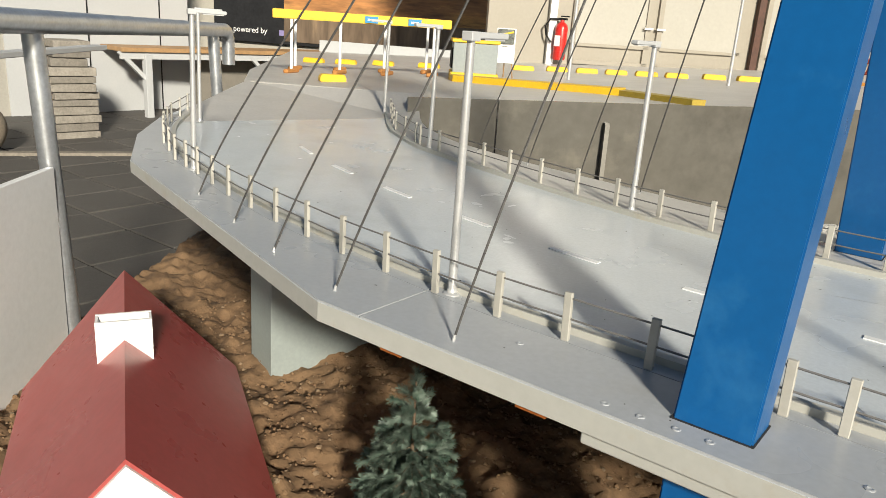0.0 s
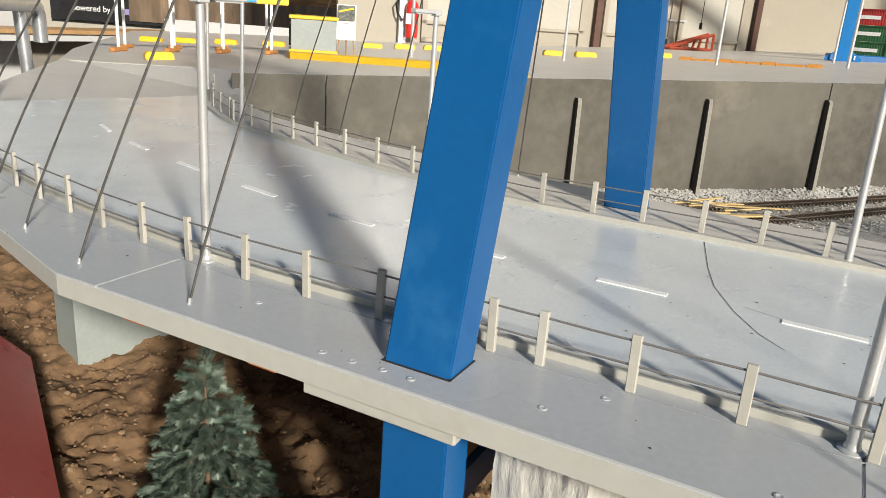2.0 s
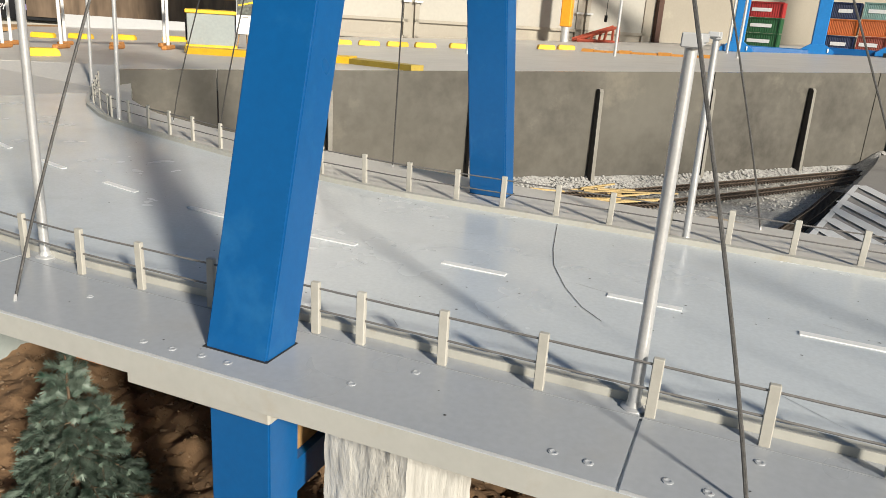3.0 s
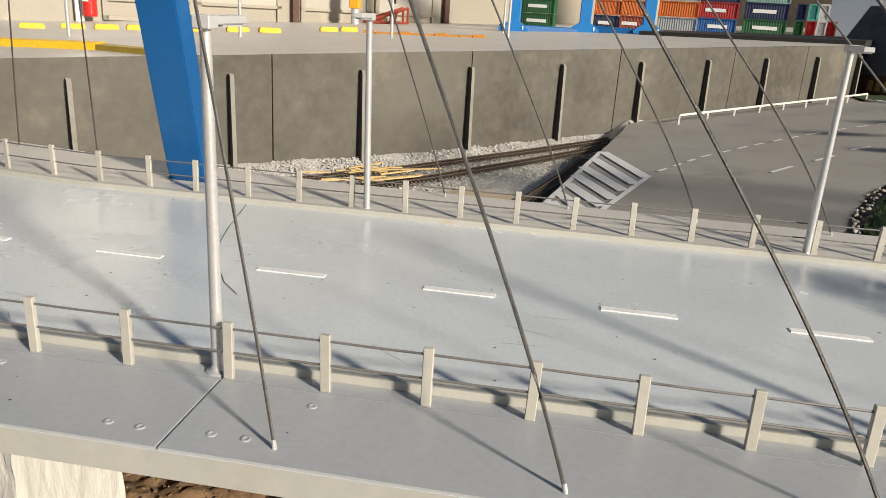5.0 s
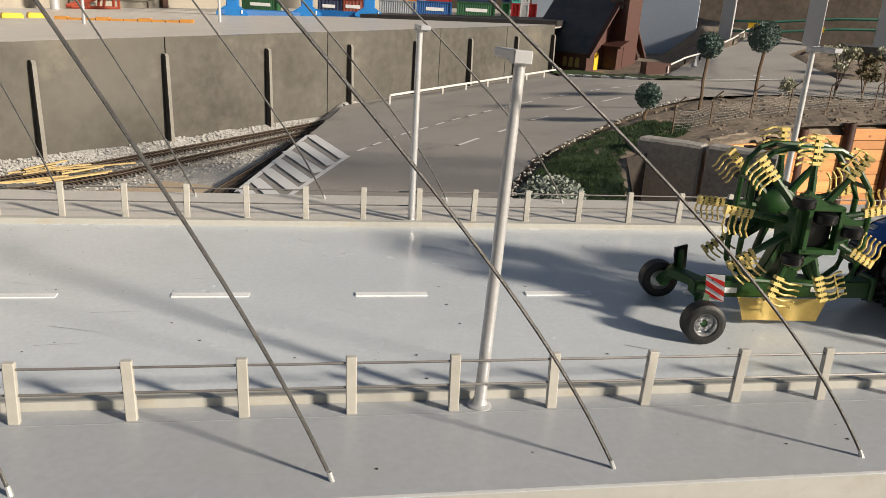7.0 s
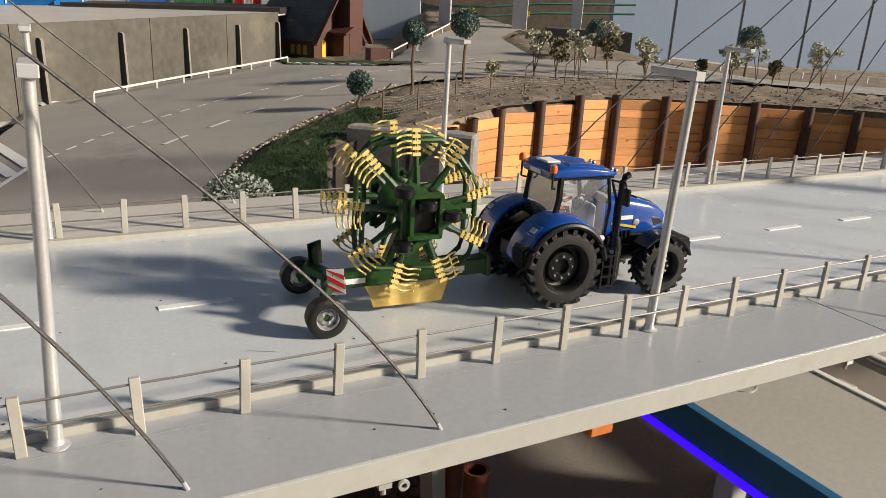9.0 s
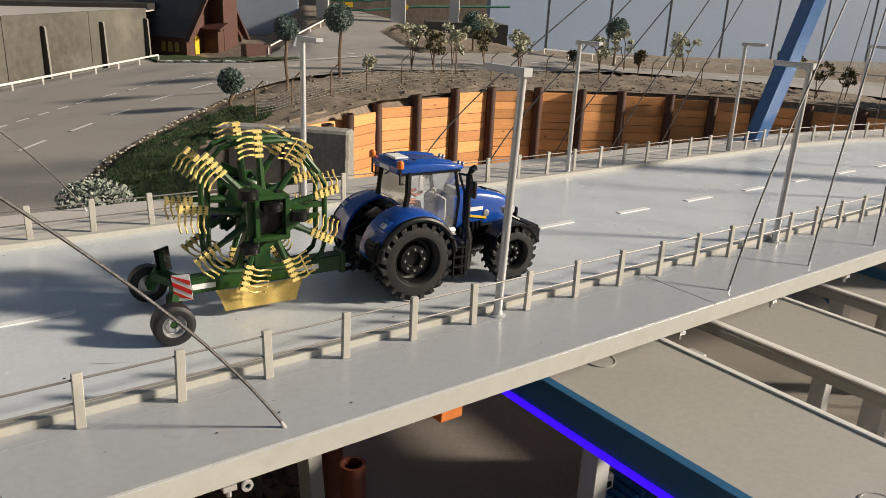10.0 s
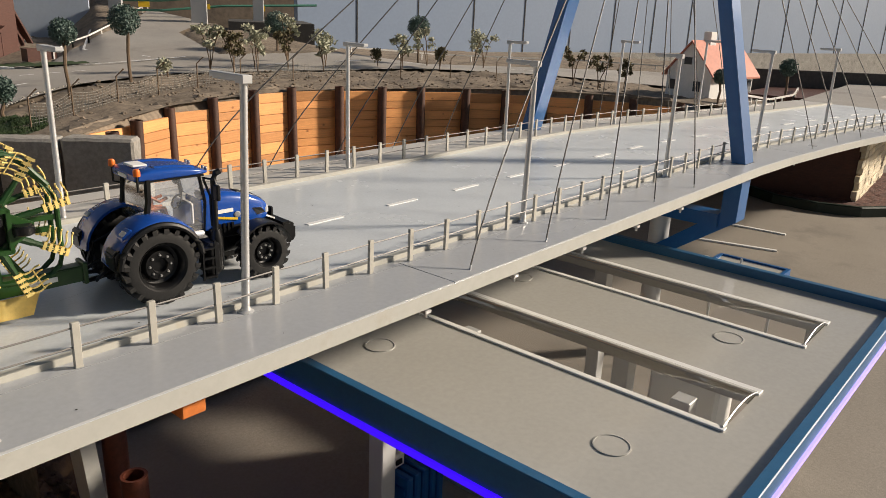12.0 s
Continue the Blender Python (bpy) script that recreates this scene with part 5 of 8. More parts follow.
for s in (0, 1):
    bm = bmesh.new()
    e, r = (-0.035 if s == 0 else W + 0.035), W / 2
    ze = He - 0.032
    pts = [(-0.02, e, ze), (L + 0.04, e, ze), (L + 0.04, r, Hr + 0.012), (-0.02, r, Hr + 0.012)]
    vs = [bm.verts.new(HM @ Vector(p)) for p in pts]
    lo = [bm.verts.new(HM @ (Vector(p) + Vector((0, 0, -0.012)))) for p in pts]
    bm.faces.new(vs)
    bm.faces.new(lo[::-1])
    for k in range(4):
        bm.faces.new((vs[k], lo[k], lo[(k + 1) % 4], vs[(k + 1) % 4]))
    part("roof", bm, M_HROOF, wh, "salmon red roof")
bm = bmesh.new()
box(bm, (0, 0, 0), (0.07, 0.06, 0.10), m=HM @ Matrix.Translation((0.20, W / 2, Hr + 0.02)))
part("chimney", bm, M_HWALL, wh)
for x, y, z, w, h, d in ((0, 0.10, 0.10, 0.07, 0.07, 0), (0, 0.30, 0.10, 0.07, 0.07, 0), (0, 0.20, 0.27, 0.06, 0.05, 0), (0.36, 0, 0.10, 0.10, 0.06, 1), (0.5, 0, 0.08, 0.05, 0.12, 1)):
    bm = bmesh.new()
    s = (0.008, w, h) if d == 0 else (w, 0.008, h)
    box(bm, (0, 0, 0), s, m=HM @ Matrix.Translation((x, y, z)))
    part("window", bm, M_DARKG, wh, "dark framed window")

# ---- canopy building beside the bridge ----
can = thing("canopy_building", "low flat-roofed model building with blue rim and glass rooflights", "building")
X0, X1, Y0, Y1, ZR = 2.045, 3.395, 0.165, 1.80, 0.765
SKY = [(2.447, 2.642), (2.975, 3.170)]
SY0, SY1 = 0.275, 1.62
bm = bmesh.new()
xs = [X0, SKY[0][0], SKY[0][1], SKY[1][0], SKY[1][1], X1]
for i, (a, b) in enumerate(zip(xs, xs[1:])):
    spans = [(Y0, Y1)] if i % 2 == 0 else [(Y0, SY0), (SY1, Y1)]
    for y0, y1 in spans:
        prism(bm, [(a, y0), (b, y0), (b, y1), (a, y1)], ZR - 0.03, ZR)
bmesh.ops.remove_doubles(bm, verts=bm.verts[:], dist=1e-5)
part("roof", bm, M_ROOFG, can, "smooth grey-beige roof sheet")
for nm, c, s in (("rim", (X0 - 0.012, (Y0 + Y1) / 2, ZR - 0.008), (0.024, Y1 - Y0 + 0.05, 0.072)), ("rim", (X1 + 0.012, (Y0 + Y1) / 2, ZR - 0.008), (0.024, Y1 - Y0 + 0.05, 0.072)),
                 ("rim", ((X0 + X1) / 2, Y0 - 0.012, ZR - 0.013), (X1 - X0, 0.024, 0.062)), ("rim", ((X0 + X1) / 2, Y1 + 0.012, ZR - 0.008), (X1 - X0, 0.024, 0.072))):
    bm = bmesh.new()
    box(bm, c, s, bev=0.002)
    part(nm, bm, mat("rim_blue", (0.022, 0.12, 0.26), 0.4, 0.08, 10, 0.05, 90), can, "blue painted roof rim")
bm = bmesh.new()
box(bm, (X0 - 0.027, (Y0 + Y1) / 2, ZR - 0.046), (0.006, Y1 - Y0 + 0.05, 0.014))
part("light_strip", bm, M_LED, can, "glowing blue light strip")
bm = bmesh.new()
box(bm, ((X0 + X1) / 2, Y0 - 0.027, ZR - 0.030), (X1 - X0 + 0.04, 0.006, 0.012))
part("light_strip", bm, M_LED2, can, "glowing violet light strip")
M_FRAMEW = mat("white_frame", (0.80, 0.80, 0.78), 0.45, 0.04, 20, 0.03, 120)
for a, b in SKY:
    for x, w in ((a - 0.002, 0.017), (b + 0.007, 0.027)):
        bm = bmesh.new()
        box(bm, (x, (SY0 + SY1) / 2, ZR + 0.002), (w, SY1 - SY0 + 0.010, 0.005), bev=0.001)
        part("rooflight_frame", bm, M_FRAMEW, can, "white rooflight frame")
    bm = bmesh.new()
    n, rings = 10, []
    for y in (SY0, SY1):
        rings.append([bm.verts.new((a + (b - a) * i / n, y, ZR + 0.006 + 0.016 * math.sin(math.pi * i / n))) for i in range(n + 1)])
    for i in range(n):
        bm.faces.new((rings[0][i], rings[0][i + 1], rings[1][i + 1], rings[1][i]))
    bm.faces.new(rings[0])
    pane = part("rooflight_pane", bm, M_SKYL, can, "curved clear rooflight pane", smooth=True)
    pane.visible_shadow = False
    bm = bmesh.new()
    tube(bm, [(a + (b - a) * i / n, SY0, ZR + 0.006 + 0.016 * math.sin(math.pi * i / n)) for i in range(n + 1)], 0.0013, 4)
    part("rooflight_arch", bm, M_ALU, can)
for x, y in ((2.235, 1.008), (2.865, 1.05), (2.242, 0.405), (2.888, 0.430)):
    bm = bmesh.new()
    lathe(bm, [(0.036, ZR - 0.001), (0.036, ZR + 0.0022), (0.0335, ZR + 0.0026), (0.033, ZR + 0.0012)], Matrix.Translation((x, y, 0)), 32)
    part("vent_disc", bm, M_ROOFG, can, "round flat roof vent", smooth=True)
for x, y in ((2.17, 0.93), (2.17, 0.30), (3.2, 0.30), (3.2, 0.95), (2.72, 0.62), (2.56, 0.40), (2.50, 0.95)):
    bm = bmesh.new()
    box(bm, (x, y, 0.515), (0.045, 0.045, 0.45), bev=0.002)
    part("column", bm, M_WHITE, can, "white square column")
bm = bmesh.new()
box(bm, (2.86, 0.75, 0.306), (0.80, 0.9, 0.02))
part("floor", bm, mat("building_floor", (0.33, 0.32, 0.30), 0.6, 0.1, 5, 0.1, 60), can, "pale floor inside the building")
for x, y, m_ in ((2.50, 0.62, M_HWALL), (2.55, 1.0, M_BLK), (3.02, 0.55, M_HWALL)):
    bm = bmesh.new()
    box(bm, (x, y, 0.47), (0.13, 0.20, 0.30), bev=0.01)
    box(bm, (x, y, 0.645), (0.05, 0.12, 0.05), bev=0.008)
    part("machine", bm, m_, can, "boxy machine under the rooflight")
for x0, y0, x1, y1, z in ((3.02, 0.50, 3.08, 1.2, 0.62), (2.98, 0.8, 3.15, 0.83, 0.60)):
    bm = bmesh.new()
    box(bm, ((x0 + x1) / 2, (y0 + y1) / 2, z), (x1 - x0, y1 - y0, 0.05), bev=0.004)
    part("brush_arch", bm, M_BLUE, can, "blue machine frame")
small = thing("small_canopy", "small low tray-like canopy with a blue rim", "canopy", (3.757, 0.68, 0.668))
for c, s in (((0, -0.121, 0), (0.176, 0.012, 0.03)), ((0, 0.121, 0), (0.176, 0.012, 0.03)), ((-0.082, 0, 0), (0.012, 0.23, 0.03)), ((0.082, 0, 0), (0.012, 0.23, 0.03))):
    bm = bmesh.new()
    box(bm, c, s)
    part("rim", bm, M_BLUE, small, "blue rim")
bm = bmesh.new()
box(bm, (0, 0, 0.004), (0.152, 0.230, 0.01))
part("top", bm, M_ROOFG, small)
bm = bmesh.new()
rod(bm, (0.06, -0.09, -0.37), (0.06, -0.09, 0.0), 0.006)
rod(bm, (-0.06, 0.09, -0.37), (-0.06, 0.09, 0.0), 0.006)
rod(bm, (0.03, 0.03, 0.0), (0.03, 0.03, 0.030), 0.004)
part("support", bm, M_ALU, small)

# pump-like machine with a white box
pump = thing("wash_machine", "blue ribbed machine with a white box on top", "machine", (2.29, 0.955, 0.30))
bm = bmesh.new()
for i in range(5):
    box(bm, (-0.05 + 0.028 * i, 0, 0.075), (0.02, 0.11, 0.15), bev=0.004)
box(bm, (0, 0, 0.06), (0.13, 0.09, 0.12))
part("body", bm, M_BLUE, pump)
bm = bmesh.new()
box(bm, (-0.045, 0.02, 0.172), (0.05, 0.05, 0.040), bev=0.004)
part("box", bm, M_HWALL, pump, "small white box")
bm = bmesh.new()
box(bm, (-0.045, -0.008, 0.172), (0.02, 0.004, 0.012))
part("dial", bm, M_BLK, pump)
bm = bmesh.new()
rod(bm, (-0.10, -0.02, 0), (-0.10, -0.02, 0.11), 0.007)
part("lever", bm, M_BLK, pump)

# rusty pipes and a prop under the deck
for x, y, z0, z1, hollow in ((1.735, 1.32, 0.2, 1.04, False), (1.690, 1.145, 0.2, 0.618, True)):
    e = thing("rusty_pipe", "upright rust-brown pipe standing under the bridge", "pipe", (x, y, z0), group="rusty pipes")
    bm = bmesh.new()
    prof = [(0.026, 0), (0.026, z1 - z0)] + ([(0.020, z1 - z0), (0.020, z1 - z0 - 0.12)] if hollow else [])
    lathe(bm, prof, Matrix.Identity(4), 20)
    part("pipe", bm, mat("pipe_rust", (0.14, 0.038, 0.020), 0.5, 0.25, 16, 0.2, 100), e, smooth=True)
bm = bmesh.new()
box(bm, (0, 0, 0), (0.03, 0.06, 0.75), m=Matrix.Translation((1.64, 1.25, 0.66)) @ Matrix.Rotation(radians(-4), 4, "Y"))
tagged(obj("prop_board", bm, M_EDGE), "pale upright prop board under the bridge", "board")
bm = bmesh.new()
lathe(bm, [(0.006, 0), (0.006, 0.003), (0.003, 0.003), (0.003, 0)], Matrix.Translation((1.28, 0.637, ZD - 0.03)) @ Matrix.Rotation(radians(90), 4, "X"), 12)
part("eyelet", bm, M_ALU, bridge, "small metal eyelet")

# parking lines, abutment, hedge
for x0, y0, x1, y1 in ((5.695, 1.595, 5.734, 1.084), (5.237, 1.422, 5.348, 1.011), (4.90, 1.393, 4.94, 1.236)):
    d = Vector((x1 - x0, y1 - y0)).normalized() * 0.011
    bm = bmesh.new()
    prism(bm, [(x0 + d.y, y0 - d.x), (x1 + d.y, y1 - d.x), (x1 - d.y, y1 + d.x), (x0 - d.y, y0 + d.x)], 0.30, 0.309)
    part("parking_line", bm, M_LINE, marks)
ab = thing("abutment", "bridge abutment with pale stone-faced end wall", "abutment", kind="structure")
bm = bmesh.new()
prism(bm, [(6.68, 1.85), (6.845, 0.997), (8.2, 1.092), (8.4, 1.85)], 0.25, ZD - 0.05)
part("core", bm, M_BARN, ab, "dark brown board core")
bm = bmesh.new()
prism(bm, [(6.002, 1.24), (6.002, 0.33), (6.30, 0.27), (6.90, 0.96), (9.6, 1.02), (9.6, 1.5)], ZD - 0.049, ZD - 0.004)
part("road_slab", bm, M_ASPH, ab, "grey road slab leading off the bridge")
sb = None
for r in range(13):
    for c in range(10):
        d = 0.06 + 0.128 * c - 0.05 * (r % 2) + rng.uniform(-0.006, 0.006)
        m = Matrix.Translation((6.85 + 0.9976 * d, 0.975 + 0.07 * d, 0.345 + 0.054 * r)) @ Matrix.Rotation(radians(4), 4, "Z") @ Matrix.Diagonal((0.122 + 0.008 * rng.random(), 0.03 + 0.016 * rng.random(), 0.047 + 0.006 * rng.random(), 1))
        if sb is None:
            ub = bmesh.new()
            box(ub, (0, 0, 0), (1, 1, 1), bev=0.06)
            sb = part("stone", ub, mat("pale_stone", (0.72, 0.63, 0.47), 0.85, 0.15, 14, 0.4, 80, rand=0.25), ab)
            sb.matrix_basis = m
        else:
            share("stone", sb.data, ab, m)
# dark green edging round a bed of reddish bark
KERB = [(6.72, 1.72), (6.54, 1.41), (6.52, 1.12), (6.61, 0.88), (6.77, 0.755), (7.15, 0.60), (7.8, 0.42)]
edging = thing("bed_edging", "low dark green painted edging boards at the yard edge", "edging")
for (xa, ya), (xb, yb) in zip(KERB, KERB[1:]):
    d = Vector((xb - xa, yb - ya, 0))
    bm = bmesh.new()
    box(bm, (0, 0, 0), (d.length + 0.02, 0.045, 0.075), bev=0.008, m=Matrix.Translation(((xa + xb) / 2, (ya + yb) / 2, 0.330)) @ Matrix.Rotation(math.atan2(d.y, d.x), 4, "Z"))
    part("board", bm, mat("edging_green", (0.012, 0.026, 0.017), 0.5, 0.25, 12, 0.15, 70), edging)
BED = KERB[1:] + [(8.25, 0.4), (8.25, 1.07), (6.845, 0.972), (6.70, 1.70)]
sheet("bark_bed", mat("red_bark", (0.125, 0.058, 0.048), 0.95, 0.35, 30, 1.0, 60, dirt=(0.05, 0.03, 0.028), dirt_amt=0.7, dirt_scale=25), 6.5, 8.3, 0.38, 1.72, 0.022, lambda x, y: 0.345 + rough_z(x, y, 0.012, 30), lambda x, y: inside(BED, x, y), "reddish brown bark bed before the stone wall", "bark bed")

# ---- near bank: pier, fir tree, stones ----
pier = thing("bridge_pier", "grey painted board pier standing in the soil", "pier", kind="structure")
bm = bmesh.new()
box(bm, (0, 0, 0), (0.42, 0.13, 0.68), bev=0.002, m=Matrix.Translation((-1.4425, 1.395, 0.695)) @ Matrix.Rotation(radians(75.5), 4, "Z"))
part("body", bm, mat("pier_paint", (0.30, 0.335, 0.325), 0.55, 0.06, 5, 0.06, 90, dirt=(0.30, 0.29, 0.27), dirt_amt=0.5, dirt_scale=8), pier)
wp = thing("plaster_pier", "rough white plastered pier under the bridge", "pier", kind="structure")
M_PLAST = mat("rough_plaster", (0.54, 0.53, 0.495), 0.9, 0.14, 18, 1.0, 38, stretch=(1, 1, 0.35), dirt=(0.40, 0.36, 0.28), dirt_amt=0.4, dirt_scale=9)
bm = bmesh.new()
cm = Matrix.Translation((-0.037, 0.827, 0.73)) @ Matrix.Rotation(radians(-8), 4, "Z")
box(bm, (0, 0, 0), (0.114, 0.158, 0.62), m=cm)
bmesh.ops.subdivide_edges(bm, edges=bm.edges[:], cuts=39, use_grid_fill=True)
for v in bm.verts:
    w = cm.inverted() @ v.co
    v.co += 0.0022 * noise.noise_vector((w.x * 90 + 5, w.y * 90, w.z * 22)) + 0.002 * noise.noise_vector((w.x * 200, w.y * 200 + 3, w.z * 60))
part("body", bm, M_PLAST, wp, smooth=True)
bm = bmesh.new()
prism(bm, [(-0.176, 0.745), (-0.166, 0.745), (-0.166, 0.97), (-0.176, 0.97)], 0.897, 1.04)
part("board", bm, mat("raw_board", (0.42, 0.25, 0.10), 0.8, 0.15, 12, 0.2, 80), wp, "raw brown board")


def fir(x, y, zb, h, seed):
    t = thing("fir_tree", "small artificial fir tree with dusty grey-green needles", "tree", (x, y, zb))
    rr = random.Random(seed)
    bm = bmesh.new()
    rod(bm, (0, 0, -0.03), (0, 0, h * 0.96), 0.006, 0.002, 6)
    V, F = [], []
    bt = bm
    def brush(p, q, n, ln):
        """Needles standing round a wire from p to q, swept a little towards its tip."""
        d = (q - p).normalized()
        u = d.cross(Vector((0.31, 0.17, 0.93))).normalized()
        w = d.cross(u)
        for k in range(n):
            f = (k + rr.random()) / n
            o = p.lerp(q, f)
            a = rr.uniform(0, 6.283)
            e = (d * rr.uniform(0.5, 0.9) + u * math.cos(a) + w * math.sin(a)).normalized() * ln * rr.uniform(0.8, 1.15)
            g = e.cross(d).normalized() * 0.0008
            n0 = len(V)
            V.extend([tuple(o - g), tuple(o + g), tuple(o + e + g * 0.5), tuple(o + e - g * 0.5)])
            F.append((n0, n0 + 1, n0 + 2, n0 + 3))
    def branch(p, a, r, rise, ln):
        q = p + Vector((math.cos(a) * r, math.sin(a) * r, rise * r))
        m = p.lerp(q, 0.55) + Vector((0, 0, 0.06 * r))
        tube(bt, [tuple(p), tuple(m), tuple(q)], 0.0012, 3)
        brush(p.lerp(m, 0.25), m, int(3600 * r), ln)
        brush(m, q, int(3600 * r), ln)
        return m, q
    lv = 8
    for i in range(lv):
        f = i / (lv - 1)
        z = h * (0.15 + 0.75 * f)
        reach = 0.158 * (1 - 0.80 * f) * (h / 0.36)
        n = 8 if f < 0.5 else 6 if f < 0.85 else 4
        for k in range(n):
            a = 6.283 * (k + rr.uniform(-0.22, 0.22)) / n + i * 0.55
            r = reach * rr.uniform(0.78, 1.10)
            rise = rr.uniform(-0.55, -0.22) + 0.75 * f * f
            m, q = branch(Vector((0, 0, z + rr.uniform(-0.012, 0.012))), a, r, rise, 0.0135)
            if r > 0.06:
                for sd in (-1, 1):
                    branch(m.lerp(q, rr.uniform(-0.35, 0.1)), a + sd * rr.uniform(0.5, 0.8), r * 0.46, rr.uniform(-0.45, -0.1), 0.0130)
    brush(Vector((0, 0, h * 0.25)), Vector((0, 0, h * 0.85)), 500, 0.020)
    brush(Vector((0, 0, h * 0.80)), Vector((0, 0, h * 1.02)), 260, 0.017)
    part("trunk", bt, M_TWIG, t, "thin brown trunk and branches")
    me = bpy.data.meshes.new("needles")
    me.from_pydata(V, [], F)
    me.materials.append(M_FIR)
    ob = new("needles", me)
    ob.parent = t
    return t


fir(-0.760, 0.960, 0.455, 0.368, 8)
def spot_bank(rr):
    return rr.uniform(-2.0, 1.3), rr.uniform(0.35, 1.9)


scatter("bank_stones", "loose tan stones and clods on the soil bank", mat("bank_stone", (0.26, 0.18, 0.11), 0.9, 0.25, 30, 0.4, 120), 3000, spot_bank, soil_z, 0.0025, 0.0095, 21)
scatter("bank_crumbs", "dark brown soil crumbs on the bank", M_SOIL, 11000, spot_bank, soil_z, 0.0025, 0.008, 22)
scatter("dark_clods", "coarse dark clods on the shaded soil under the bridge", M_SOIL, 1500, lambda rr: (rr.uniform(1.1, 1.70), rr.uniform(1.28, 2.0)), soil_z, 0.005, 0.020, 23)

# ---- red-roofed house in front ----
rh = thing("red_roof_house", "white model house with a dark red sheet roof", "house")
e1, e2 = Vector((0.872, -0.489, 0)), Vector((0.489, 0.872, 0))
RO = Vector((-1.576, 0.861, 0))
RM = Matrix(((e1.x, e2.x, 0, RO.x), (e1.y, e2.y, 0, RO.y), (0, 0, 1, 0), (0, 0, 0, 1)))
for s in (1, -1):
    bm = bmesh.new()
    w, xb, ze = (0.235, 0.12, 0.610) if s > 0 else (0.205, 0.19, 0.646)
    top = [(0.0, 0, 0.83), (0.815, 0, 0.83), (0.86, s * w, ze), (xb, s * w, ze)]
    vs = [bm.verts.new(RM @ Vector(p)) for p in top]
    lo = [bm.verts.new(RM @ (Vector(p) + Vector((0, 0, -0.008)))) for p in top]
    bm.faces.new(vs)
    bm.faces.new(lo[::-1])
    for k in range(4):
        bm.faces.new((vs[k], lo[k], lo[(k + 1) % 4], vs[(k + 1) % 4]))
    part("roof", bm, M_REDR, rh, "dark red sheet roof")
bm = bmesh.new()
a = [(0.20, -0.18, 0.40), (0.20, 0.20, 0.40), (0.20, 0.20, 0.625), (0.20, 0, 0.815), (0.20, -0.18, 0.650)]
v0 = [bm.verts.new(RM @ Vector(p)) for p in a]
v1 = [bm.verts.new(RM @ Vector((0.79, y, z))) for _, y, z in a]
bm.faces.new(v0)
bm.faces.new(v1[::-1])
for i in range(5):
    bm.faces.new((v0[i], v0[(i + 1) % 5], v1[(i + 1) % 5], v1[i]))
part("wall", bm, M_HWALL, rh)
bm = bmesh.new()
a = [(0.808, 0.0, 0.821), (0.850, 0.224, 0.612), (0.850, -0.196, 0.646)]
f0 = [bm.verts.new(RM @ Vector(p)) for p in a]
f1 = [bm.verts.new(RM @ (Vector(p) + Vector((0.012, 0, 0)))) for p in a]
bm.faces.new(f0)
bm.faces.new(f1[::-1])
for i in range(3):
    bm.faces.new((f0[i], f0[(i + 1) % 3], f1[(i + 1) % 3], f1[i]))
part("gable_board", bm, M_HWALL, rh, "white gable board")
bm = bmesh.new()
cx, hw, hd, zt = 0.385, 0.049, 0.022, 0.868
for sx in (-1, 1):
    pts = [(-hw, zt), (hw, zt), (hw, 0.768), (0.0, 0.828), (-hw, 0.768)]
    f0 = [bm.verts.new(RM @ Vector((cx + sx * hd, y, z))) for y, z in pts]
    f1 = [bm.verts.new(RM @ Vector((cx + sx * (hd - 0.005), y, z))) for y, z in pts]
    bm.faces.new(f0)
    bm.faces.new(f1[::-1])
    for i in range(5):
        bm.faces.new((f0[i], f0[(i + 1) % 5], f1[(i + 1) % 5], f1[i]))
for sy in (-1, 1):
    box(bm, (0, 0, 0), (2 * hd - 0.011, 0.005, 0.11), m=RM @ Matrix.Translation((cx, sy * (hw - 0.0028), zt - 0.056)))
part("chimney", bm, M_HWALL, rh, "open white card chimney")

# ---- pipe barrier and white board ----
bar = thing("pipe_barrier", "galvanised steel pipe barrier with round posts", "barrier")
p1 = Vector((-2.0, 0.905, 1.366))
p2 = Vector((-3.0, 2.15, 1.330))
bm = bmesh.new()
end = p2 + (p2 - p1).normalized() * 0.10
pts = [p1 - (p2 - p1) * 1.5, p1, p2, end]
for k in range(1, 5):
    t = k / 4 * math.pi / 2
    pts.append(end + (p2 - p1).normalized() * 0.06 * math.sin(t) + Vector((0, 0, -0.06 * (1 - math.cos(t)))))
pts.append(pts[-1] + Vector((0, 0, -0.10)))
tube(bm, pts, 0.030, 18)
part("rail", bm, M_ZINC, bar, smooth=True)
for p in (p1, p2 + Vector((0.03, -0.03, 0))):
    bm = bmesh.new()
    rod(bm, (p.x + 0.030, p.y + 0.030, -0.03), (p.x - 0.012, p.y - 0.012, p.z - 0.02), 0.026, seg=20)
    part("post", bm, M_ZINC, bar, smooth=True)
bm = bmesh.new()
box(bm, (-2.015, 0.875, 0.93), (0.022, 0.012, 0.05), bev=0.003)
part("bracket", bm, M_ZINC, bar)
bd = thing("white_board", "plain white board fixed to the barrier", "board")
d = (p1 - p2).normalized()
bm = bmesh.new()
c = p1 + d * 0.42 + Vector((0.02, -0.0, 0))
box(bm, (0, 0, 0), (0.80, 0.018, 0.63), bev=0.002, m=Matrix.Translation((c.x, c.y, 0.690)) @ Matrix.Rotation(math.atan2(d.y, d.x), 4, "Z"))
part("panel", bm, mat("board_white", (0.80, 0.80, 0.80), 0.4, 0.04, 3, 0.03, 60, dirt=(0.66, 0.64, 0.6), dirt_amt=0.3, dirt_scale=4), bd)
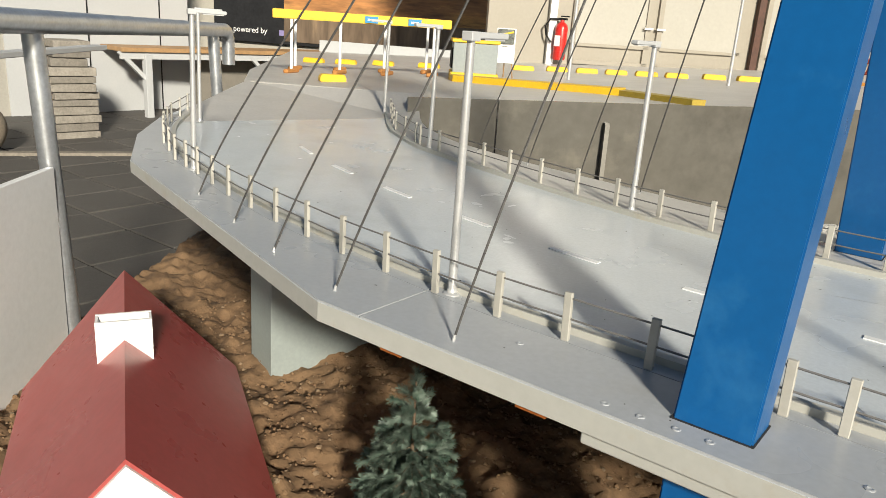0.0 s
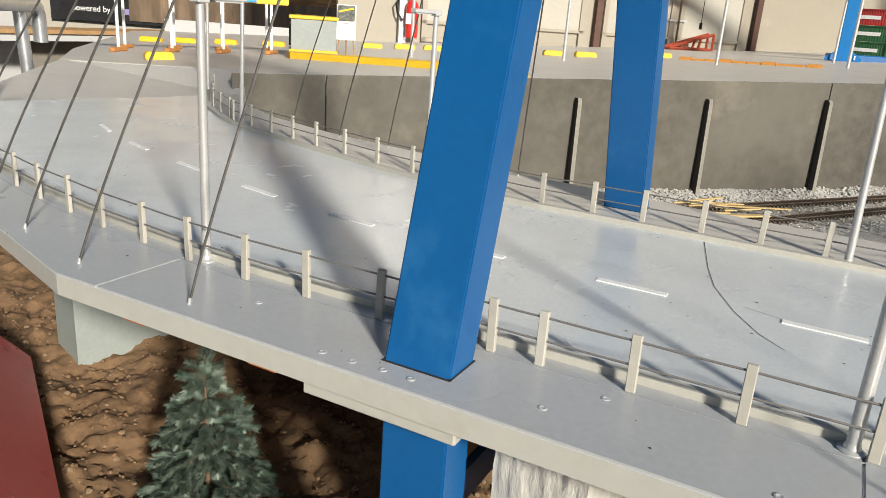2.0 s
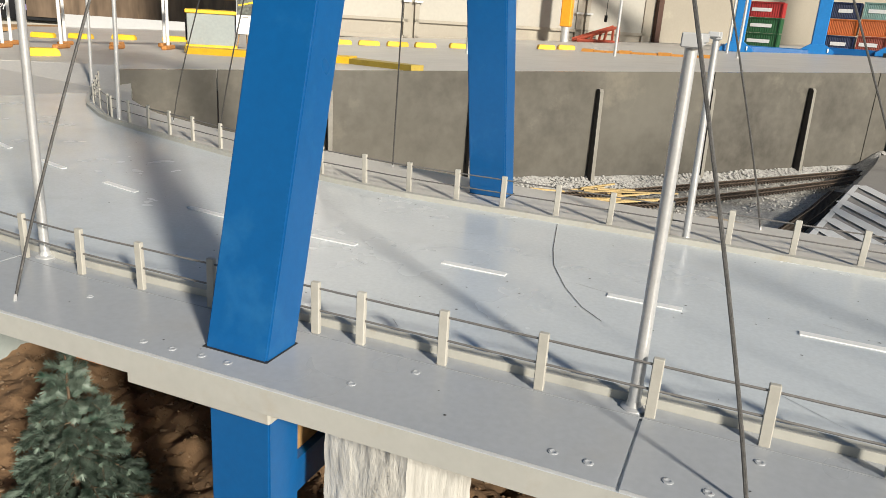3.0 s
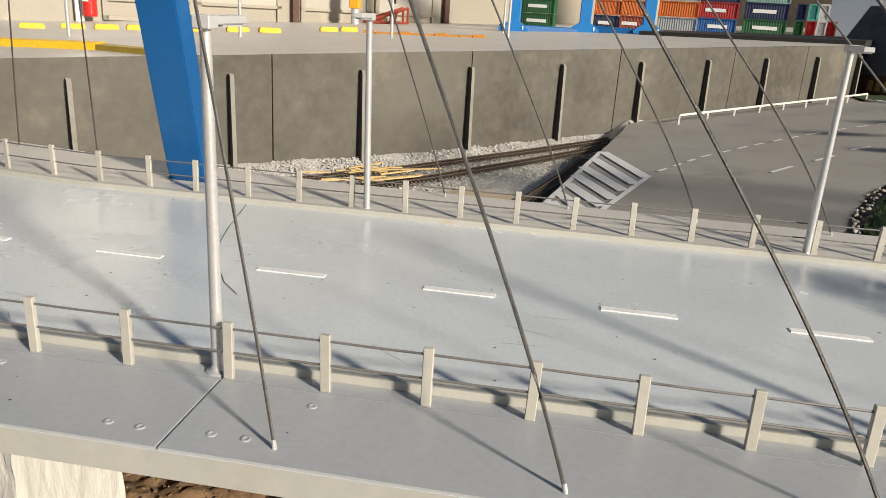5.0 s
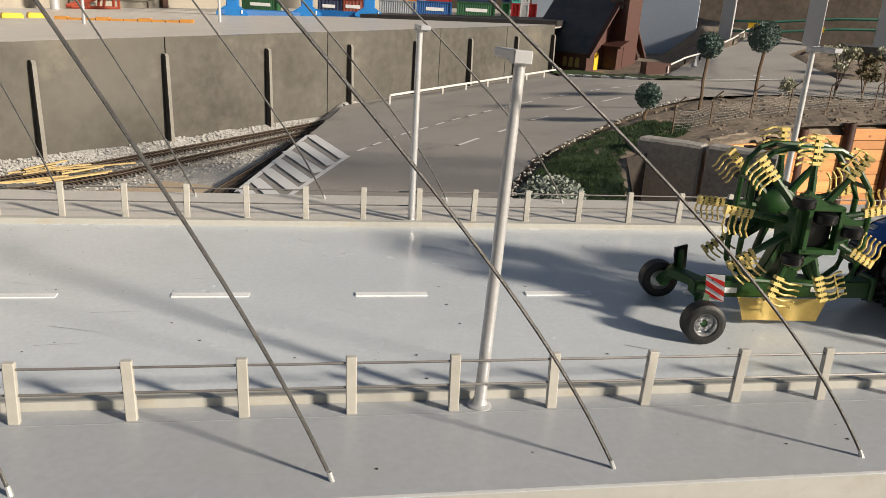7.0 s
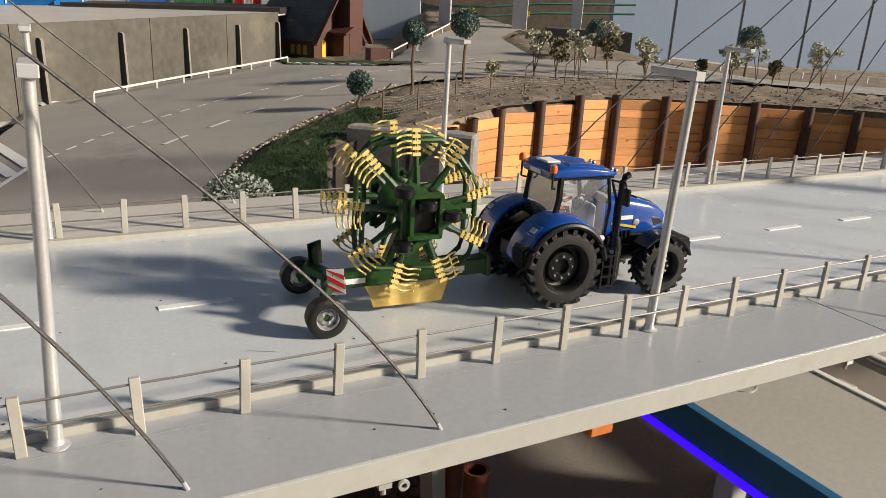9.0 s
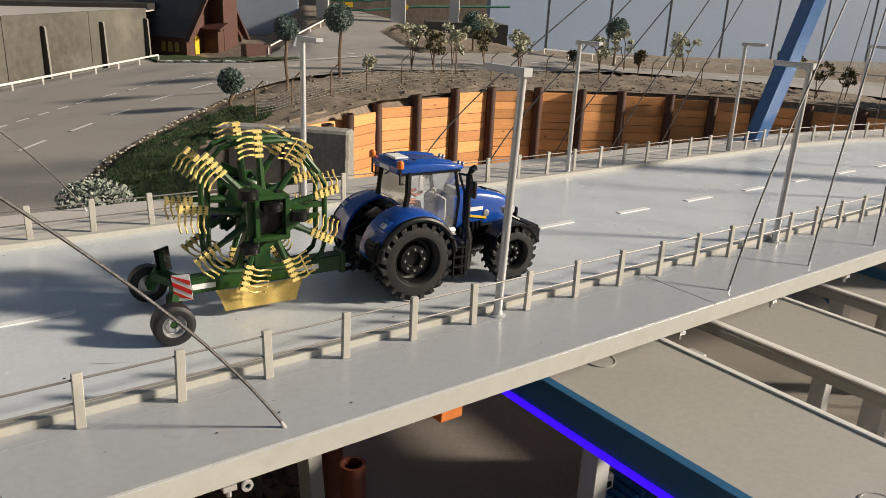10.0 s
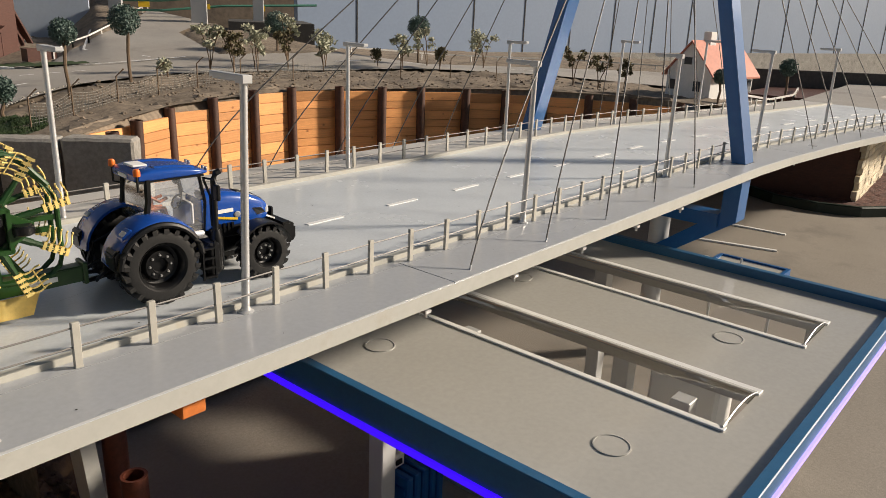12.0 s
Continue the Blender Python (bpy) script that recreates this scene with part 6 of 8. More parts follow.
bm = bmesh.new()
for i in range(4):
    q = p1 + d * (0.06 + 0.03 * i)
    rod(bm, (q.x - 0.008, q.y - 0.012, 0.975), (q.x + 0.0, q.y + 0.0, 0.975), 0.003)
part("screw", bm, M_BLK, bd)

# ---- hall walls behind ----
def upright(name, a, b, z0, z1, th, material, label, category="wall", parent=None):
    a, b = Vector(a), Vector(b)
    d = (b - a).normalized()
    n = Vector((-d.y, d.x)) * th
    bm = bmesh.new()
    prism(bm, [tuple(a), tuple(b), tuple(b + n), tuple(a + n)], z0, z1)
    if parent:
        return part(name, bm, material, parent, label)
    return tagged(obj(name, bm, material), label, category, kind="structure")


# left: pale hall wall of panels standing on the floor
upright("wall_west", (-9.6, 3.9), (-9.6, 6.35), -0.03, 4.0, 0.1, M_WHITE, "tall pale white hall wall panels")
for y in (4.9, 5.9):
    upright("trim", (-9.595, y), (-9.595, y + 0.012), 0, 4, -0.012, M_BLK, "thin dark panel joint", "trim")
upright("wall_southwest", (-10.2, -1.5), (-9.62, 3.9), -0.03, 4.0, 0.1, mat("beige_wall", (0.36, 0.34, 0.30), 0.7, 0.08, 2, 0.1, 40), "shaded beige hall wall")
upright("door_1", (-9.93, 1.2), (-9.75, 2.6), -0.03, 3.0, -0.06, M_BARN, "dark brown hall door leaf", "door")
upright("wall_north", (-13.2, 7.62), (-4.6, 11.22), -0.03, 4.0, 0.1, mat("north_wall", (0.45, 0.42, 0.36), 0.7, 0.08, 2, 0.1, 40), "beige hall wall behind the posters")

# posters on the far wall
pa, pb = Vector((-11.4, 8.3)), Vector((-7.1, 10.1))
pdir = (pb - pa).normalized()
M_DARKP = mat("dark_poster", (0.020, 0.020, 0.022), 0.5, 0.3, 3, 0, 20)
M_SUNP = mat("sunset_poster", (0.62, 0.28, 0.09), 0.5, 0.5, 1.8, 0, 6, dirt=(0.75, 0.42, 0.12), dirt_amt=0.8, dirt_scale=1.4, stretch=(0.4, 0.4, 2.2), tint=(0.10, 0.065, 0.05))


def on_wall(x):
    return pa + pdir * ((x - pa.x) / pdir.x)


def poster(x0, x1, z0, z1, material, label, off=0.0):
    e = thing("poster", label, "poster")
    a, b = on_wall(x0), on_wall(x1)
    n = Vector((pdir.y, -pdir.x)) * (0.03 + off)
    bm = bmesh.new()
    prism(bm, [tuple(a + n), tuple(b + n), tuple(b), tuple(a)], z0, z1)
    part("sheet", bm, material, e)
    return e


po = poster(-11.6, -9.52, 0.88, 2.6, M_DARKP, "large dark banner with small white lettering")
pm = Matrix(((pdir.x, 0, pdir.y, 0), (pdir.y, 0, -pdir.x, 0), (0, 1, 0, 0), (0, 0, 0, 1)))
tp = on_wall(-10.95) + Vector((pdir.y, -pdir.x)) * 0.04
text("powered by", 0.135, Matrix.Translation((tp.x, tp.y, 1.075)) @ pm, M_LINE, po)
bm = bmesh.new()
q = on_wall(-10.28) + Vector((pdir.y, -pdir.x)) * 0.04
box(bm, (0, 0, 0), (0.34, 0.09, 0.004), m=Matrix.Translation((q.x, q.y, 1.062)) @ pm)
part("bar", bm, mat("violet_bar", (0.30, 0.26, 0.50), 0.5), po, "plain violet bar")
ps = poster(-10.35, -6.9, 1.36, 2.9, M_SUNP, "wide harbour poster in orange evening light over dark water", 0.02)
bm = bmesh.new()
w0, w1 = on_wall(-10.35), on_wall(-6.9)
wn_ = Vector((pdir.y, -pdir.x)) * 0.05
prism(bm, [tuple(w0 + wn_), tuple(w1 + wn_), tuple(w1), tuple(w0)], 0.93, 1.36)
part("water_sheet", bm, mat("poster_water", (0.20, 0.145, 0.10), 0.4, 0.35, 1.5, 0, 5, stretch=(1.6, 1.6, 0.3), dirt=(0.55, 0.38, 0.20), dirt_amt=0.6, dirt_scale=1.2), ps, "dark water with warm reflections")
upright("skirting", (-6.75, 6.22), (-3.9, 7.43), 1.0, 1.13, 0.03, M_WHITE, "low white board behind the platform", "trim")

# ---- work bench by the wall ----
bench = thing("work_bench", "long wooden-topped work bench with grey legs", "bench")
ba, bb = Vector((-8.9, 4.95)), Vector((-8.4, 9.2))
d = (bb - ba).normalized()
n = Vector((-d.y, d.x))
bm = bmesh.new()
prism(bm, [tuple(ba), tuple(bb), tuple(bb + n * 0.65), tuple(ba + n * 0.65)], 0.82, 0.87)
part("top", bm, M_WOOD, bench)
bm = bmesh.new()
prism(bm, [tuple(ba + n * 0.04), tuple(bb + n * 0.04), tuple(bb + n * 0.07), tuple(ba + n * 0.07)], 0.73, 0.82)
part("apron", bm, M_WHITE, bench)
for k in (0.08, 0.5, 0.92):
    p = ba + (bb - ba) * k + n * 0.06
    bm = bmesh.new()
    box(bm, (p.x, p.y, 0.38), (0.09, 0.09, 0.82), bev=0.005)
    part("leg", bm, M_WHITE, bench)
    bm = bmesh.new()
    q = p - d * 0.35
    box(bm, (0, 0, 0), (0.05, 0.05, 0.5), m=Matrix.Translation(((p.x + q.x) / 2, (p.y + q.y) / 2, 0.64)) @ (Vector((p.x - q.x, p.y - q.y, -0.36))).to_track_quat("Z", "Y").to_matrix().to_4x4())
    part("brace", bm, M_WHITE, bench)
upright("cupboard", (-9.2, 6.2), (-9.05, 9.0), -0.03, 0.8, 0.05, mat("cupboard_grey", (0.22, 0.20, 0.17), 0.6), "grey cupboard fronts under the bench", "cupboard")

# ---- stack of slabs and floor clutter ----
stack = thing("slab_stack", "leaning stack of weathered grey timber slabs on the floor", "stack", (-8.05, 3.86, -0.03))
z = 0.0
for i in range(12):
    h = rng.uniform(0.070, 0.095)
    bm = bmesh.new()
    box(bm, (0, 0, 0), (0.42, 0.46 if i < 9 else 0.36, h - 0.008), bev=0.006, m=Matrix.Translation((rng.uniform(-0.02, 0.02), rng.uniform(-0.03, 0.03), z + h / 2)) @ Matrix.Rotation(radians(rng.uniform(-5, 5) - 8), 4, "Z"))
    part("slab", bm, mat("old_slab", (0.26, 0.235, 0.20), 0.9, 0.2, 8, 0.5, 40, rand=0.25), stack)
    z += h
sack = thing("sack_heap", "tan rounded sack lying on the floor", "sack", (-7.6, 2.72, -0.03))
bm = bmesh.new()
bmesh.ops.create_icosphere(bm, subdivisions=4, radius=0.34, matrix=Matrix.Translation((0, 0, 0.27)) @ Matrix.Diagonal((1.0, 0.8, 0.95, 1)))
for v in bm.verts:
    v.co += 0.05 * noise.noise_vector(v.co * 4)
    v.co.z = max(0, v.co.z)
part("body", bm, mat("sack_cloth", (0.24, 0.20, 0.15), 0.9, 0.15, 10, 0.4, 60), sack, smooth=True)
bm = bmesh.new()
box(bm, (0, 0, 0), (1.5, 0.10, 0.05), m=Matrix.Translation((-7.0, 3.35, 0.0)) @ Matrix.Rotation(radians(58), 4, "Z"))
tagged(obj("floor_plank", bm, mat("plank_old", (0.25, 0.22, 0.18), 0.85, 0.2, 10, 0.3, 50)), "old grey plank lying on the paving", "plank")
sh = thing("shelf_panel", "thin white shelf board resting beyond the barrier", "shelf")
bm = bmesh.new()
box(bm, (0, 0, 0), (1.1, 0.05, 0.018), bev=0.002, m=Matrix.Translation((-2.48, 1.06, 1.255)) @ Matrix.Rotation(radians(128), 4, "Z"))
part("board", bm, M_WHITE, sh)

# paving slabs on the hall floor
slab0 = None
for i in range(15):
    for j in range(13):
        x, y = -9.4 + 0.52 * i, -0.4 + 0.52 * j
        if x > -2.2 or (x > -3.0 and y > 1.8):
            continue
        m = Matrix.Translation((x + 0.1 * y * 0, y, -0.028 + rng.uniform(-0.003, 0.003))) @ Matrix.Rotation(radians(rng.uniform(-0.4, 0.4)), 4, "Z")
        if slab0 is None:
            ub = bmesh.new()
            box(ub, (0, 0, 0), (0.500, 0.500, 0.05), bev=0.004)
            slab0 = part("paving_slab", ub, M_FLOOR, ground)
            slab0.matrix_basis = m
        else:
            share("paving_slab", slab0.data, ground, m)

bm = bmesh.new()
prism(bm, [(-9.6, -0.6), (-2.5, -0.6), (-2.5, 1.6), (-3.1, 1.6), (-3.1, 6.0), (-9.6, 6.0)], -0.029, -0.016)
part("joint_filling", bm, mat("joint_dirt", (0.030, 0.026, 0.022), 0.95, 0.25, 20, 0.4, 90), ground, "dark dirt between the slabs")

# ---- doors behind the platform ----
wa, wb = Vector((-4.37, 6.232)), Vector((2.6, 13.32))
ddir = (wb - wa).normalized()
dn = Vector((ddir.y, -ddir.x))


def on_door(x, off=0.0):
    p = wa + ddir * ((x - wa.x) / ddir.x)
    return p + dn * off


upright("wall_platform", tuple(wa), tuple(wb), 0.9, 4.2, 0.1, M_CREAM, "sunlit cream hall wall with glazed doors")
# a run of cream framed door leaves
for i, (x0, x1) in enumerate(((-3.78, -3.21), (-3.16, -2.52), (-2.36, -1.75), (-1.70, -1.10))):
    e = thing("door_%d" % (i + 2), "cream framed hall door with a low kick panel", "door", kind="structure")
    for (u0, u1, z0, z1, nm) in ((x0, x1, 1.12, 1.16, "rail"), (x0, x1, 1.295, 1.325, "rail"), (x0, x0 + 0.035, 1.12, 3.2, "stile"), (x1 - 0.035, x1, 1.12, 3.2, "stile")):
        a, b = on_door(u0, 0.004), on_door(u1, 0.004)
        bm = bmesh.new()
        prism(bm, [tuple(a + dn * 0.03), tuple(b + dn * 0.03), tuple(b), tuple(a)], z0, z1)
        part(nm, bm, M_CREAM, e)
    a, b = on_door(x0 + 0.035, 0.006), on_door(x1 - 0.035, 0.006)
    bm = bmesh.new()
    prism(bm, [tuple(a + dn * 0.01), tuple(b + dn * 0.01), tuple(b), tuple(a)], 1.325, 3.2)
    part("pane", bm, mat("frosted_pane", (0.42, 0.40, 0.355), 0.22, 0.04, 1.2, 0, 30), e, "frosted pale door pane")
    bm = bmesh.new()
    h = on_door(x1 - 0.02 if i % 2 == 0 else x0 + 0.02, 0.05)
    box(bm, (h.x, h.y, 1.50), (0.09, 0.03, 0.02), rz=45)
    part("handle", bm, M_ALU, e, "metal lever handle")
for x in (-3.95, -2.44, -1.02):
    a, b = on_door(x, 0.0), on_door(x + 0.05, 0.0)
    upright("pillar", tuple(a + dn * 0.07), tuple(b + dn * 0.07), 0.95, 4.0, 0.06, M_RUST if x > -3 else M_ALU, "slim upright wall pillar", "pillar")

# fire extinguisher on the wall
fe = thing("fire_extinguisher", "red fire extinguisher with black hose hung on the wall", "fire extinguisher")
p = on_door(-3.87, 0.12)
bm = bmesh.new()
lathe(bm, [(0.001, 0), (0.058, 0.0), (0.062, 0.02), (0.062, 0.30), (0.050, 0.335), (0.022, 0.355), (0.020, 0.375)], Matrix.Translation((p.x, p.y, 1.15)), 24)
part("cylinder", bm, mat("extinguisher_red", (0.55, 0.02, 0.015), 0.3, 0.05, 20, 0, 60, coat=0.4), fe, smooth=True)
bm = bmesh.new()
box(bm, (p.x, p.y, 1.535), (0.10, 0.025, 0.02))
box(bm, (p.x + 0.03, p.y, 1.56), (0.09, 0.02, 0.012))
rod(bm, (p.x, p.y, 1.51), (p.x, p.y, 1.54), 0.02)
part("valve", bm, M_BLK, fe)
bm = bmesh.new()
tube(bm, [(p.x - 0.03, p.y, 1.535), (p.x - 0.10, p.y - 0.06, 1.53), (p.x - 0.135, p.y - 0.09, 1.46), (p.x - 0.12, p.y - 0.08, 1.38), (p.x - 0.075, p.y - 0.05, 1.31)], 0.010, 8)
part("hose", bm, M_BLK, fe, smooth=True)
bm = bmesh.new()
q = p - dn * 0.0
box(bm, (p.x + 0.0, p.y - 0.063, 1.33), (0.06, 0.004, 0.10))
part("label", bm, M_LINE, fe, "pale instruction label")

# ---- on the platform ----
# yellow kerb round the near corner
yk = thing("yellow_kerb", "bright yellow painted low kerb on the platform", "kerb", kind="structure")


def slab_on(bm, pts, h, z0=-0.01):
    lo = [bm.verts.new((x, y, plat_z(x, y) + z0)) for x, y in pts]
    hi = [bm.verts.new((x, y, plat_z(x, y) + h)) for x, y in pts]
    bm.faces.new(lo[::-1])
    bm.faces.new(hi)
    for i in range(len(pts)):
        j = (i + 1) % len(pts)
        bm.faces.new((lo[i], lo[j], hi[j], hi[i]))


bm = bmesh.new()
slab_on(bm, [(-2.62, 3.40), (-2.50, 3.28), (-1.50, 3.23), (-1.52, 3.34)], 0.032)
part("kerb_run", bm, M_YEL, yk)
bm = bmesh.new()
slab_on(bm, [(-1.50, 3.23), (-1.08, 3.02), (-1.04, 3.06), (-1.52, 3.34)], 0.024)
part("kerb_run", bm, mat("olive_yellow", (0.42, 0.30, 0.03), 0.5, 0.1, 20, 0.1, 100), yk, "darker yellow kerb wedge")
# loose yellow blocks in rows


def yblock(x, y, a, l=0.16, m_=None):
    e = thing("kerb_block", "small loose yellow kerb block on the platform", "kerb block", (x, y, plat_z(x, y)), group="yellow kerb blocks")
    e.rotation_euler = (0, 0, radians(a))
    bm = bmesh.new()
    side(bm, [(-l / 2, 0), (l / 2, 0), (l / 2, 0.022), (l / 2 - 0.01, 0.036), (-l / 2 + 0.01, 0.036), (-l / 2, 0.022)], -0.025, 0.025)
    part("block", bm, m_ or M_YEL, e, bevel=0.002)


for x, y in ((-3.13, 4.99), (-2.93, 5.15), (-2.70, 5.20), (-2.48, 5.24), (-2.26, 5.28), (-2.05, 5.32), (-1.83, 5.46), (-1.60, 5.50)):
    yblock(x, y, 40)
for x, y in ((-3.95, 4.30), (-3.6, 4.42), (-3.3, 4.55), (-4.2, 4.15), (-4.45, 4.05)):
    yblock(x, y, 28)
yblock(-2.74, 2.62, 60, 0.13)
yblock(-1.19, 6.14, 35, 0.14)
yblock(-1.32, 6.02, 35, 0.14)
# barrier gantry over the lanes
M_FEET = mat("foot_wood", (0.50, 0.22, 0.06), 0.6, 0.15, 20, 0.1, 90)
ga = thing("lane_gantry", "yellow beam gantry on thin white posts over the lanes", "gantry")
gA, gB = Vector((-3.458, 2.903)), Vector((-2.815, 3.561))
gd = (gB - gA).normalized()
bm = bmesh.new()
for o in (0,):
    box(bm, (0, 0, 0), ((gB - gA).length + 0.1, 0.07, 0.05), m=Matrix.Translation(((gA.x + gB.x) / 2, (gA.y + gB.y) / 2, 1.418)) @ Matrix.Rotation(math.atan2(gd.y, gd.x), 4, "Z"))
part("beam", bm, M_YEL, ga, bevel=0.003)
gn = Vector((-gd.y, gd.x))
for t in (0.06, 0.36, 0.66, 0.95):
    for off in (-0.02, 0.34):
        p = gA.lerp(gB, t) + gn * off
        bm = bmesh.new()
        z = plat_z(p.x, p.y)
        rod(bm, (p.x, p.y, z), (p.x, p.y, 1.40), 0.0085, seg=8)
        part("post", bm, M_LINE, ga, "thin white post", smooth=True)
        bm = bmesh.new()
        box(bm, (p.x, p.y, z + 0.012), (0.15, 0.030, 0.024), rz=112, bev=0.006)
        part("foot", bm, M_FEET, ga, "brown-orange wooden foot")
for t in (0.55, 0.82):
    p = gA.lerp(gB, t) - gn * 0.04
    bm = bmesh.new()
    box(bm, (0, 0, 0), (0.075, 0.006, 0.036), m=Matrix.Translation((p.x, p.y, 1.416)) @ Matrix.Rotation(math.atan2(gd.y, gd.x), 4, "Z"))
    part("sign", bm, mat("sign_blue", (0.03, 0.25, 0.50), 0.4), ga, "small blue lane sign")
    bm = bmesh.new()
    box(bm, (0, 0, 0), (0.045, 0.008, 0.010), m=Matrix.Translation((p.x, p.y, 1.416) ) @ Matrix.Rotation(math.atan2(gd.y, gd.x), 4, "Z"))
    part("bar", bm, M_LINE, ga)
# booth
bo = thing("booth", "grey booth with a yellow top and foot band", "booth", (-2.60, 3.60, plat_z(-2.60, 3.60)))
bo.rotation_euler = (0, 0, radians(40))
for c, s, m_, nm in (((0, 0, 0.02), (0.27, 0.26, 0.04), M_YEL, "base"), ((0, 0, 0.12), (0.25, 0.24, 0.17), mat("booth_grey", (0.28, 0.31, 0.31), 0.6, 0.06, 10, 0.05, 80), "body"), ((0, 0, 0.213), (0.27, 0.26, 0.018), M_YEL, "top")):
    bm = bmesh.new()
    box(bm, c, s, bev=0.003)
    part(nm, bm, m_, bo)
for k in range(4):
    bm = bmesh.new()
    rod(bm, (-0.13, -0.09 + 0.05 * k, 0.06), (-0.13, -0.09 + 0.05 * k, 0.17), 0.005)
    part("bar", bm, M_BLK, bo)
# sign on an easel
ea = thing("easel_sign", "white printed sign on a small wooden easel", "sign", (-2.60, 3.92, plat_z(-2.60, 3.92)))
ea.rotation_euler = (0, 0, radians(34))
bm = bmesh.new()
box(bm, (0, 0, 0), (0.115, 0.008, 0.205), m=Matrix.Translation((0, 0, 0.19)) @ Matrix.Rotation(radians(-8), 4, "X"))
part("board", bm, M_LINE, ea)
bm = bmesh.new()
box(bm, (0, 0, 0), (0.10, 0.010, 0.085), m=Matrix.Translation((0, -0.008, 0.245)) @ Matrix.Rotation(radians(-8), 4, "X"))
part("picture", bm, mat("sign_picture", (0.10, 0.11, 0.09), 0.4, 0.5, 30, 0, 60), ea, "dark printed picture")
bm = bmesh.new()
box(bm, (0, 0, 0), (0.09, 0.012, 0.010), m=Matrix.Translation((0, -0.009, 0.262)) @ Matrix.Rotation(radians(-14), 4, "Y"))
part("stripe", bm, M_YEL, ea)
for k in range(6):
    bm = bmesh.new()
    box(bm, (0, 0, 0), (0.06 if k else 0.04, 0.010, 0.005), m=Matrix.Translation((-0.008, -0.001 + 0.0025 * k, 0.185 - 0.016 * k)) @ Matrix.Rotation(radians(-8), 4, "X"))
    part("bar", bm, M_BLOCK, ea)
for x in (-0.04, 0.0, 0.04):
    bm = bmesh.new()
    rod(bm, (x * 1.4, 0.06 if x == 0 else -0.02, 0), (x, 0.01, 0.11), 0.004)
    part("leg", bm, M_WOOD, ea)
# slim masts
for x, y, h in ((-1.50, 4.76, 0.62), (-0.66, 5.37, 0.75), (0.10, 6.0, 0.75), (-0.02, 7.0, 0.5), (-2.30, 4.2, 0.62)):
    e = thing("slim_mast", "slim metal mast standing on the platform", "mast", (x, y, plat_z(x, y)), group="masts on the platform")
    bm = bmesh.new()
    rod(bm, (0, 0, 0), (0, 0, h), 0.011, 0.009, 10)
    part("pole", bm, M_ALU, e, smooth=True)
    bm = bmesh.new()
    box(bm, (0, 0.0, h), (0.03, 0.16, 0.014), rz=40)
    part("head", bm, M_ALU, e)
# orange strip, red ramp, small lifting gear
strip = thing("orange_track", "long low orange toothed strip on the platform", "strip")
sa, sbv = Vector((-1.02, 5.98)), Vector((-0.04, 5.76))
for k in range(10):
    p, q = sa.lerp(sbv, k / 10), sa.lerp(sbv, (k + 0.93) / 10)
    bm = bmesh.new()
    w = 0.03
    slab_on(bm, [(p.x, p.y - w), (q.x, q.y - w), (q.x, q.y + w), (p.x, p.y + w)], 0.014 if k % 3 else 0.022)
    part("segment", bm, mat("strip_amber", (0.72, 0.33, 0.07), 0.5, 0.1, 20, 0.05, 90) if k == 0 else bpy.data.materials["strip_amber"], strip)
rr_ = thing("ramp_frame", "small rust-red wedge-shaped ramp frame", "ramp", (-1.50, 8.7, plat_z(-1.5, 8.7)))
rr_.rotation_euler = (0, 0, radians(35))
M_RR = mat("rust_red", (0.32, 0.06, 0.03), 0.6, 0.15, 20, 0.1, 60)
for pts in ([(-0.24, 0, 0.02), (0.24, 0, 0.18)], [(0.24, 0, 0.0), (0.24, 0, 0.18)], [(-0.24, 0, 0.015), (0.24, 0, 0.015)], [(0.08, 0, 0.015), (0.10, 0, 0.13)], [(-0.08, 0, 0.015), (-0.06, 0, 0.08)]):
    for yo in (-0.07, 0.07):
        bm = bmesh.new()
        tube(bm, [(x, yo, z) for x, y, z in pts], 0.016, 4)
        part("bar", bm, M_RR, rr_)
hk = thing("column_crane", "small yellow-orange column crane with a hanging hook", "crane", (-1.76, 8.35, plat_z(-1.76, 8.35)))
bm = bmesh.new()
rod(bm, (0, 0, 0), (0, 0, 0.16), 0.045, seg=14)
part("foot", bm, M_ALU, hk, "grey round foot", smooth=True)
bm = bmesh.new()
box(bm, (0, 0, 0.38), (0.11, 0.11, 0.44), bev=0.008)
part("column", bm, mat("crane_amber", (0.85, 0.35, 0.02), 0.4, 0.06, 10, 0, 50), hk)
bm = bmesh.new()
box(bm, (0.22, 0.2, 0.66), (0.62, 0.05, 0.06), rz=42)
part("jib", bm, M_ORANGE, hk)
bm = bmesh.new()
rod(bm, (0.36, 0.33, 0.30), (0.36, 0.33, 0.64), 0.004)
box(bm, (0.36, 0.33, 0.27), (0.03, 0.03, 0.07))
part("hook", bm, M_BLK, hk, "black hook on a line")


# container crane: blue portal legs on long bases
M_CBL = mat("crane_blue", (0.02, 0.19, 0.52), 0.4, 0.08, 10, 0.03, 60)
cc = thing("container_crane", "blue portal crane legs on long wheel bases", "crane")
for p, q in ((Vector((-0.10, 7.50)), Vector((0.70, 7.86))), (Vector((0.70, 7.86)), Vector((1.36, 7.80)))):
    d = (q - p).normalized()
    z = plat_z(p.x, p.y)
    bm = bmesh.new()
    box(bm, (0, 0, 0), ((q - p).length - 0.02, 0.10, 0.06), m=Matrix.Translation(((p.x + q.x) / 2, (p.y + q.y) / 2, z + 0.035)) @ Matrix.Rotation(math.atan2(d.y, d.x), 4, "Z"), bev=0.006)
    part("base_beam", bm, M_BLUE, cc)
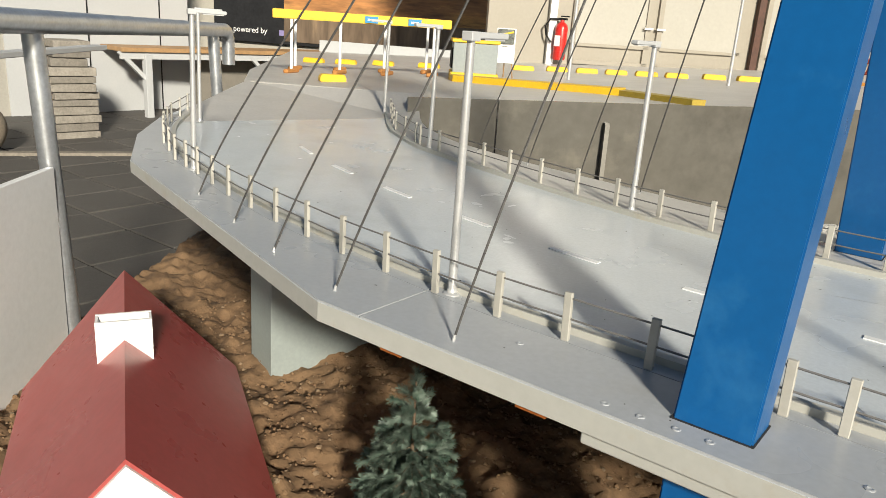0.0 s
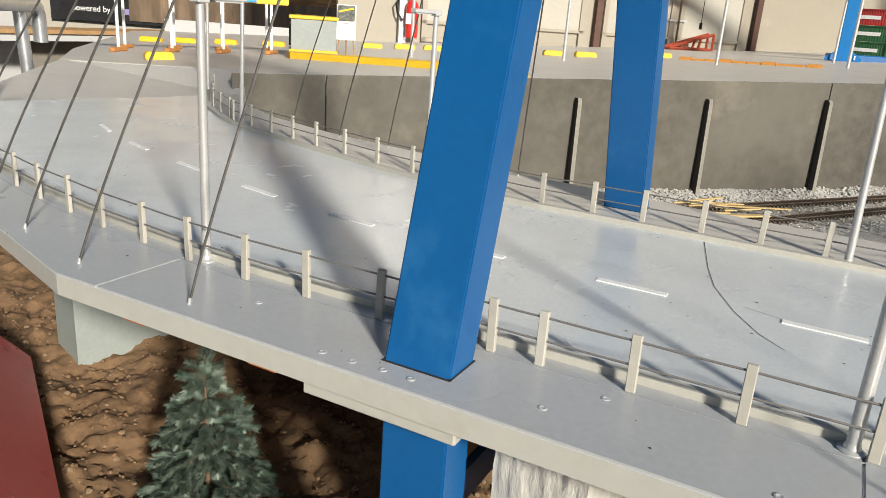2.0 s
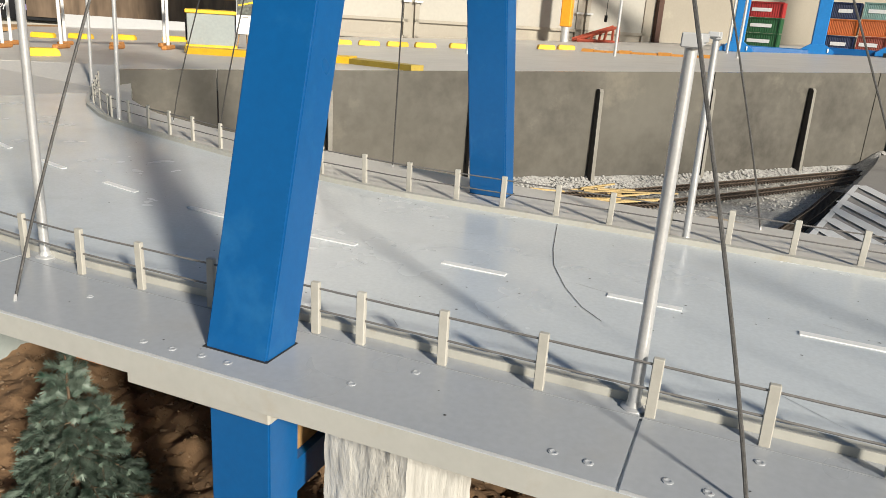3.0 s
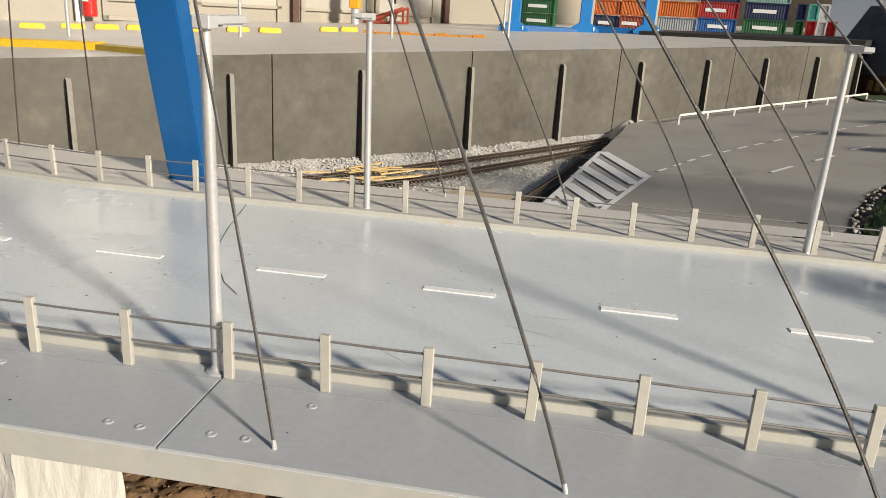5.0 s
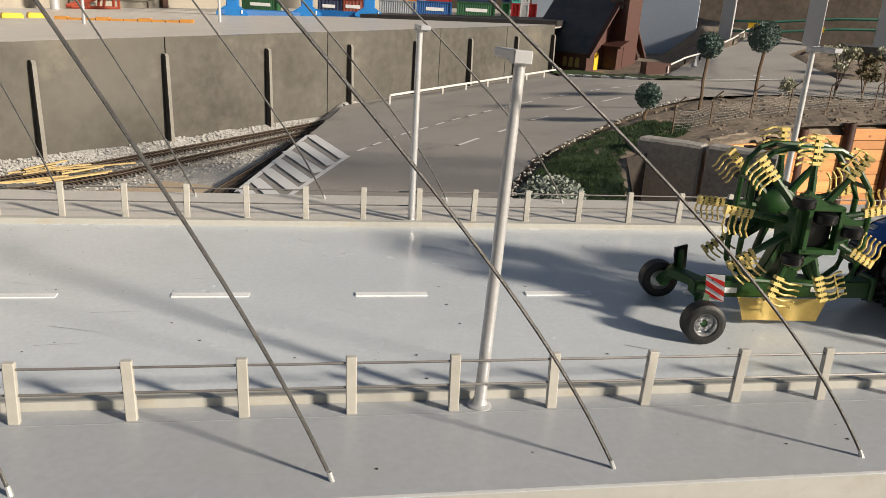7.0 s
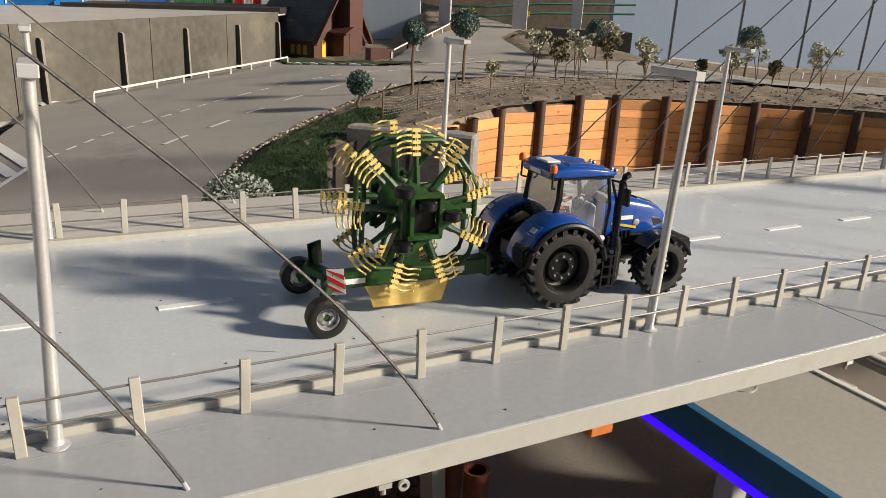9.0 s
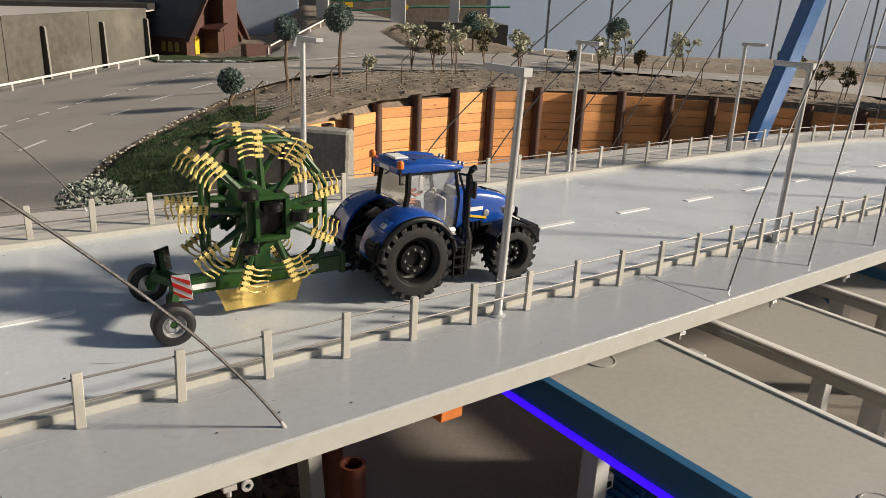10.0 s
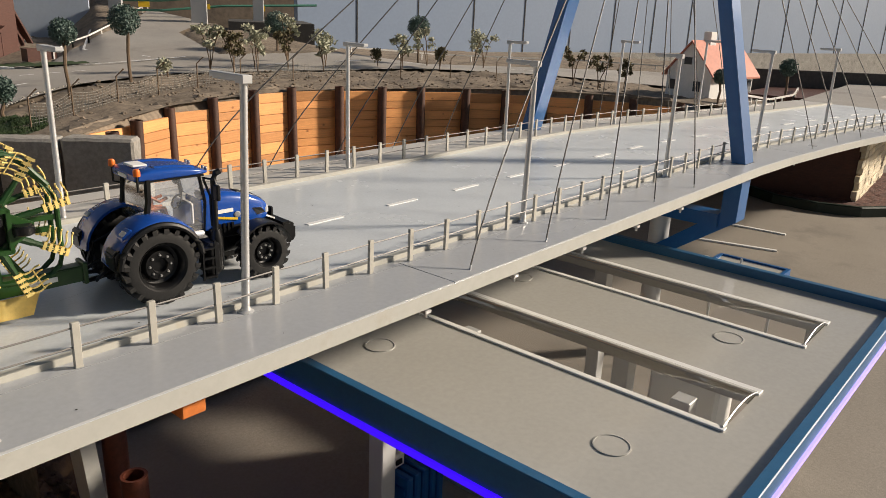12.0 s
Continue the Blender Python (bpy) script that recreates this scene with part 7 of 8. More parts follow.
for x, y in ((0.03, 7.56), (0.70, 7.86), (1.30, 7.82)):
    z = plat_z(x, y)
    bm = bmesh.new()
    box(bm, (x, y, z + 0.62), (0.11, 0.10, 1.24), bev=0.006)
    part("leg", bm, M_CBL, cc)
    bm = bmesh.new()
    side(bm, [(x - 0.14, z), (x + 0.14, z), (x + 0.14, z + 0.03), (x + 0.06, z + 0.085), (x - 0.06, z + 0.085), (x - 0.14, z + 0.03)], y - 0.085, y + 0.02)
    part("bogie", bm, M_CBL, cc)
    bm = bmesh.new()
    box(bm, (x + 0.09, y - 0.09, z + 0.035), (0.012, 0.004, 0.035))
    part("mark", bm, M_LINE, cc)
bm = bmesh.new()
box(bm, (0.7, 7.8, 2.55), (1.6, 0.12, 0.12))
part("girder", bm, M_CBL, cc)

# stacked containers
CM = {k: mat("container_" + k, c, 0.5, 0.10, 8, 0.08, 40) for k, c in (("green", (0.02, 0.10, 0.035)), ("red", (0.38, 0.025, 0.025)), ("blue", (0.02, 0.10, 0.30)), ("navy", (0.015, 0.025, 0.075)), ("orange", (0.55, 0.13, 0.02)),
                                                                       ("grey", (0.30, 0.32, 0.34)), ("brown", (0.26, 0.05, 0.03)), ("teal", (0.10, 0.42, 0.38)), ("white", (0.65, 0.65, 0.65)), ("sea", (0.20, 0.33, 0.30)))}


def container(x, y, lvl, colour, length=0.40, bars=True, ang=-16):
    z = plat_z(x, y) + 0.155 * lvl + 0.004
    e = thing("shipping_container", "%s ribbed model shipping container in a stack" % colour, "container", (x, y, z), group="stacked containers")
    e.rotation_euler = (0, 0, radians(ang))
    bm = bmesh.new()
    n = 16
    pts = []
    for i in range(n * 2):
        xx = -length / 2 + 0.012 + (length - 0.024) * i / (n * 2 - 1)
        pts.append((xx, -0.075 + (0.004 if (i // 1) % 2 else 0.0)))
    prism(bm, pts + [(length / 2 - 0.012, 0.075), (-length / 2 + 0.012, 0.075)], 0.006, 0.148)
    part("body", bm, CM[colour], e)
    for zz in (0.005, 0.146):
        bm = bmesh.new()
        box(bm, (0, -0.076, zz + 0.0015), (length, 0.010, 0.012))
        part("edge_beam", bm, CM[colour], e)
    for xx in (-length / 2 + 0.006, length / 2 - 0.006):
        bm = bmesh.new()
        box(bm, (xx, -0.074, 0.0765), (0.014, 0.014, 0.15))
        part("corner_post", bm, CM[colour], e)
    if bars:
        bm = bmesh.new()
        box(bm, (rng.uniform(-0.03, 0.03), -0.0765, 0.075), (length * rng.uniform(0.45, 0.62), 0.004, 0.034))
        part("bar", bm, M_LINE, e, "plain pale bar")


cols = [(0.20, 8.90, ("green", "green", "red")), (0.95, 8.68, ("navy", "orange", "navy")), (1.22, 8.60, ("brown", "orange", "sea")), (1.66, 8.46, ("grey", "orange", "grey")),
        (2.02, 8.36, ("blue", "red", "navy")), (2.46, 8.23, ("green", "navy", "sea"))]
for x, y, cs in cols:
    for l, c in enumerate(cs):
        container(x, y, l, c, 0.40 if x > 1.5 or x < 0.5 else 0.26, c not in ("orange", "grey"))
for i, (c, dx) in enumerate((("green", 0), ("red", 0.10), ("white", 0.19), ("red", 0.27))):
    container(2.76 + dx, 8.15 - dx * 0.28, 0, c, 0.088, False)
for i, (c, dx) in enumerate((("navy", 0), ("teal", 0.10), ("white", 0.19))):
    container(2.76 + dx, 8.15 - dx * 0.28, 1, c, 0.088, False)
bm = bmesh.new()
slab_on(bm, [(1.2, 7.55), (2.86, 6.64), (2.95, 6.78), (3.3, 7.6), (1.5, 8.1)], 0.035)
tagged(obj("dark_plinth", bm, M_RIB), "dark flat plinth before the containers", "plinth")

# ---- pale panels and overpass beyond the landscape ----
upright("wall_east", (6.55, 6.70), (24.0, 1.54), 0.3, 4.5, 0.1, M_GREYP, "smooth pale blue-grey hall panel wall")
ed = (Vector((15.0, 4.2)) - Vector((6.55, 6.70))).normalized()
for k in range(20):
    p = Vector((6.55, 6.70)) + ed * (0.72 + 0.82 * k)
    upright("trim", tuple(p + Vector((ed.y, -ed.x)) * 0.006), tuple(p + ed * 0.013 + Vector((ed.y, -ed.x)) * 0.006), 0.5, 4.5, 0.01, M_RIB, "dark panel joint", "trim")
upright("kickboard", (6.60, 6.62), (24.0, 1.46), 0.3, 1.0, 0.03, M_BLOCK, "dark low board along the panel wall", "trim")
upright("kickboard", (7.20, 2.30), (8.6, 0.45), 0.80, 1.155, 0.05, mat("low_wall", (0.085, 0.075, 0.068), 0.8, 0.2, 3, 0.3, 40), "dark low board wall beyond the road bend", "trim")
upright("wall_corner", (3.2, 8.75), (4.78, 7.85), 0.5, 4.5, 0.1, mat("pale_corner_panel", (0.46, 0.53, 0.63), 0.5, 0.04, 0.8, 0.03, 30), "pale blue-grey hall panel behind the barn")
upright("wall_far", (-2.0, 16.0), (16.0, 12.0), 0.0, 5.0, 0.2, mat("earth_back", (0.085, 0.066, 0.050), 0.9, 0.3, 1.5, 0.3, 10), "brown earthy background far behind")
ov = thing("overpass", "grey model overpass on square white columns", "overpass")
for (x, y, z0, z1, w) in ((5.15, 6.40, 1.0, 2.6, 0.20), (5.60, 6.10, 1.0, 2.6, 0.14), (4.62, 6.95, 1.0, 2.6, 0.16), (5.9, 6.5, 1.0, 2.6, 0.12)):
    bm = bmesh.new()
    box(bm, (x, y, (z0 + z1) / 2), (w * 0.72, w * 0.55, z1 - z0), rz=-35, bev=0.004)
    part("column", bm, M_WHITE, ov, "pale square column")
bm = bmesh.new()
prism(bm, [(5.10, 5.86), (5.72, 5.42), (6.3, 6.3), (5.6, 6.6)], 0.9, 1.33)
# shade on this wall is put into its dark base colour
part("side_wall", bm, mat("overpass_shade", (0.07, 0.068, 0.065), 0.8, 0.15, 5, 0.2, 40), ov, "side wall coloured dark to read as shaded")
for z in (1.43, 1.52):
    bm = bmesh.new()
    tube(bm, [(4.75, 7.1, z - 0.05), (5.0, 6.8, z - 0.04), (5.5, 6.55, z + 0.02), (6.4, 6.2, z + 0.06)], 0.012, 5)
    part("rail", bm, mat("green_rail", (0.05, 0.18, 0.13), 0.5), ov, "green painted rail")
for x, y in ((4.9, 6.95), (5.35, 6.62), (5.85, 6.42)):
    bm = bmesh.new()
    box(bm, (x, y, 1.44), (0.10, 0.02, 0.05), rz=-30)
    part("marker", bm, M_YEL, ov, "yellow marker plate")
bm = bmesh.new()
prism(bm, [(4.72, 5.55), (5.25, 5.75), (5.05, 6.2), (4.6, 6.0)], 1.05, 1.20)
tagged(obj("sand_heap", bm, M_SOIL, bevel=0.05), "low sandy mound beside the ramp road", "mound")

# ---- model tractor ----
def loft(bm, secs, n=20, power=3.2):
    """Rounded boxes in a row along x: secs are (x, y half width, z low, z high, centre y)."""
    rings = []
    for x, hw, z0, z1, cy in secs:
        ring = []
        for k in range(n):
            a = 2 * math.pi * (k + 0.5) / n
            c, s = math.cos(a), math.sin(a)
            ring.append(bm.verts.new((x, cy + hw * math.copysign(abs(c) ** (2 / power), c), (z0 + z1) / 2 + (z1 - z0) / 2 * math.copysign(abs(s) ** (2 / power), s))))
        rings.append(ring)
    for a, b in zip(rings, rings[1:]):
        for k in range(n):
            bm.faces.new((a[k], a[(k + 1) % n], b[(k + 1) % n], b[k]))
    bm.faces.new(rings[0][::-1])
    bm.faces.new(rings[-1])


def wheel(parent, x, y, r, w, s, lugs, rim_r, rim_mat, bolts=8):
    """A wheel on the side s (-1 or 1): dished rim with bolts, and a tyre with slanted lugs."""
    m = Matrix.Translation((x, y, r)) @ Matrix.Rotation(radians(90 if s < 0 else -90), 4, "X")
    bm = bmesh.new()
    h, body = w / 2, (0.905 if lugs else 0.985)
    lathe(bm, [(rim_r * 0.30, h * 0.15), (rim_r * 0.34, h * 0.42), (rim_r * 0.62, h * 0.40), (rim_r * 0.72, h * 0.05), (rim_r * 0.86, h * 0.15), (rim_r * 0.93, h * 0.75), (rim_r, h * 0.86), (rim_r, -h * 0.86), (rim_r * 0.8, -h * 0.3)], m, 40)
    wh_ = part("wheel", bm, rim_mat, parent, "black dished wheel" if rim_mat is M_BLK else "grey metal wheel", smooth=True)
    bm = bmesh.new()
    lathe(bm, [(rim_r * 1.0, h * 0.80), (rim_r * 1.08, h * 0.98), (r * 0.78, h * 1.0), (r * 0.86, h * 0.95), (r * body, h * 0.75), (r * (body + 0.01), 0), (r * body, -h * 0.75), (r * 0.86, -h * 0.95), (r * 0.78, -h), (rim_r * 1.0, -h * 0.80)], m, 56, caps=False)
    ty = obj("tyre", bm, M_TYRE, smooth=True)
    ty.parent = wh_
    tagged(ty, "black lugged rubber tyre" if lugs else "black rubber tyre")
    for sd in (-1, 1) if lugs else ():
        bm = bmesh.new()
        u, v = [], []
        for t in range(5):
            f = t / 4
            ang = 0.26 * f * (28 / lugs) * 0.9
            z = sd * h * (0.02 + 0.98 * f)
            ro = r * (1.0 if f < 0.8 else 0.975)
            ri = r * (0.89 if f < 0.8 else 0.84)
            hw = math.pi / lugs * 0.42
            for lst, rad, da in ((u, ro, hw * 0.8), (v, ri, hw)):
                lst.append([bm.verts.new((rad * math.cos(ang + q * da), rad * math.sin(ang + q * da), z)) for q in (-1, 1)])
        for t in range(4):
            bm.faces.new((u[t][0], u[t][1], u[t + 1][1], u[t + 1][0]))
            bm.faces.new((u[t][0], u[t + 1][0], v[t + 1][0], v[t][0]))
            bm.faces.new((u[t][1], v[t][1], v[t + 1][1], u[t + 1][1]))
        for t in (0, 4):
            bm.faces.new((u[t][0], v[t][0], v[t][1], u[t][1]))
        lug = obj("lug", bm, M_TYRE)
        lug.parent = wh_
        lug.matrix_basis = m @ Matrix.Rotation(math.pi / lugs if sd > 0 else 0, 4, "Z")
        for i in range(1, lugs):
            share("lug", lug.data, wh_, m @ Matrix.Rotation(2 * math.pi * (i + (0.5 if sd > 0 else 0)) / lugs, 4, "Z"))
    for k in range(bolts):
        a = 2 * math.pi * k / bolts
        bm = bmesh.new()
        c = Vector((rim_r * 0.46 * math.cos(a), rim_r * 0.46 * math.sin(a), h * 0.40))
        rod(bm, m @ c, m @ (c + Vector((0, 0, 0.0035))), 0.0022, 0.0015, 8)
        b = obj("bolt", bm, M_SIL, smooth=True)
        b.parent = wh_
    return wh_


TRACTOR_AT, TRACTOR_TURN = (1.658, 0.975), -4.5
M_PLATE_RED = mat("plate_red", (0.70, 0.03, 0.02), 0.4, 0.05, 30, 0, 60)
TR = thing("tractor", "blue model tractor with black wheels and a clear cab", "tractor", (*TRACTOR_AT, ZD + 0.0005))
TR.rotation_euler = (0, 0, radians(TRACTOR_TURN))
for s in (-1, 1):
    wheel(TR, 0.0, s * 0.066, 0.0615, 0.044, s, 20, 0.036, M_BLK)
    wheel(TR, 0.186, s * 0.063, 0.0450, 0.036, s, 18, 0.025, M_BLK)
# chassis and engine block
bm = bmesh.new()
loft(bm, [(-0.035, 0.030, 0.045, 0.085, 0), (0.0, 0.034, 0.040, 0.100, 0), (0.06, 0.034, 0.035, 0.095, 0), (0.11, 0.028, 0.035, 0.085, 0), (0.20, 0.024, 0.040, 0.085, 0), (0.225, 0.022, 0.045, 0.080, 0)])
for x, zz in ((0.0, 0.0615), (0.186, 0.045)):
    rod(bm, (x, -0.06, zz), (x, 0.06, zz), 0.012, seg=14)
part("chassis", bm, M_BLK, TR, "black chassis and axles", smooth=True)
# bonnet
bm = bmesh.new()
loft(bm, [(0.097, 0.0290, 0.080, 0.1475, 0), (0.110, 0.0300, 0.080, 0.1485, 0), (0.150, 0.0290, 0.081, 0.1450, 0), (0.185, 0.0275, 0.083, 0.1370, 0), (0.208, 0.0255, 0.084, 0.1275, 0), (0.220, 0.0225, 0.086, 0.1190, 0), (0.2255, 0.017, 0.090, 0.112, 0)], 28, 4.2)
part("bonnet", bm, M_TBLUE, TR, "glossy blue bonnet", smooth=True)
bm = bmesh.new()
loft(bm, [(0.170, 0.0120, 0.137, 0.1422, 0), (0.20, 0.0125, 0.125, 0.1335, 0), (0.218, 0.0120, 0.112, 0.1225, 0), (0.2265, 0.0105, 0.095, 0.1135, 0), (0.2275, 0.010, 0.086, 0.10, 0)], 20, 4)
part("grille", bm, M_BLK, TR, "black bonnet grille", smooth=True)
for s in (-1, 1):
    bm = bmesh.new()
    vs = [(0.190, 0.0279, 0.112), (0.2085, 0.0262, 0.110), (0.2170, 0.0243, 0.100), (0.200, 0.0272, 0.098)]
    a = [bm.verts.new((x, s * y, z)) for x, y, z in vs]
    b = [bm.verts.new((x, s * (y - 0.004), z)) for x, y, z in vs]
    bm.faces.new(a)
    bm.faces.new(b[::-1])
    for k in range(4):
        bm.faces.new((a[k], a[(k + 1) % 4], b[(k + 1) % 4], b[k]))
    part("side_vent", bm, M_BLK, TR)
    bm = bmesh.new()
    box(bm, (0.2205, s * 0.0185, 0.1035), (0.010, 0.009, 0.015), bev=0.003)
    part("headlight", bm, mat("lamp_clear", (0.75, 0.77, 0.80), 0.1, 0.05, 30, 0, 60, metal=0.3), TR, "clear headlight")
    # name stripes, as bars
    bm = bmesh.new()
    prism(bm, [(0.118, s * 0.0301), (0.152, s * 0.0297), (0.152, s * 0.0304), (0.118, s * 0.0308)], 0.112, 0.1185)
    part("bar", bm, M_LINE, TR, "white bar on the bonnet")
    bm = bmesh.new()
    a = [(0.112, 0.1055), (0.160, 0.0965), (0.160, 0.1000), (0.112, 0.1095)]
    v0 = [bm.verts.new((x, s * 0.0308, z)) for x, z in a]
    v1 = [bm.verts.new((x, s * 0.0285, z)) for x, z in a]
    bm.faces.new(v0)
    for k in range(4):
        bm.faces.new((v0[k], v0[(k + 1) % 4], v1[(k + 1) % 4], v1[k]))
    part("stripe", bm, M_YEL, TR, "yellow stripe on the bonnet")
    bm = bmesh.new()
    lathe(bm, [(0.0058, 0), (0.0058, 0.0012), (0.004, 0.0016)], Matrix.Translation((0.160, s * 0.0288, 0.106)) @ Matrix.Rotation(radians(90 if s < 0 else -90), 4, "X"), 16)
    part("badge", bm, M_SIL, TR, "round pale badge")
    # engine side
    bm = bmesh.new()
    box(bm, (0.150, s * 0.026, 0.078), (0.085, 0.008, 0.018), bev=0.002)
    for k in range(5):
        box(bm, (0.118 + 0.008 * k, s * 0.0295, 0.086), (0.004, 0.004, 0.016))
    part("engine_side", bm, M_BLK, TR)
    # rear mudguard
    bm = bmesh.new()
    n, rows = 16, []
    for k in range(n + 1):
        a = radians(8 + 165 * k / n)
        ro = 0.0665 + 0.004 * math.sin(math.pi * k / n)
        cx, cz = math.cos(a), math.sin(a)
        rows.append([bm.verts.new((cx * (ro + e), s * y, 0.0615 + cz * (ro + e))) for e, y in ((0.0, 0.030), (0.004, 0.030), (0.0060, 0.058), (0.0040, 0.077), (0.0005, 0.0835), (-0.003, 0.0845), (-0.003, 0.0830), (0.0, 0.0820))])
    for p, q in zip(rows, rows[1:]):
        for j in range(8):
            bm.faces.new((p[j], q[j], q[(j + 1) % 8], p[(j + 1) % 8]))
    bm.faces.new(rows[0][::-1])
    bm.faces.new(rows[-1])
    part("mudguard", bm, M_TBLUE, TR, "glossy blue rear mudguard", smooth=True)
    bm = bmesh.new()
    rim_pts = [(math.cos(radians(8 + 165 * k / 20)) * 0.0650, s * 0.0865, 0.0615 + math.sin(radians(8 + 165 * k / 20)) * 0.0660) for k in range(21)]
    tube(bm, rim_pts, 0.0048, 8)
    part("mudguard_lip", bm, M_BLK, TR, "black mudguard lip", smooth=True)
    bm = bmesh.new()
    box(bm, (0, 0, 0), (0.022, 0.024, 0.006), bev=0.0025, m=Matrix.Translation((-0.046, s * 0.066, 0.1170)) @ Matrix.Rotation(radians(-42), 4, "Y"))
    pod = part("lamp_pod", bm, M_TBLUE, TR, "raised blue lamp pod")
    bm = bmesh.new()
    box(bm, (0, 0, 0), (0.009, 0.014, 0.004), bev=0.0015, m=Matrix.Translation((-0.049, s * 0.068, 0.1185)) @ Matrix.Rotation(radians(-42), 4, "Y"))
    o = obj("lens", bm, M_SIL)
    o.parent = pod
    bm = bmesh.new()
    flat = [(-0.064, 0.062), (-0.071, 0.066), (-0.073, 0.092), (-0.064, 0.100), (-0.056, 0.094)]
    side(bm, flat, s * 0.050, s * 0.084)
    part("rear_cheek", bm, M_BLK, TR, "grey black lower mudguard", bevel=0.003)
    # front mudguard
    bm = bmesh.new()
    rows = []
    for k in range(11):
        a = radians(18 + 120 * k / 10)
        ro = 0.0500
        rows.append([bm.verts.new((0.186 + math.cos(a) * (ro + e), s * y, 0.045 + math.sin(a) * (ro + e))) for e, y in ((0, 0.045), (0.003, 0.045), (0.003, 0.080), (0, 0.080))])
    for p, q in zip(rows, rows[1:]):
        for j in range(4):
            bm.faces.new((p[j], q[j], q[(j + 1) % 4], p[(j + 1) % 4]))
    bm.faces.new(rows[0][::-1])
    bm.faces.new(rows[-1])
    part("front_mudguard", bm, M_BLK, TR, "black front mudguard", smooth=True)
    # steps and tank
    bm = bmesh.new()
    box(bm, (0.093, s * 0.052, 0.050), (0.022, 0.040, 0.055), bev=0.004)
    part("tank", bm, M_BLK, TR)
    bm = bmesh.new()
    for xx in (0.0695, 0.0905):
        box(bm, (xx, s * 0.077, 0.052), (0.0025, 0.004, 0.064))
    ladder = part("ladder", bm, M_BLK, TR, "black cab ladder")
    for zz in (0.024, 0.040, 0.056, 0.072):
        bm = bmesh.new()
        box(bm, (0.080, s * 0.070, zz), (0.019, 0.018, 0.003))
        st = obj("step", bm, M_BLK)
        st.parent = ladder
    # cab posts
    for pts, r in (([(0.092, s * 0.040, 0.090), (0.096, s * 0.042, 0.140), (0.088, s * 0.041, 0.187)], 0.0030), ([(-0.004, s * 0.044, 0.118), (0.002, s * 0.046, 0.155), (0.004, s * 0.043, 0.188)], 0.0052)):
        bm = bmesh.new()
        tube(bm, pts, r, 6)
        part("cab_post", bm, M_BLK, TR, smooth=True)
    bm = bmesh.new()
    tube(bm, [(0.012, s * 0.049, 0.130), (0.034, s * 0.050, 0.124), (0.052, s * 0.050, 0.108), (0.062, s * 0.049, 0.092), (0.088, s * 0.045, 0.090)], 0.0046, 8)
    part("door_rim", bm, mat("clear_plastic", (0.74, 0.76, 0.78), 0.15, 0.05, 30, 0, 60), TR, "pale clear plastic door rim", smooth=True)
    # panes
    bm = bmesh.new()
    pts = [(0.000, 0.047, 0.128), (0.032, 0.049, 0.124), (0.060, 0.049, 0.094), (0.090, 0.043, 0.092), (0.096, 0.043, 0.140), (0.087, 0.042, 0.186), (0.006, 0.044, 0.187)]
    bm.faces.new([bm.verts.new((x, s * y, z)) for x, y, z in pts])
    pane = part("side_pane", bm, M_CAB, TR, "clear cab window")
    pane.visible_shadow = False
    bm = bmesh.new()
    arm = [(0.094, s * 0.042, 0.180), (0.102, s * 0.066, 0.180), (0.102, s * 0.070, 0.172)]
    tube(bm, arm, 0.0018, 5)
    box(bm, (0.102, s * 0.072, 0.160), (0.007, 0.014, 0.026), bev=0.002)
    part("mirror", bm, M_BLK, TR, "black wing mirror")
    bm = bmesh.new()
    tube(bm, [(-0.004, s * 0.040, 0.170), (-0.012, s * 0.046, 0.172), (-0.012, s * 0.046, 0.196)], 0.0018, 5)
    part("beacon_stem", bm, M_BLK, TR)
    bm = bmesh.new()
    lathe(bm, [(0.0052, 0), (0.0055, 0.007), (0.0042, 0.0105), (0.001, 0.0115)], Matrix.Translation((-0.012, s * 0.046, 0.196)), 14)
    part("beacon", bm, M_ORANGE, TR, "orange beacon lamp", smooth=True)
    bm = bmesh.new()
    for xx in (0.0965, 0.1005):
        rod(bm, (0.1035, s * (0.024 + (xx - 0.0965) * 2.6), 0.193), (0.106, s * (0.024 + (xx - 0.0965) * 2.6), 0.193), 0.0034, seg=10)
    part("work_light", bm, M_SIL, TR, "small clear work lights")
for nm, pts in (("windscreen", [(0.097, -0.040, 0.140), (0.097, 0.040, 0.140), (0.088, 0.040, 0.186), (0.088, -0.040, 0.186)]), ("rear_pane", [(-0.003, -0.042, 0.122), (-0.003, 0.042, 0.122), (0.004, 0.041, 0.186), (0.004, -0.041, 0.186)])):
    bm = bmesh.new()
    bm.faces.new([bm.verts.new(p) for p in pts])
    pane = part(nm, bm, M_CAB, TR, "clear cab window")
    pane.visible_shadow = False
bm = bmesh.new()
tube(bm, [(-0.004, -0.043, 0.119), (-0.006, 0, 0.116), (-0.004, 0.043, 0.119)], 0.0030, 6)
tube(bm, [(0.004, -0.042, 0.184), (0.004, 0.042, 0.184)], 0.0026, 6)
part("rear_window_frame", bm, M_BLK, TR, smooth=True)
bm = bmesh.new()
box(bm, (-0.0145, 0, 0.1905), (0.002, 0.030, 0.006))
part("bar", bm, M_LINE, TR, "white bar at the roof's rear edge")
# roof
bm = bmesh.new()
loft(bm, [(-0.014, 0.040, 0.1860, 0.1960, 0), (-0.009, 0.046, 0.1840, 0.2005, 0), (0.010, 0.048, 0.1840, 0.2035, 0), (0.045, 0.0485, 0.1845, 0.2030, 0), (0.075, 0.048, 0.1850, 0.1990, 0), (0.097, 0.045, 0.1855, 0.1935, 0), (0.104, 0.040, 0.1865, 0.1905, 0)], 28, 5.0)
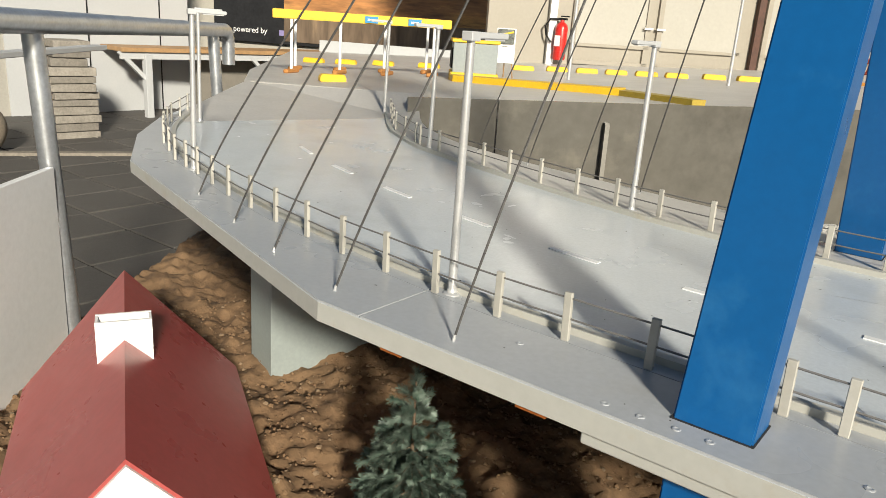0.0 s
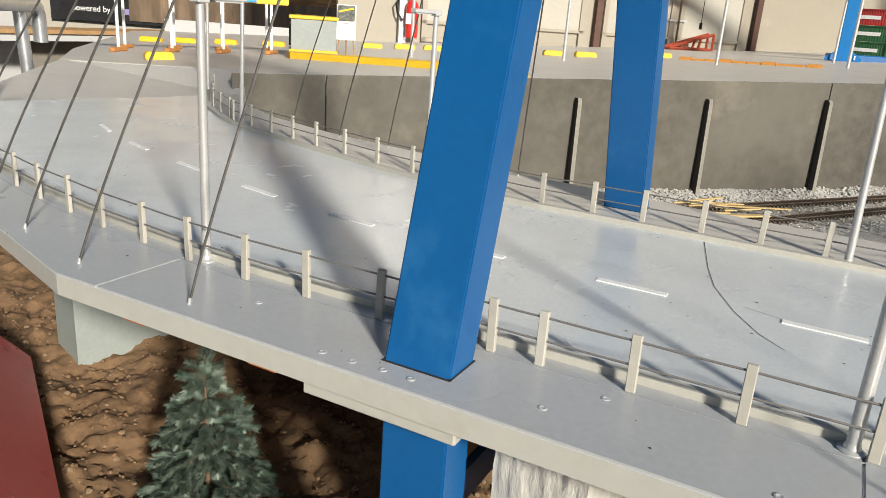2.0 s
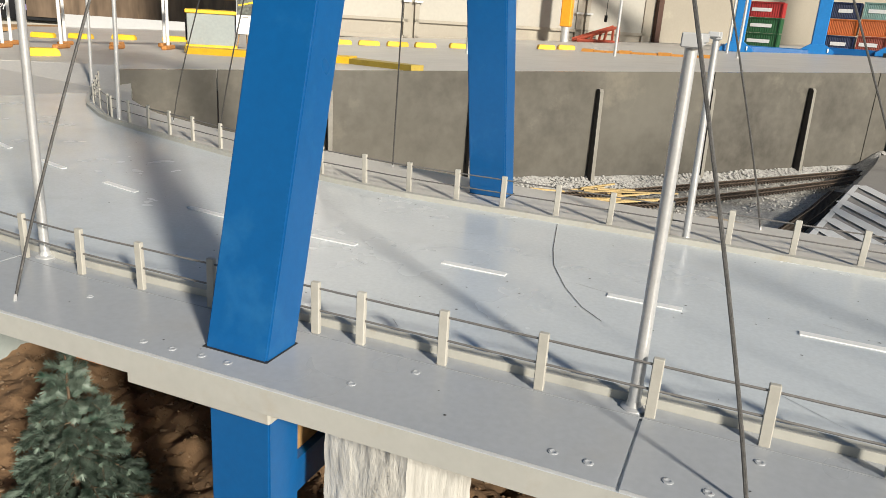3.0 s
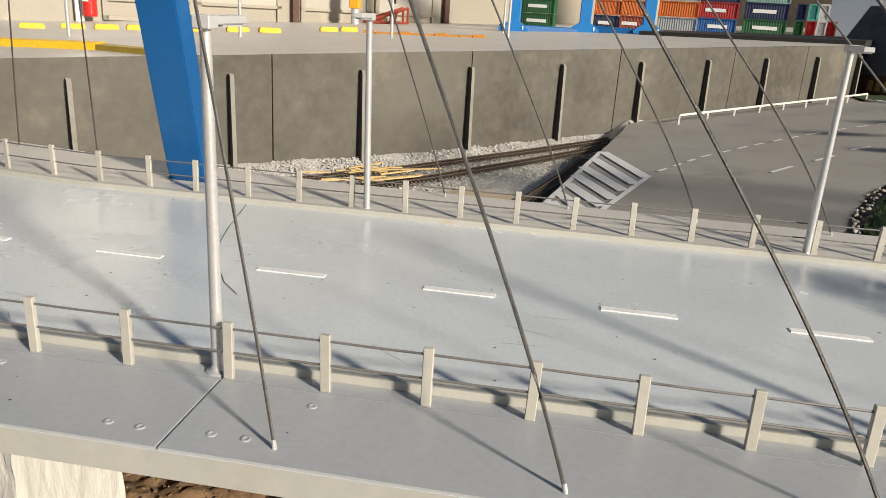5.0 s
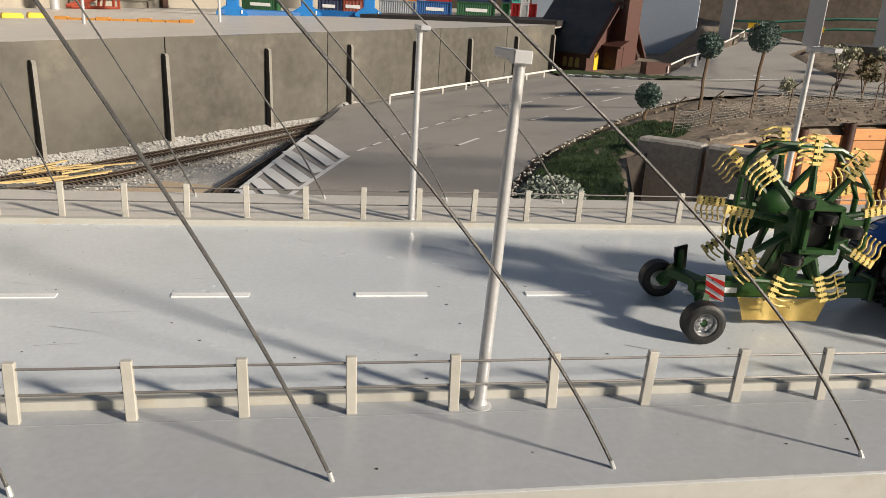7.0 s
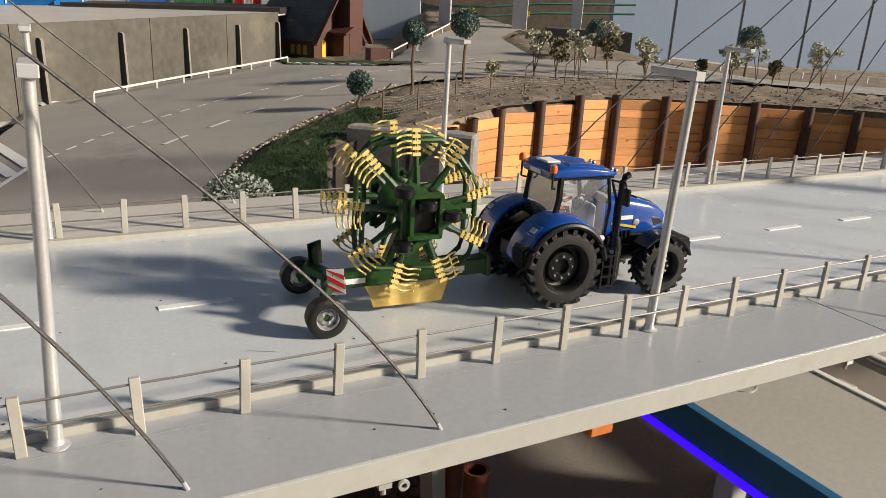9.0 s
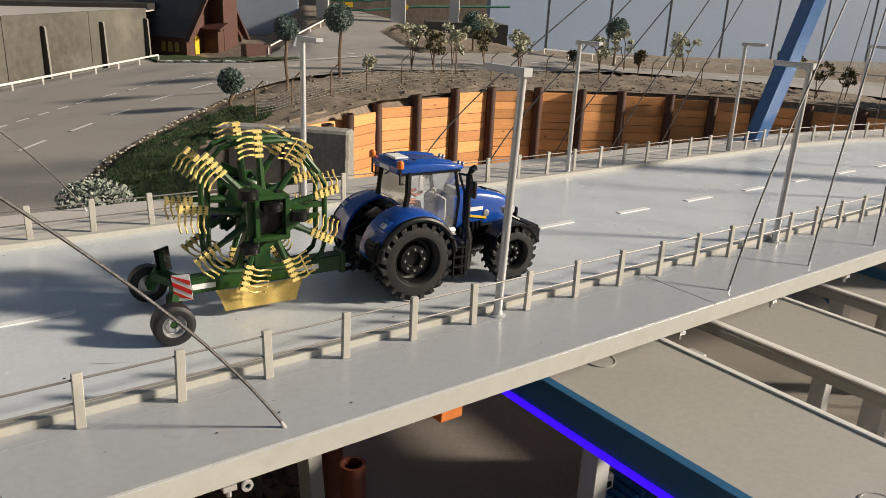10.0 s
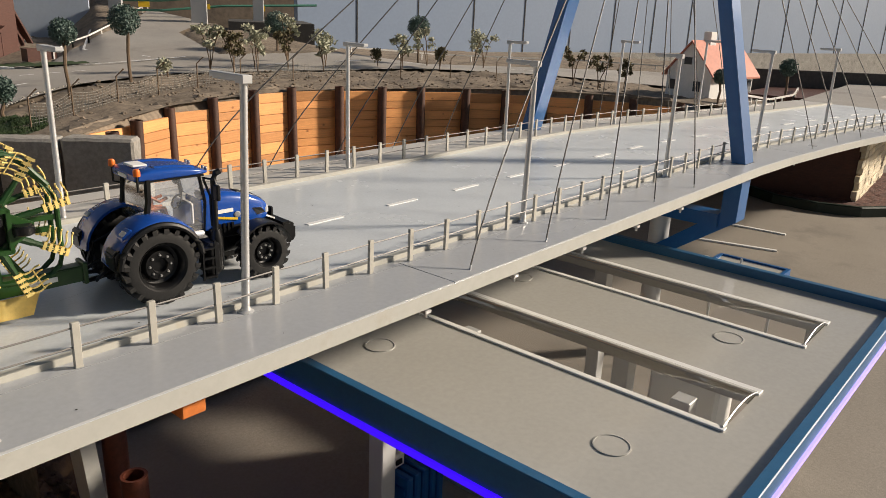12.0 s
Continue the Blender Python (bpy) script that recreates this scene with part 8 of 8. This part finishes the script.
part("roof", bm, M_TBLUE, TR, "glossy blue cab roof", smooth=True)
bm = bmesh.new()
loft(bm, [(-0.008, 0.046, 0.1825, 0.1875, 0), (0.095, 0.046, 0.1825, 0.1875, 0)], 20, 6)
part("roof_lining", bm, M_BLK, TR)
bm = bmesh.new()
box(bm, (0.006, 0.0, 0.2045), (0.024, 0.034, 0.0035), bev=0.0015)
part("roof_hatch", bm, M_HWALL, TR, "white roof hatch")
for yy in (-0.028, 0.028):
    bm = bmesh.new()
    loft(bm, [(0.020, 0.008, 0.198, 0.2052, yy), (0.055, 0.009, 0.198, 0.2040, yy), (0.085, 0.007, 0.194, 0.1990, yy)], 14, 3)
    part("roof_rib", bm, M_TBLUE, TR, smooth=True)
# cab floor, seat, wheel, clear inner shell
bm = bmesh.new()
box(bm, (0.045, 0, 0.098), (0.10, 0.075, 0.008))
box(bm, (0.020, 0, 0.115), (0.028, 0.030, 0.026), bev=0.004)
box(bm, (0.006, 0, 0.140), (0.007, 0.030, 0.040), bev=0.003)
part("seat", bm, M_BLK, TR, "black cab seat and floor")
bm = bmesh.new()
tube(bm, [(0.082, 0, 0.10), (0.070, 0, 0.134)], 0.003, 6)
ring = [(0.068 + 0.006 * math.cos(t), 0.013 * math.sin(t), 0.136 + 0.010 * math.cos(t)) for t in [k * math.pi / 7 for k in range(15)]]
tube(bm, ring, 0.0016, 5)
part("steering_wheel", bm, M_BLK, TR, "black steering wheel")
bm = bmesh.new()
box(bm, (0.078, 0, 0.116), (0.014, 0.056, 0.046), bev=0.005)
part("console", bm, mat("clear_grey", (0.62, 0.63, 0.64), 0.2, 0.05, 30, 0, 60), TR, "pale clear plastic console")
# exhaust and air stack
bm = bmesh.new()
tube(bm, [(0.106, -0.052, 0.030), (0.107, -0.052, 0.085), (0.108, -0.050, 0.120), (0.109, -0.049, 0.178), (0.113, -0.049, 0.186), (0.120, -0.049, 0.189)], 0.0050, 12)
lathe(bm, [(0.009, 0.025), (0.0105, 0.04), (0.0105, 0.078), (0.006, 0.094)], Matrix.Translation((0.107, -0.053, 0)), 16)
part("exhaust", bm, M_BLK, TR, "black upright exhaust", smooth=True)
bm = bmesh.new()
tube(bm, [(0.095, -0.043, 0.178), (0.103, -0.047, 0.150), (0.103, -0.048, 0.10)], 0.0022, 6)
part("grab_rail", bm, M_BLK, TR, smooth=True)
# front weight on its linkage
bm = bmesh.new()
side(bm, [(0.236, 0.042), (0.262, 0.040), (0.268, 0.050), (0.268, 0.072), (0.258, 0.080), (0.238, 0.080)], -0.044, 0.044)
part("front_weight", bm, M_BLK, TR, "black front ballast weight", bevel=0.004)
bm = bmesh.new()
for yy in (-0.018, 0.018):
    tube(bm, [(0.215, yy, 0.052), (0.242, yy, 0.055)], 0.004, 6)
    tube(bm, [(0.222, yy * 0.6, 0.090), (0.243, yy * 0.6, 0.080)], 0.003, 6)
box(bm, (0.242, 0, 0.089), (0.007, 0.012, 0.024), bev=0.002)
part("front_linkage", bm, M_BLK, TR)
# rear linkage and hook
bm = bmesh.new()
for yy in (-0.02, 0.02):
    tube(bm, [(-0.03, yy, 0.060), (-0.062, yy * 1.2, 0.052), (-0.080, yy * 1.3, 0.040)], 0.003, 6)
    tube(bm, [(-0.03, yy, 0.098), (-0.060, yy * 1.2, 0.085), (-0.066, yy * 1.2, 0.052)], 0.0022, 6)
tube(bm, [(-0.03, 0, 0.040), (-0.075, 0, 0.034), (-0.088, 0, 0.034), (-0.092, 0, 0.042)], 0.0035, 6)
box(bm, (-0.040, 0, 0.066), (0.02, 0.05, 0.03))
part("rear_linkage", bm, M_BLK, TR, "black rear linkage and hook")

# doll at the wheel: plain shapes
DV = thing("toy_driver", "small plain toy figure in orange on the cab seat", "toy figure", (*TRACTOR_AT, ZD + 0.0005))
DV.rotation_euler = (0, 0, radians(TRACTOR_TURN))
bm = bmesh.new()
loft(bm, [(0.013, 0.008, 0.130, 0.156, 0), (0.019, 0.0105, 0.127, 0.158, 0), (0.026, 0.009, 0.128, 0.154, 0)], 12, 2.4)
for yy in (-0.010, 0.010):
    tube(bm, [(0.020, yy, 0.152), (0.034, yy * 1.2, 0.143), (0.048, yy * 0.9, 0.147)], 0.0027, 6)
    tube(bm, [(0.022, yy * 0.6, 0.131), (0.044, yy * 0.7, 0.130), (0.048, yy * 0.7, 0.112)], 0.0036, 6)
bmesh.ops.create_icosphere(bm, subdivisions=2, radius=0.0062, matrix=Matrix.Translation((0.020, 0, 0.166)))
ob = part("body", bm, mat("toy_orange", (0.42, 0.12, 0.045), 0.6, 0.1, 40, 0, 90), DV, smooth=True)

# ---- towed rake, folded upright ----
RK = thing("hay_rake", "green towed model rake folded upright with yellow tines", "rake", (*TRACTOR_AT, ZD + 0.0005))
RK.rotation_euler = (0, 0, radians(TRACTOR_TURN))


def flat_bar(bm, p, q, w, th, across=(0, 1, 0)):
    """A flat bar from p to q: w wide in its plane, th thick along across."""
    p, q, n = Vector(p), Vector(q), Vector(across)
    d = (q - p).normalized()
    u = n.cross(d).normalized() * w / 2
    n = d.cross(u).normalized() * th / 2
    a = [bm.verts.new(p + c) for c in (-u - n, u - n, u + n, -u + n)]
    b = [bm.verts.new(q + c) for c in (-u - n, u - n, u + n, -u + n)]
    bm.faces.new(a[::-1])
    bm.faces.new(b)
    for k in range(4):
        bm.faces.new((a[k], a[(k + 1) % 4], b[(k + 1) % 4], b[k]))


bm = bmesh.new()
side(bm, [(-0.338, 0.034), (-0.087, 0.038), (-0.087, 0.063), (-0.200, 0.061), (-0.338, 0.056)], -0.012, 0.012)
beam = part("beam", bm, M_RGREEN, RK, "dark green main beam", bevel=0.002)
bm = bmesh.new()
box(bm, (-0.0885, 0, 0.051), (0.007, 0.032, 0.034), bev=0.0015)
o = obj("end_plate", bm, M_RGREEN)
o.parent = beam
for x0, x1, z in ((-0.324, -0.316, 0.0455), (-0.313, -0.280, 0.0455), (-0.176, -0.128, 0.0500)):
    bm = bmesh.new()
    box(bm, ((x0 + x1) / 2, -0.0128, z), (x1 - x0, 0.0010, 0.0075))
    o = obj("bar", bm, M_LINE)
    o.parent = beam
bm = bmesh.new()
tube(bm, [(-0.086, 0, 0.048), (-0.064, 0, 0.045), (-0.056, 0, 0.045)], 0.0034, 8)
lathe(bm, [(0.0075, -0.003), (0.0075, 0.003)], Matrix.Translation((-0.060, 0, 0.045)), 14)
part("drawbar_eye", bm, M_BLK, RK, "black drawbar eye", smooth=True)
# splayed axle arms with the road wheels and warning plates
for s in (-1, 1):
    bm = bmesh.new()
    flat_bar(bm, (-0.322, s * 0.008, 0.047), (-0.345, s * 0.052, 0.048), 0.020, 0.013, (0, 0, 1))
    flat_bar(bm, (-0.342, s * 0.050, 0.054), (-0.354, s * 0.066, 0.026), 0.016, 0.010, (1, 0, 0))
    flat_bar(bm, (-0.336, s * 0.048, 0.050), (-0.338, s * 0.052, 0.080), 0.014, 0.006, (1, 0, 0))
    rod(bm, (-0.353, s * 0.062, 0.027), (-0.353, s * 0.084, 0.027), 0.005, seg=10)
    part("axle_arm", bm, M_RGREEN, RK, "dark green splayed axle arm", bevel=0.0012)
    wheel(RK, -0.353, s * 0.080, 0.0270, 0.023, s, 0, 0.0150, M_SIL, 5)
    e_m = Matrix.Translation((-0.334, s * 0.058, 0.066)) @ Matrix.Rotation(radians(s * 24), 4, "Z") @ Matrix.Rotation(radians(-6), 4, "Y")
    bm = bmesh.new()
    box(bm, (0, 0, 0), (0.023, 0.0026, 0.036), m=e_m)
    plate = part("warning_plate", bm, M_BLK, RK, "black backed plate with red and white slanted stripes")
    bm = bmesh.new()
    box(bm, (0, s * 0.0018, 0), (0.0226, 0.0010, 0.0356), m=e_m @ Matrix.Translation((0, s * 0.0018, 0)))
    o = obj("face", bm, M_LINE)
    o.parent = plate
    for k in (-1, 0, 1):
        bm = bmesh.new()
        c = k * 0.013
        pts = [(-0.0112, -0.001 + c), (-0.0112, 0.006 + c), (0.0112, 0.001 + c - 0.009), (0.0112, -0.006 + c - 0.009)]
        bm.faces.new([bm.verts.new(e_m @ Vector((x, s * 0.0028, max(-0.0177, min(0.0177, z + 0.004))))) for x, z in pts])
        o = obj("stripe", bm, M_PLATE_RED)
        o.parent = plate
# yellow swath cloth below the beam
bm = bmesh.new()
n, rows = 28, []
for k in range(n + 1):
    t = k / n
    wv = 0.0035 * math.cos(t * 5 * math.pi)
    rows.append([bm.verts.new((-0.284 + 0.126 * t, -0.026 + wv * 0.3, 0.041)), bm.verts.new((-0.277 + 0.112 * t, -0.027 + wv * 0.7, 0.026)), bm.verts.new((-0.271 + 0.100 * t, -0.028 + wv, 0.0095 - 0.0016 * math.cos(t * 5 * math.pi)))])
for a, b in zip(rows, rows[1:]):
    for j in (0, 1):
        bm.faces.new((a[j], b[j], b[j + 1], a[j + 1]))
bmesh.ops.solidify(bm, geom=bm.faces[:], thickness=0.002)
part("cloth", bm, M_RYEL, RK, "yellow hanging swath cloth", smooth=True)


def tine_comb(fr, d, t, out):
    """A comb of five wavy tines on paired holder bars, along the arm's outer end; out: which way the tips bend."""
    bm = bmesh.new()
    up = fr.to_3x3() @ Vector((0, 1, 0))
    flat_bar(bm, fr @ (d * 0.076), fr @ (d * 0.112), 0.0036, 0.0070, up)
    for j in range(5):
        o0 = d * (0.0780 + 0.0080 * j)
        flat_bar(bm, fr @ (o0 - t * 0.0052), fr @ (o0 + t * 0.0060), 0.0046, 0.0085, up)
        pts = [fr @ (o0 + t * u + Vector((0, v * out, 0)) + d * w) for u, v, w in ((0.004, 0.0, 0), (0.009, 0.004, 0.0016), (0.015, 0.005, 0.0016), (0.021, 0.003, 0.0002), (0.026, 0.004, -0.0016), (0.030, 0.008, -0.0028))]
        tube(bm, pts, 0.0014, 5)
    if rng.random() < 0.35:
        rod(bm, fr @ (d * 0.0780 + t * 0.020 + Vector((0, 0.0055 * out, 0))), fr @ (d * 0.1110 + t * 0.020 + Vector((0, 0.0055 * out, 0))), 0.0010, seg=5)
    return bm


def rotor(cx, cy, cz, phase, out):
    """One folded rotor: hub, nine arms with tine combs; its axle lies sideways, out is the side that once faced the ground."""
    fr = Matrix.Translation((cx, cy, cz)) @ Matrix.Rotation(radians(3 * out), 4, "X")
    bm = bmesh.new()
    lathe(bm, [(0.011, -0.016), (0.024, -0.013), (0.030, -0.004), (0.030, 0.005), (0.021, 0.012), (0.012, 0.016)], fr @ Matrix.Rotation(radians(90 * out), 4, "X"), 20)
    hub = part("rotor_hub", bm, M_RGREEN, RK, "green rotor hub with radiating arms", smooth=True)
    for k in range(9):
        a = 2 * math.pi * k / 9 + phase
        d, t = Vector((math.cos(a), 0, math.sin(a))), Vector((-math.sin(a), 0, math.cos(a)))
        bm = bmesh.new()
        rod(bm, fr @ (d * 0.022), fr @ (d * 0.062), 0.0058, 0.0050, 8)
        rod(bm, fr @ (d * 0.060), fr @ (d * 0.110), 0.0042, 0.0036, 8)
        o = obj("arm", bm, M_RGREEN, smooth=True)
        o.parent = hub
        jig = rng.uniform(-0.16, 0.12)
        o = obj("tine_comb", tine_comb(fr, d, (t + d * jig).normalized(), out), M_RYEL)
        o.parent = hub
        tagged(o, "yellow spring tine comb")


def undercarriage(y, out):
    """The rotor's triangular carriage with its box frame and four little wheels."""
    A, B, C = (-0.243, 0.194), (-0.166, 0.151), (-0.242, 0.097)
    bm = bmesh.new()
    for (x0, z0), (x1, z1) in ((A, B), (B, C), (C, A)):
        flat_bar(bm, (x0, y, z0), (x1, y, z1), 0.0105, 0.0090)
    for (x0, z0), (x1, z1) in (((-0.243, 0.178), (-0.194, 0.178)), ((-0.243, 0.122), (-0.194, 0.122)), ((-0.196, 0.180), (-0.196, 0.120)), ((-0.237, 0.180), (-0.237, 0.120))):
        flat_bar(bm, (x0, y + out * 0.006, z0), (x1, y + out * 0.006, z1), 0.0065, 0.0120)
    for x, z in ((-0.237, 0.178), (-0.196, 0.178), (-0.237, 0.122), (-0.196, 0.122)):
        rod(bm, (x, y, z), (x, y - out * 0.026, z), 0.0035, seg=6)
    cf = part("carrier_frame", bm, M_RGREEN, RK, "green triangular carrier frame", bevel=0.0008)
    bm = bmesh.new()
    box(bm, (-0.2165, y - out * 0.004, 0.150), (0.036, 0.006, 0.050), bev=0.001)
    o = obj("gearbox_cover", bm, M_BLK)
    o.parent = cf
    for x, z in ((-0.249, 0.185), (-0.180, 0.150), (-0.249, 0.112), (-0.217, 0.166)):
        bm = bmesh.new()
        lathe(bm, [(0.004, -0.0065), (0.0115, -0.0065), (0.0138, -0.0045), (0.0138, 0.0045), (0.0115, 0.0065), (0.004, 0.0065)], Matrix.Translation((x, y + out * 0.011, z)), 20)
        part("feeler_wheel", bm, M_BLK, RK, "small black feeler wheel", smooth=True)


rotor(-0.216, -0.034, 0.148, radians(12), -1)
rotor(-0.216, 0.046, 0.148, radians(16), 1)
undercarriage(-0.062, -1)
undercarriage(0.074, 1)
# tower, lifting arms and guard hoops
bm = bmesh.new()
flat_bar(bm, (-0.212, 0.003, 0.052), (-0.214, 0.006, 0.150), 0.026, 0.030)
flat_bar(bm, (-0.250, 0.0, 0.056), (-0.222, 0.004, 0.120), 0.010, 0.018)
flat_bar(bm, (-0.168, 0.0, 0.058), (-0.205, 0.004, 0.120), 0.010, 0.018)
part("tower", bm, M_RGREEN, RK, "dark green upright tower on the beam", bevel=0.0015)
for y, z in ((-0.008, 0.146), (0.030, 0.138), (0.010, 0.124)):
    bm = bmesh.new()
    flat_bar(bm, (-0.210, y, z), (-0.118, y, z - 0.002), 0.0075, 0.0060)
    part("lift_arm", bm, M_RGREEN, RK, "green lifting arm")
hoop = [(-0.284, 0.080), (-0.286, 0.100), (-0.284, 0.196), (-0.279, 0.218), (-0.266, 0.234), (-0.245, 0.240), (-0.176, 0.240), (-0.158, 0.232), (-0.126, 0.192), (-0.117, 0.170), (-0.117, 0.088), (-0.122, 0.070), (-0.138, 0.056), (-0.160, 0.054), (-0.258, 0.060), (-0.276, 0.066)]
for y in (-0.010, 0.024):
    bm = bmesh.new()
    tube(bm, [(x, y, z) for x, z in hoop + hoop[:1]], 0.0040, 8)
    part("guard_hoop", bm, M_RGREEN, RK, "green tube guard hoop", smooth=True)
for x, z in (hoop[2], hoop[5], hoop[8], hoop[10], hoop[13]):
    bm = bmesh.new()
    rod(bm, (x, -0.010, z), (x, 0.024, z), 0.0030, seg=8)
    part("hoop_tie", bm, M_RGREEN, RK)
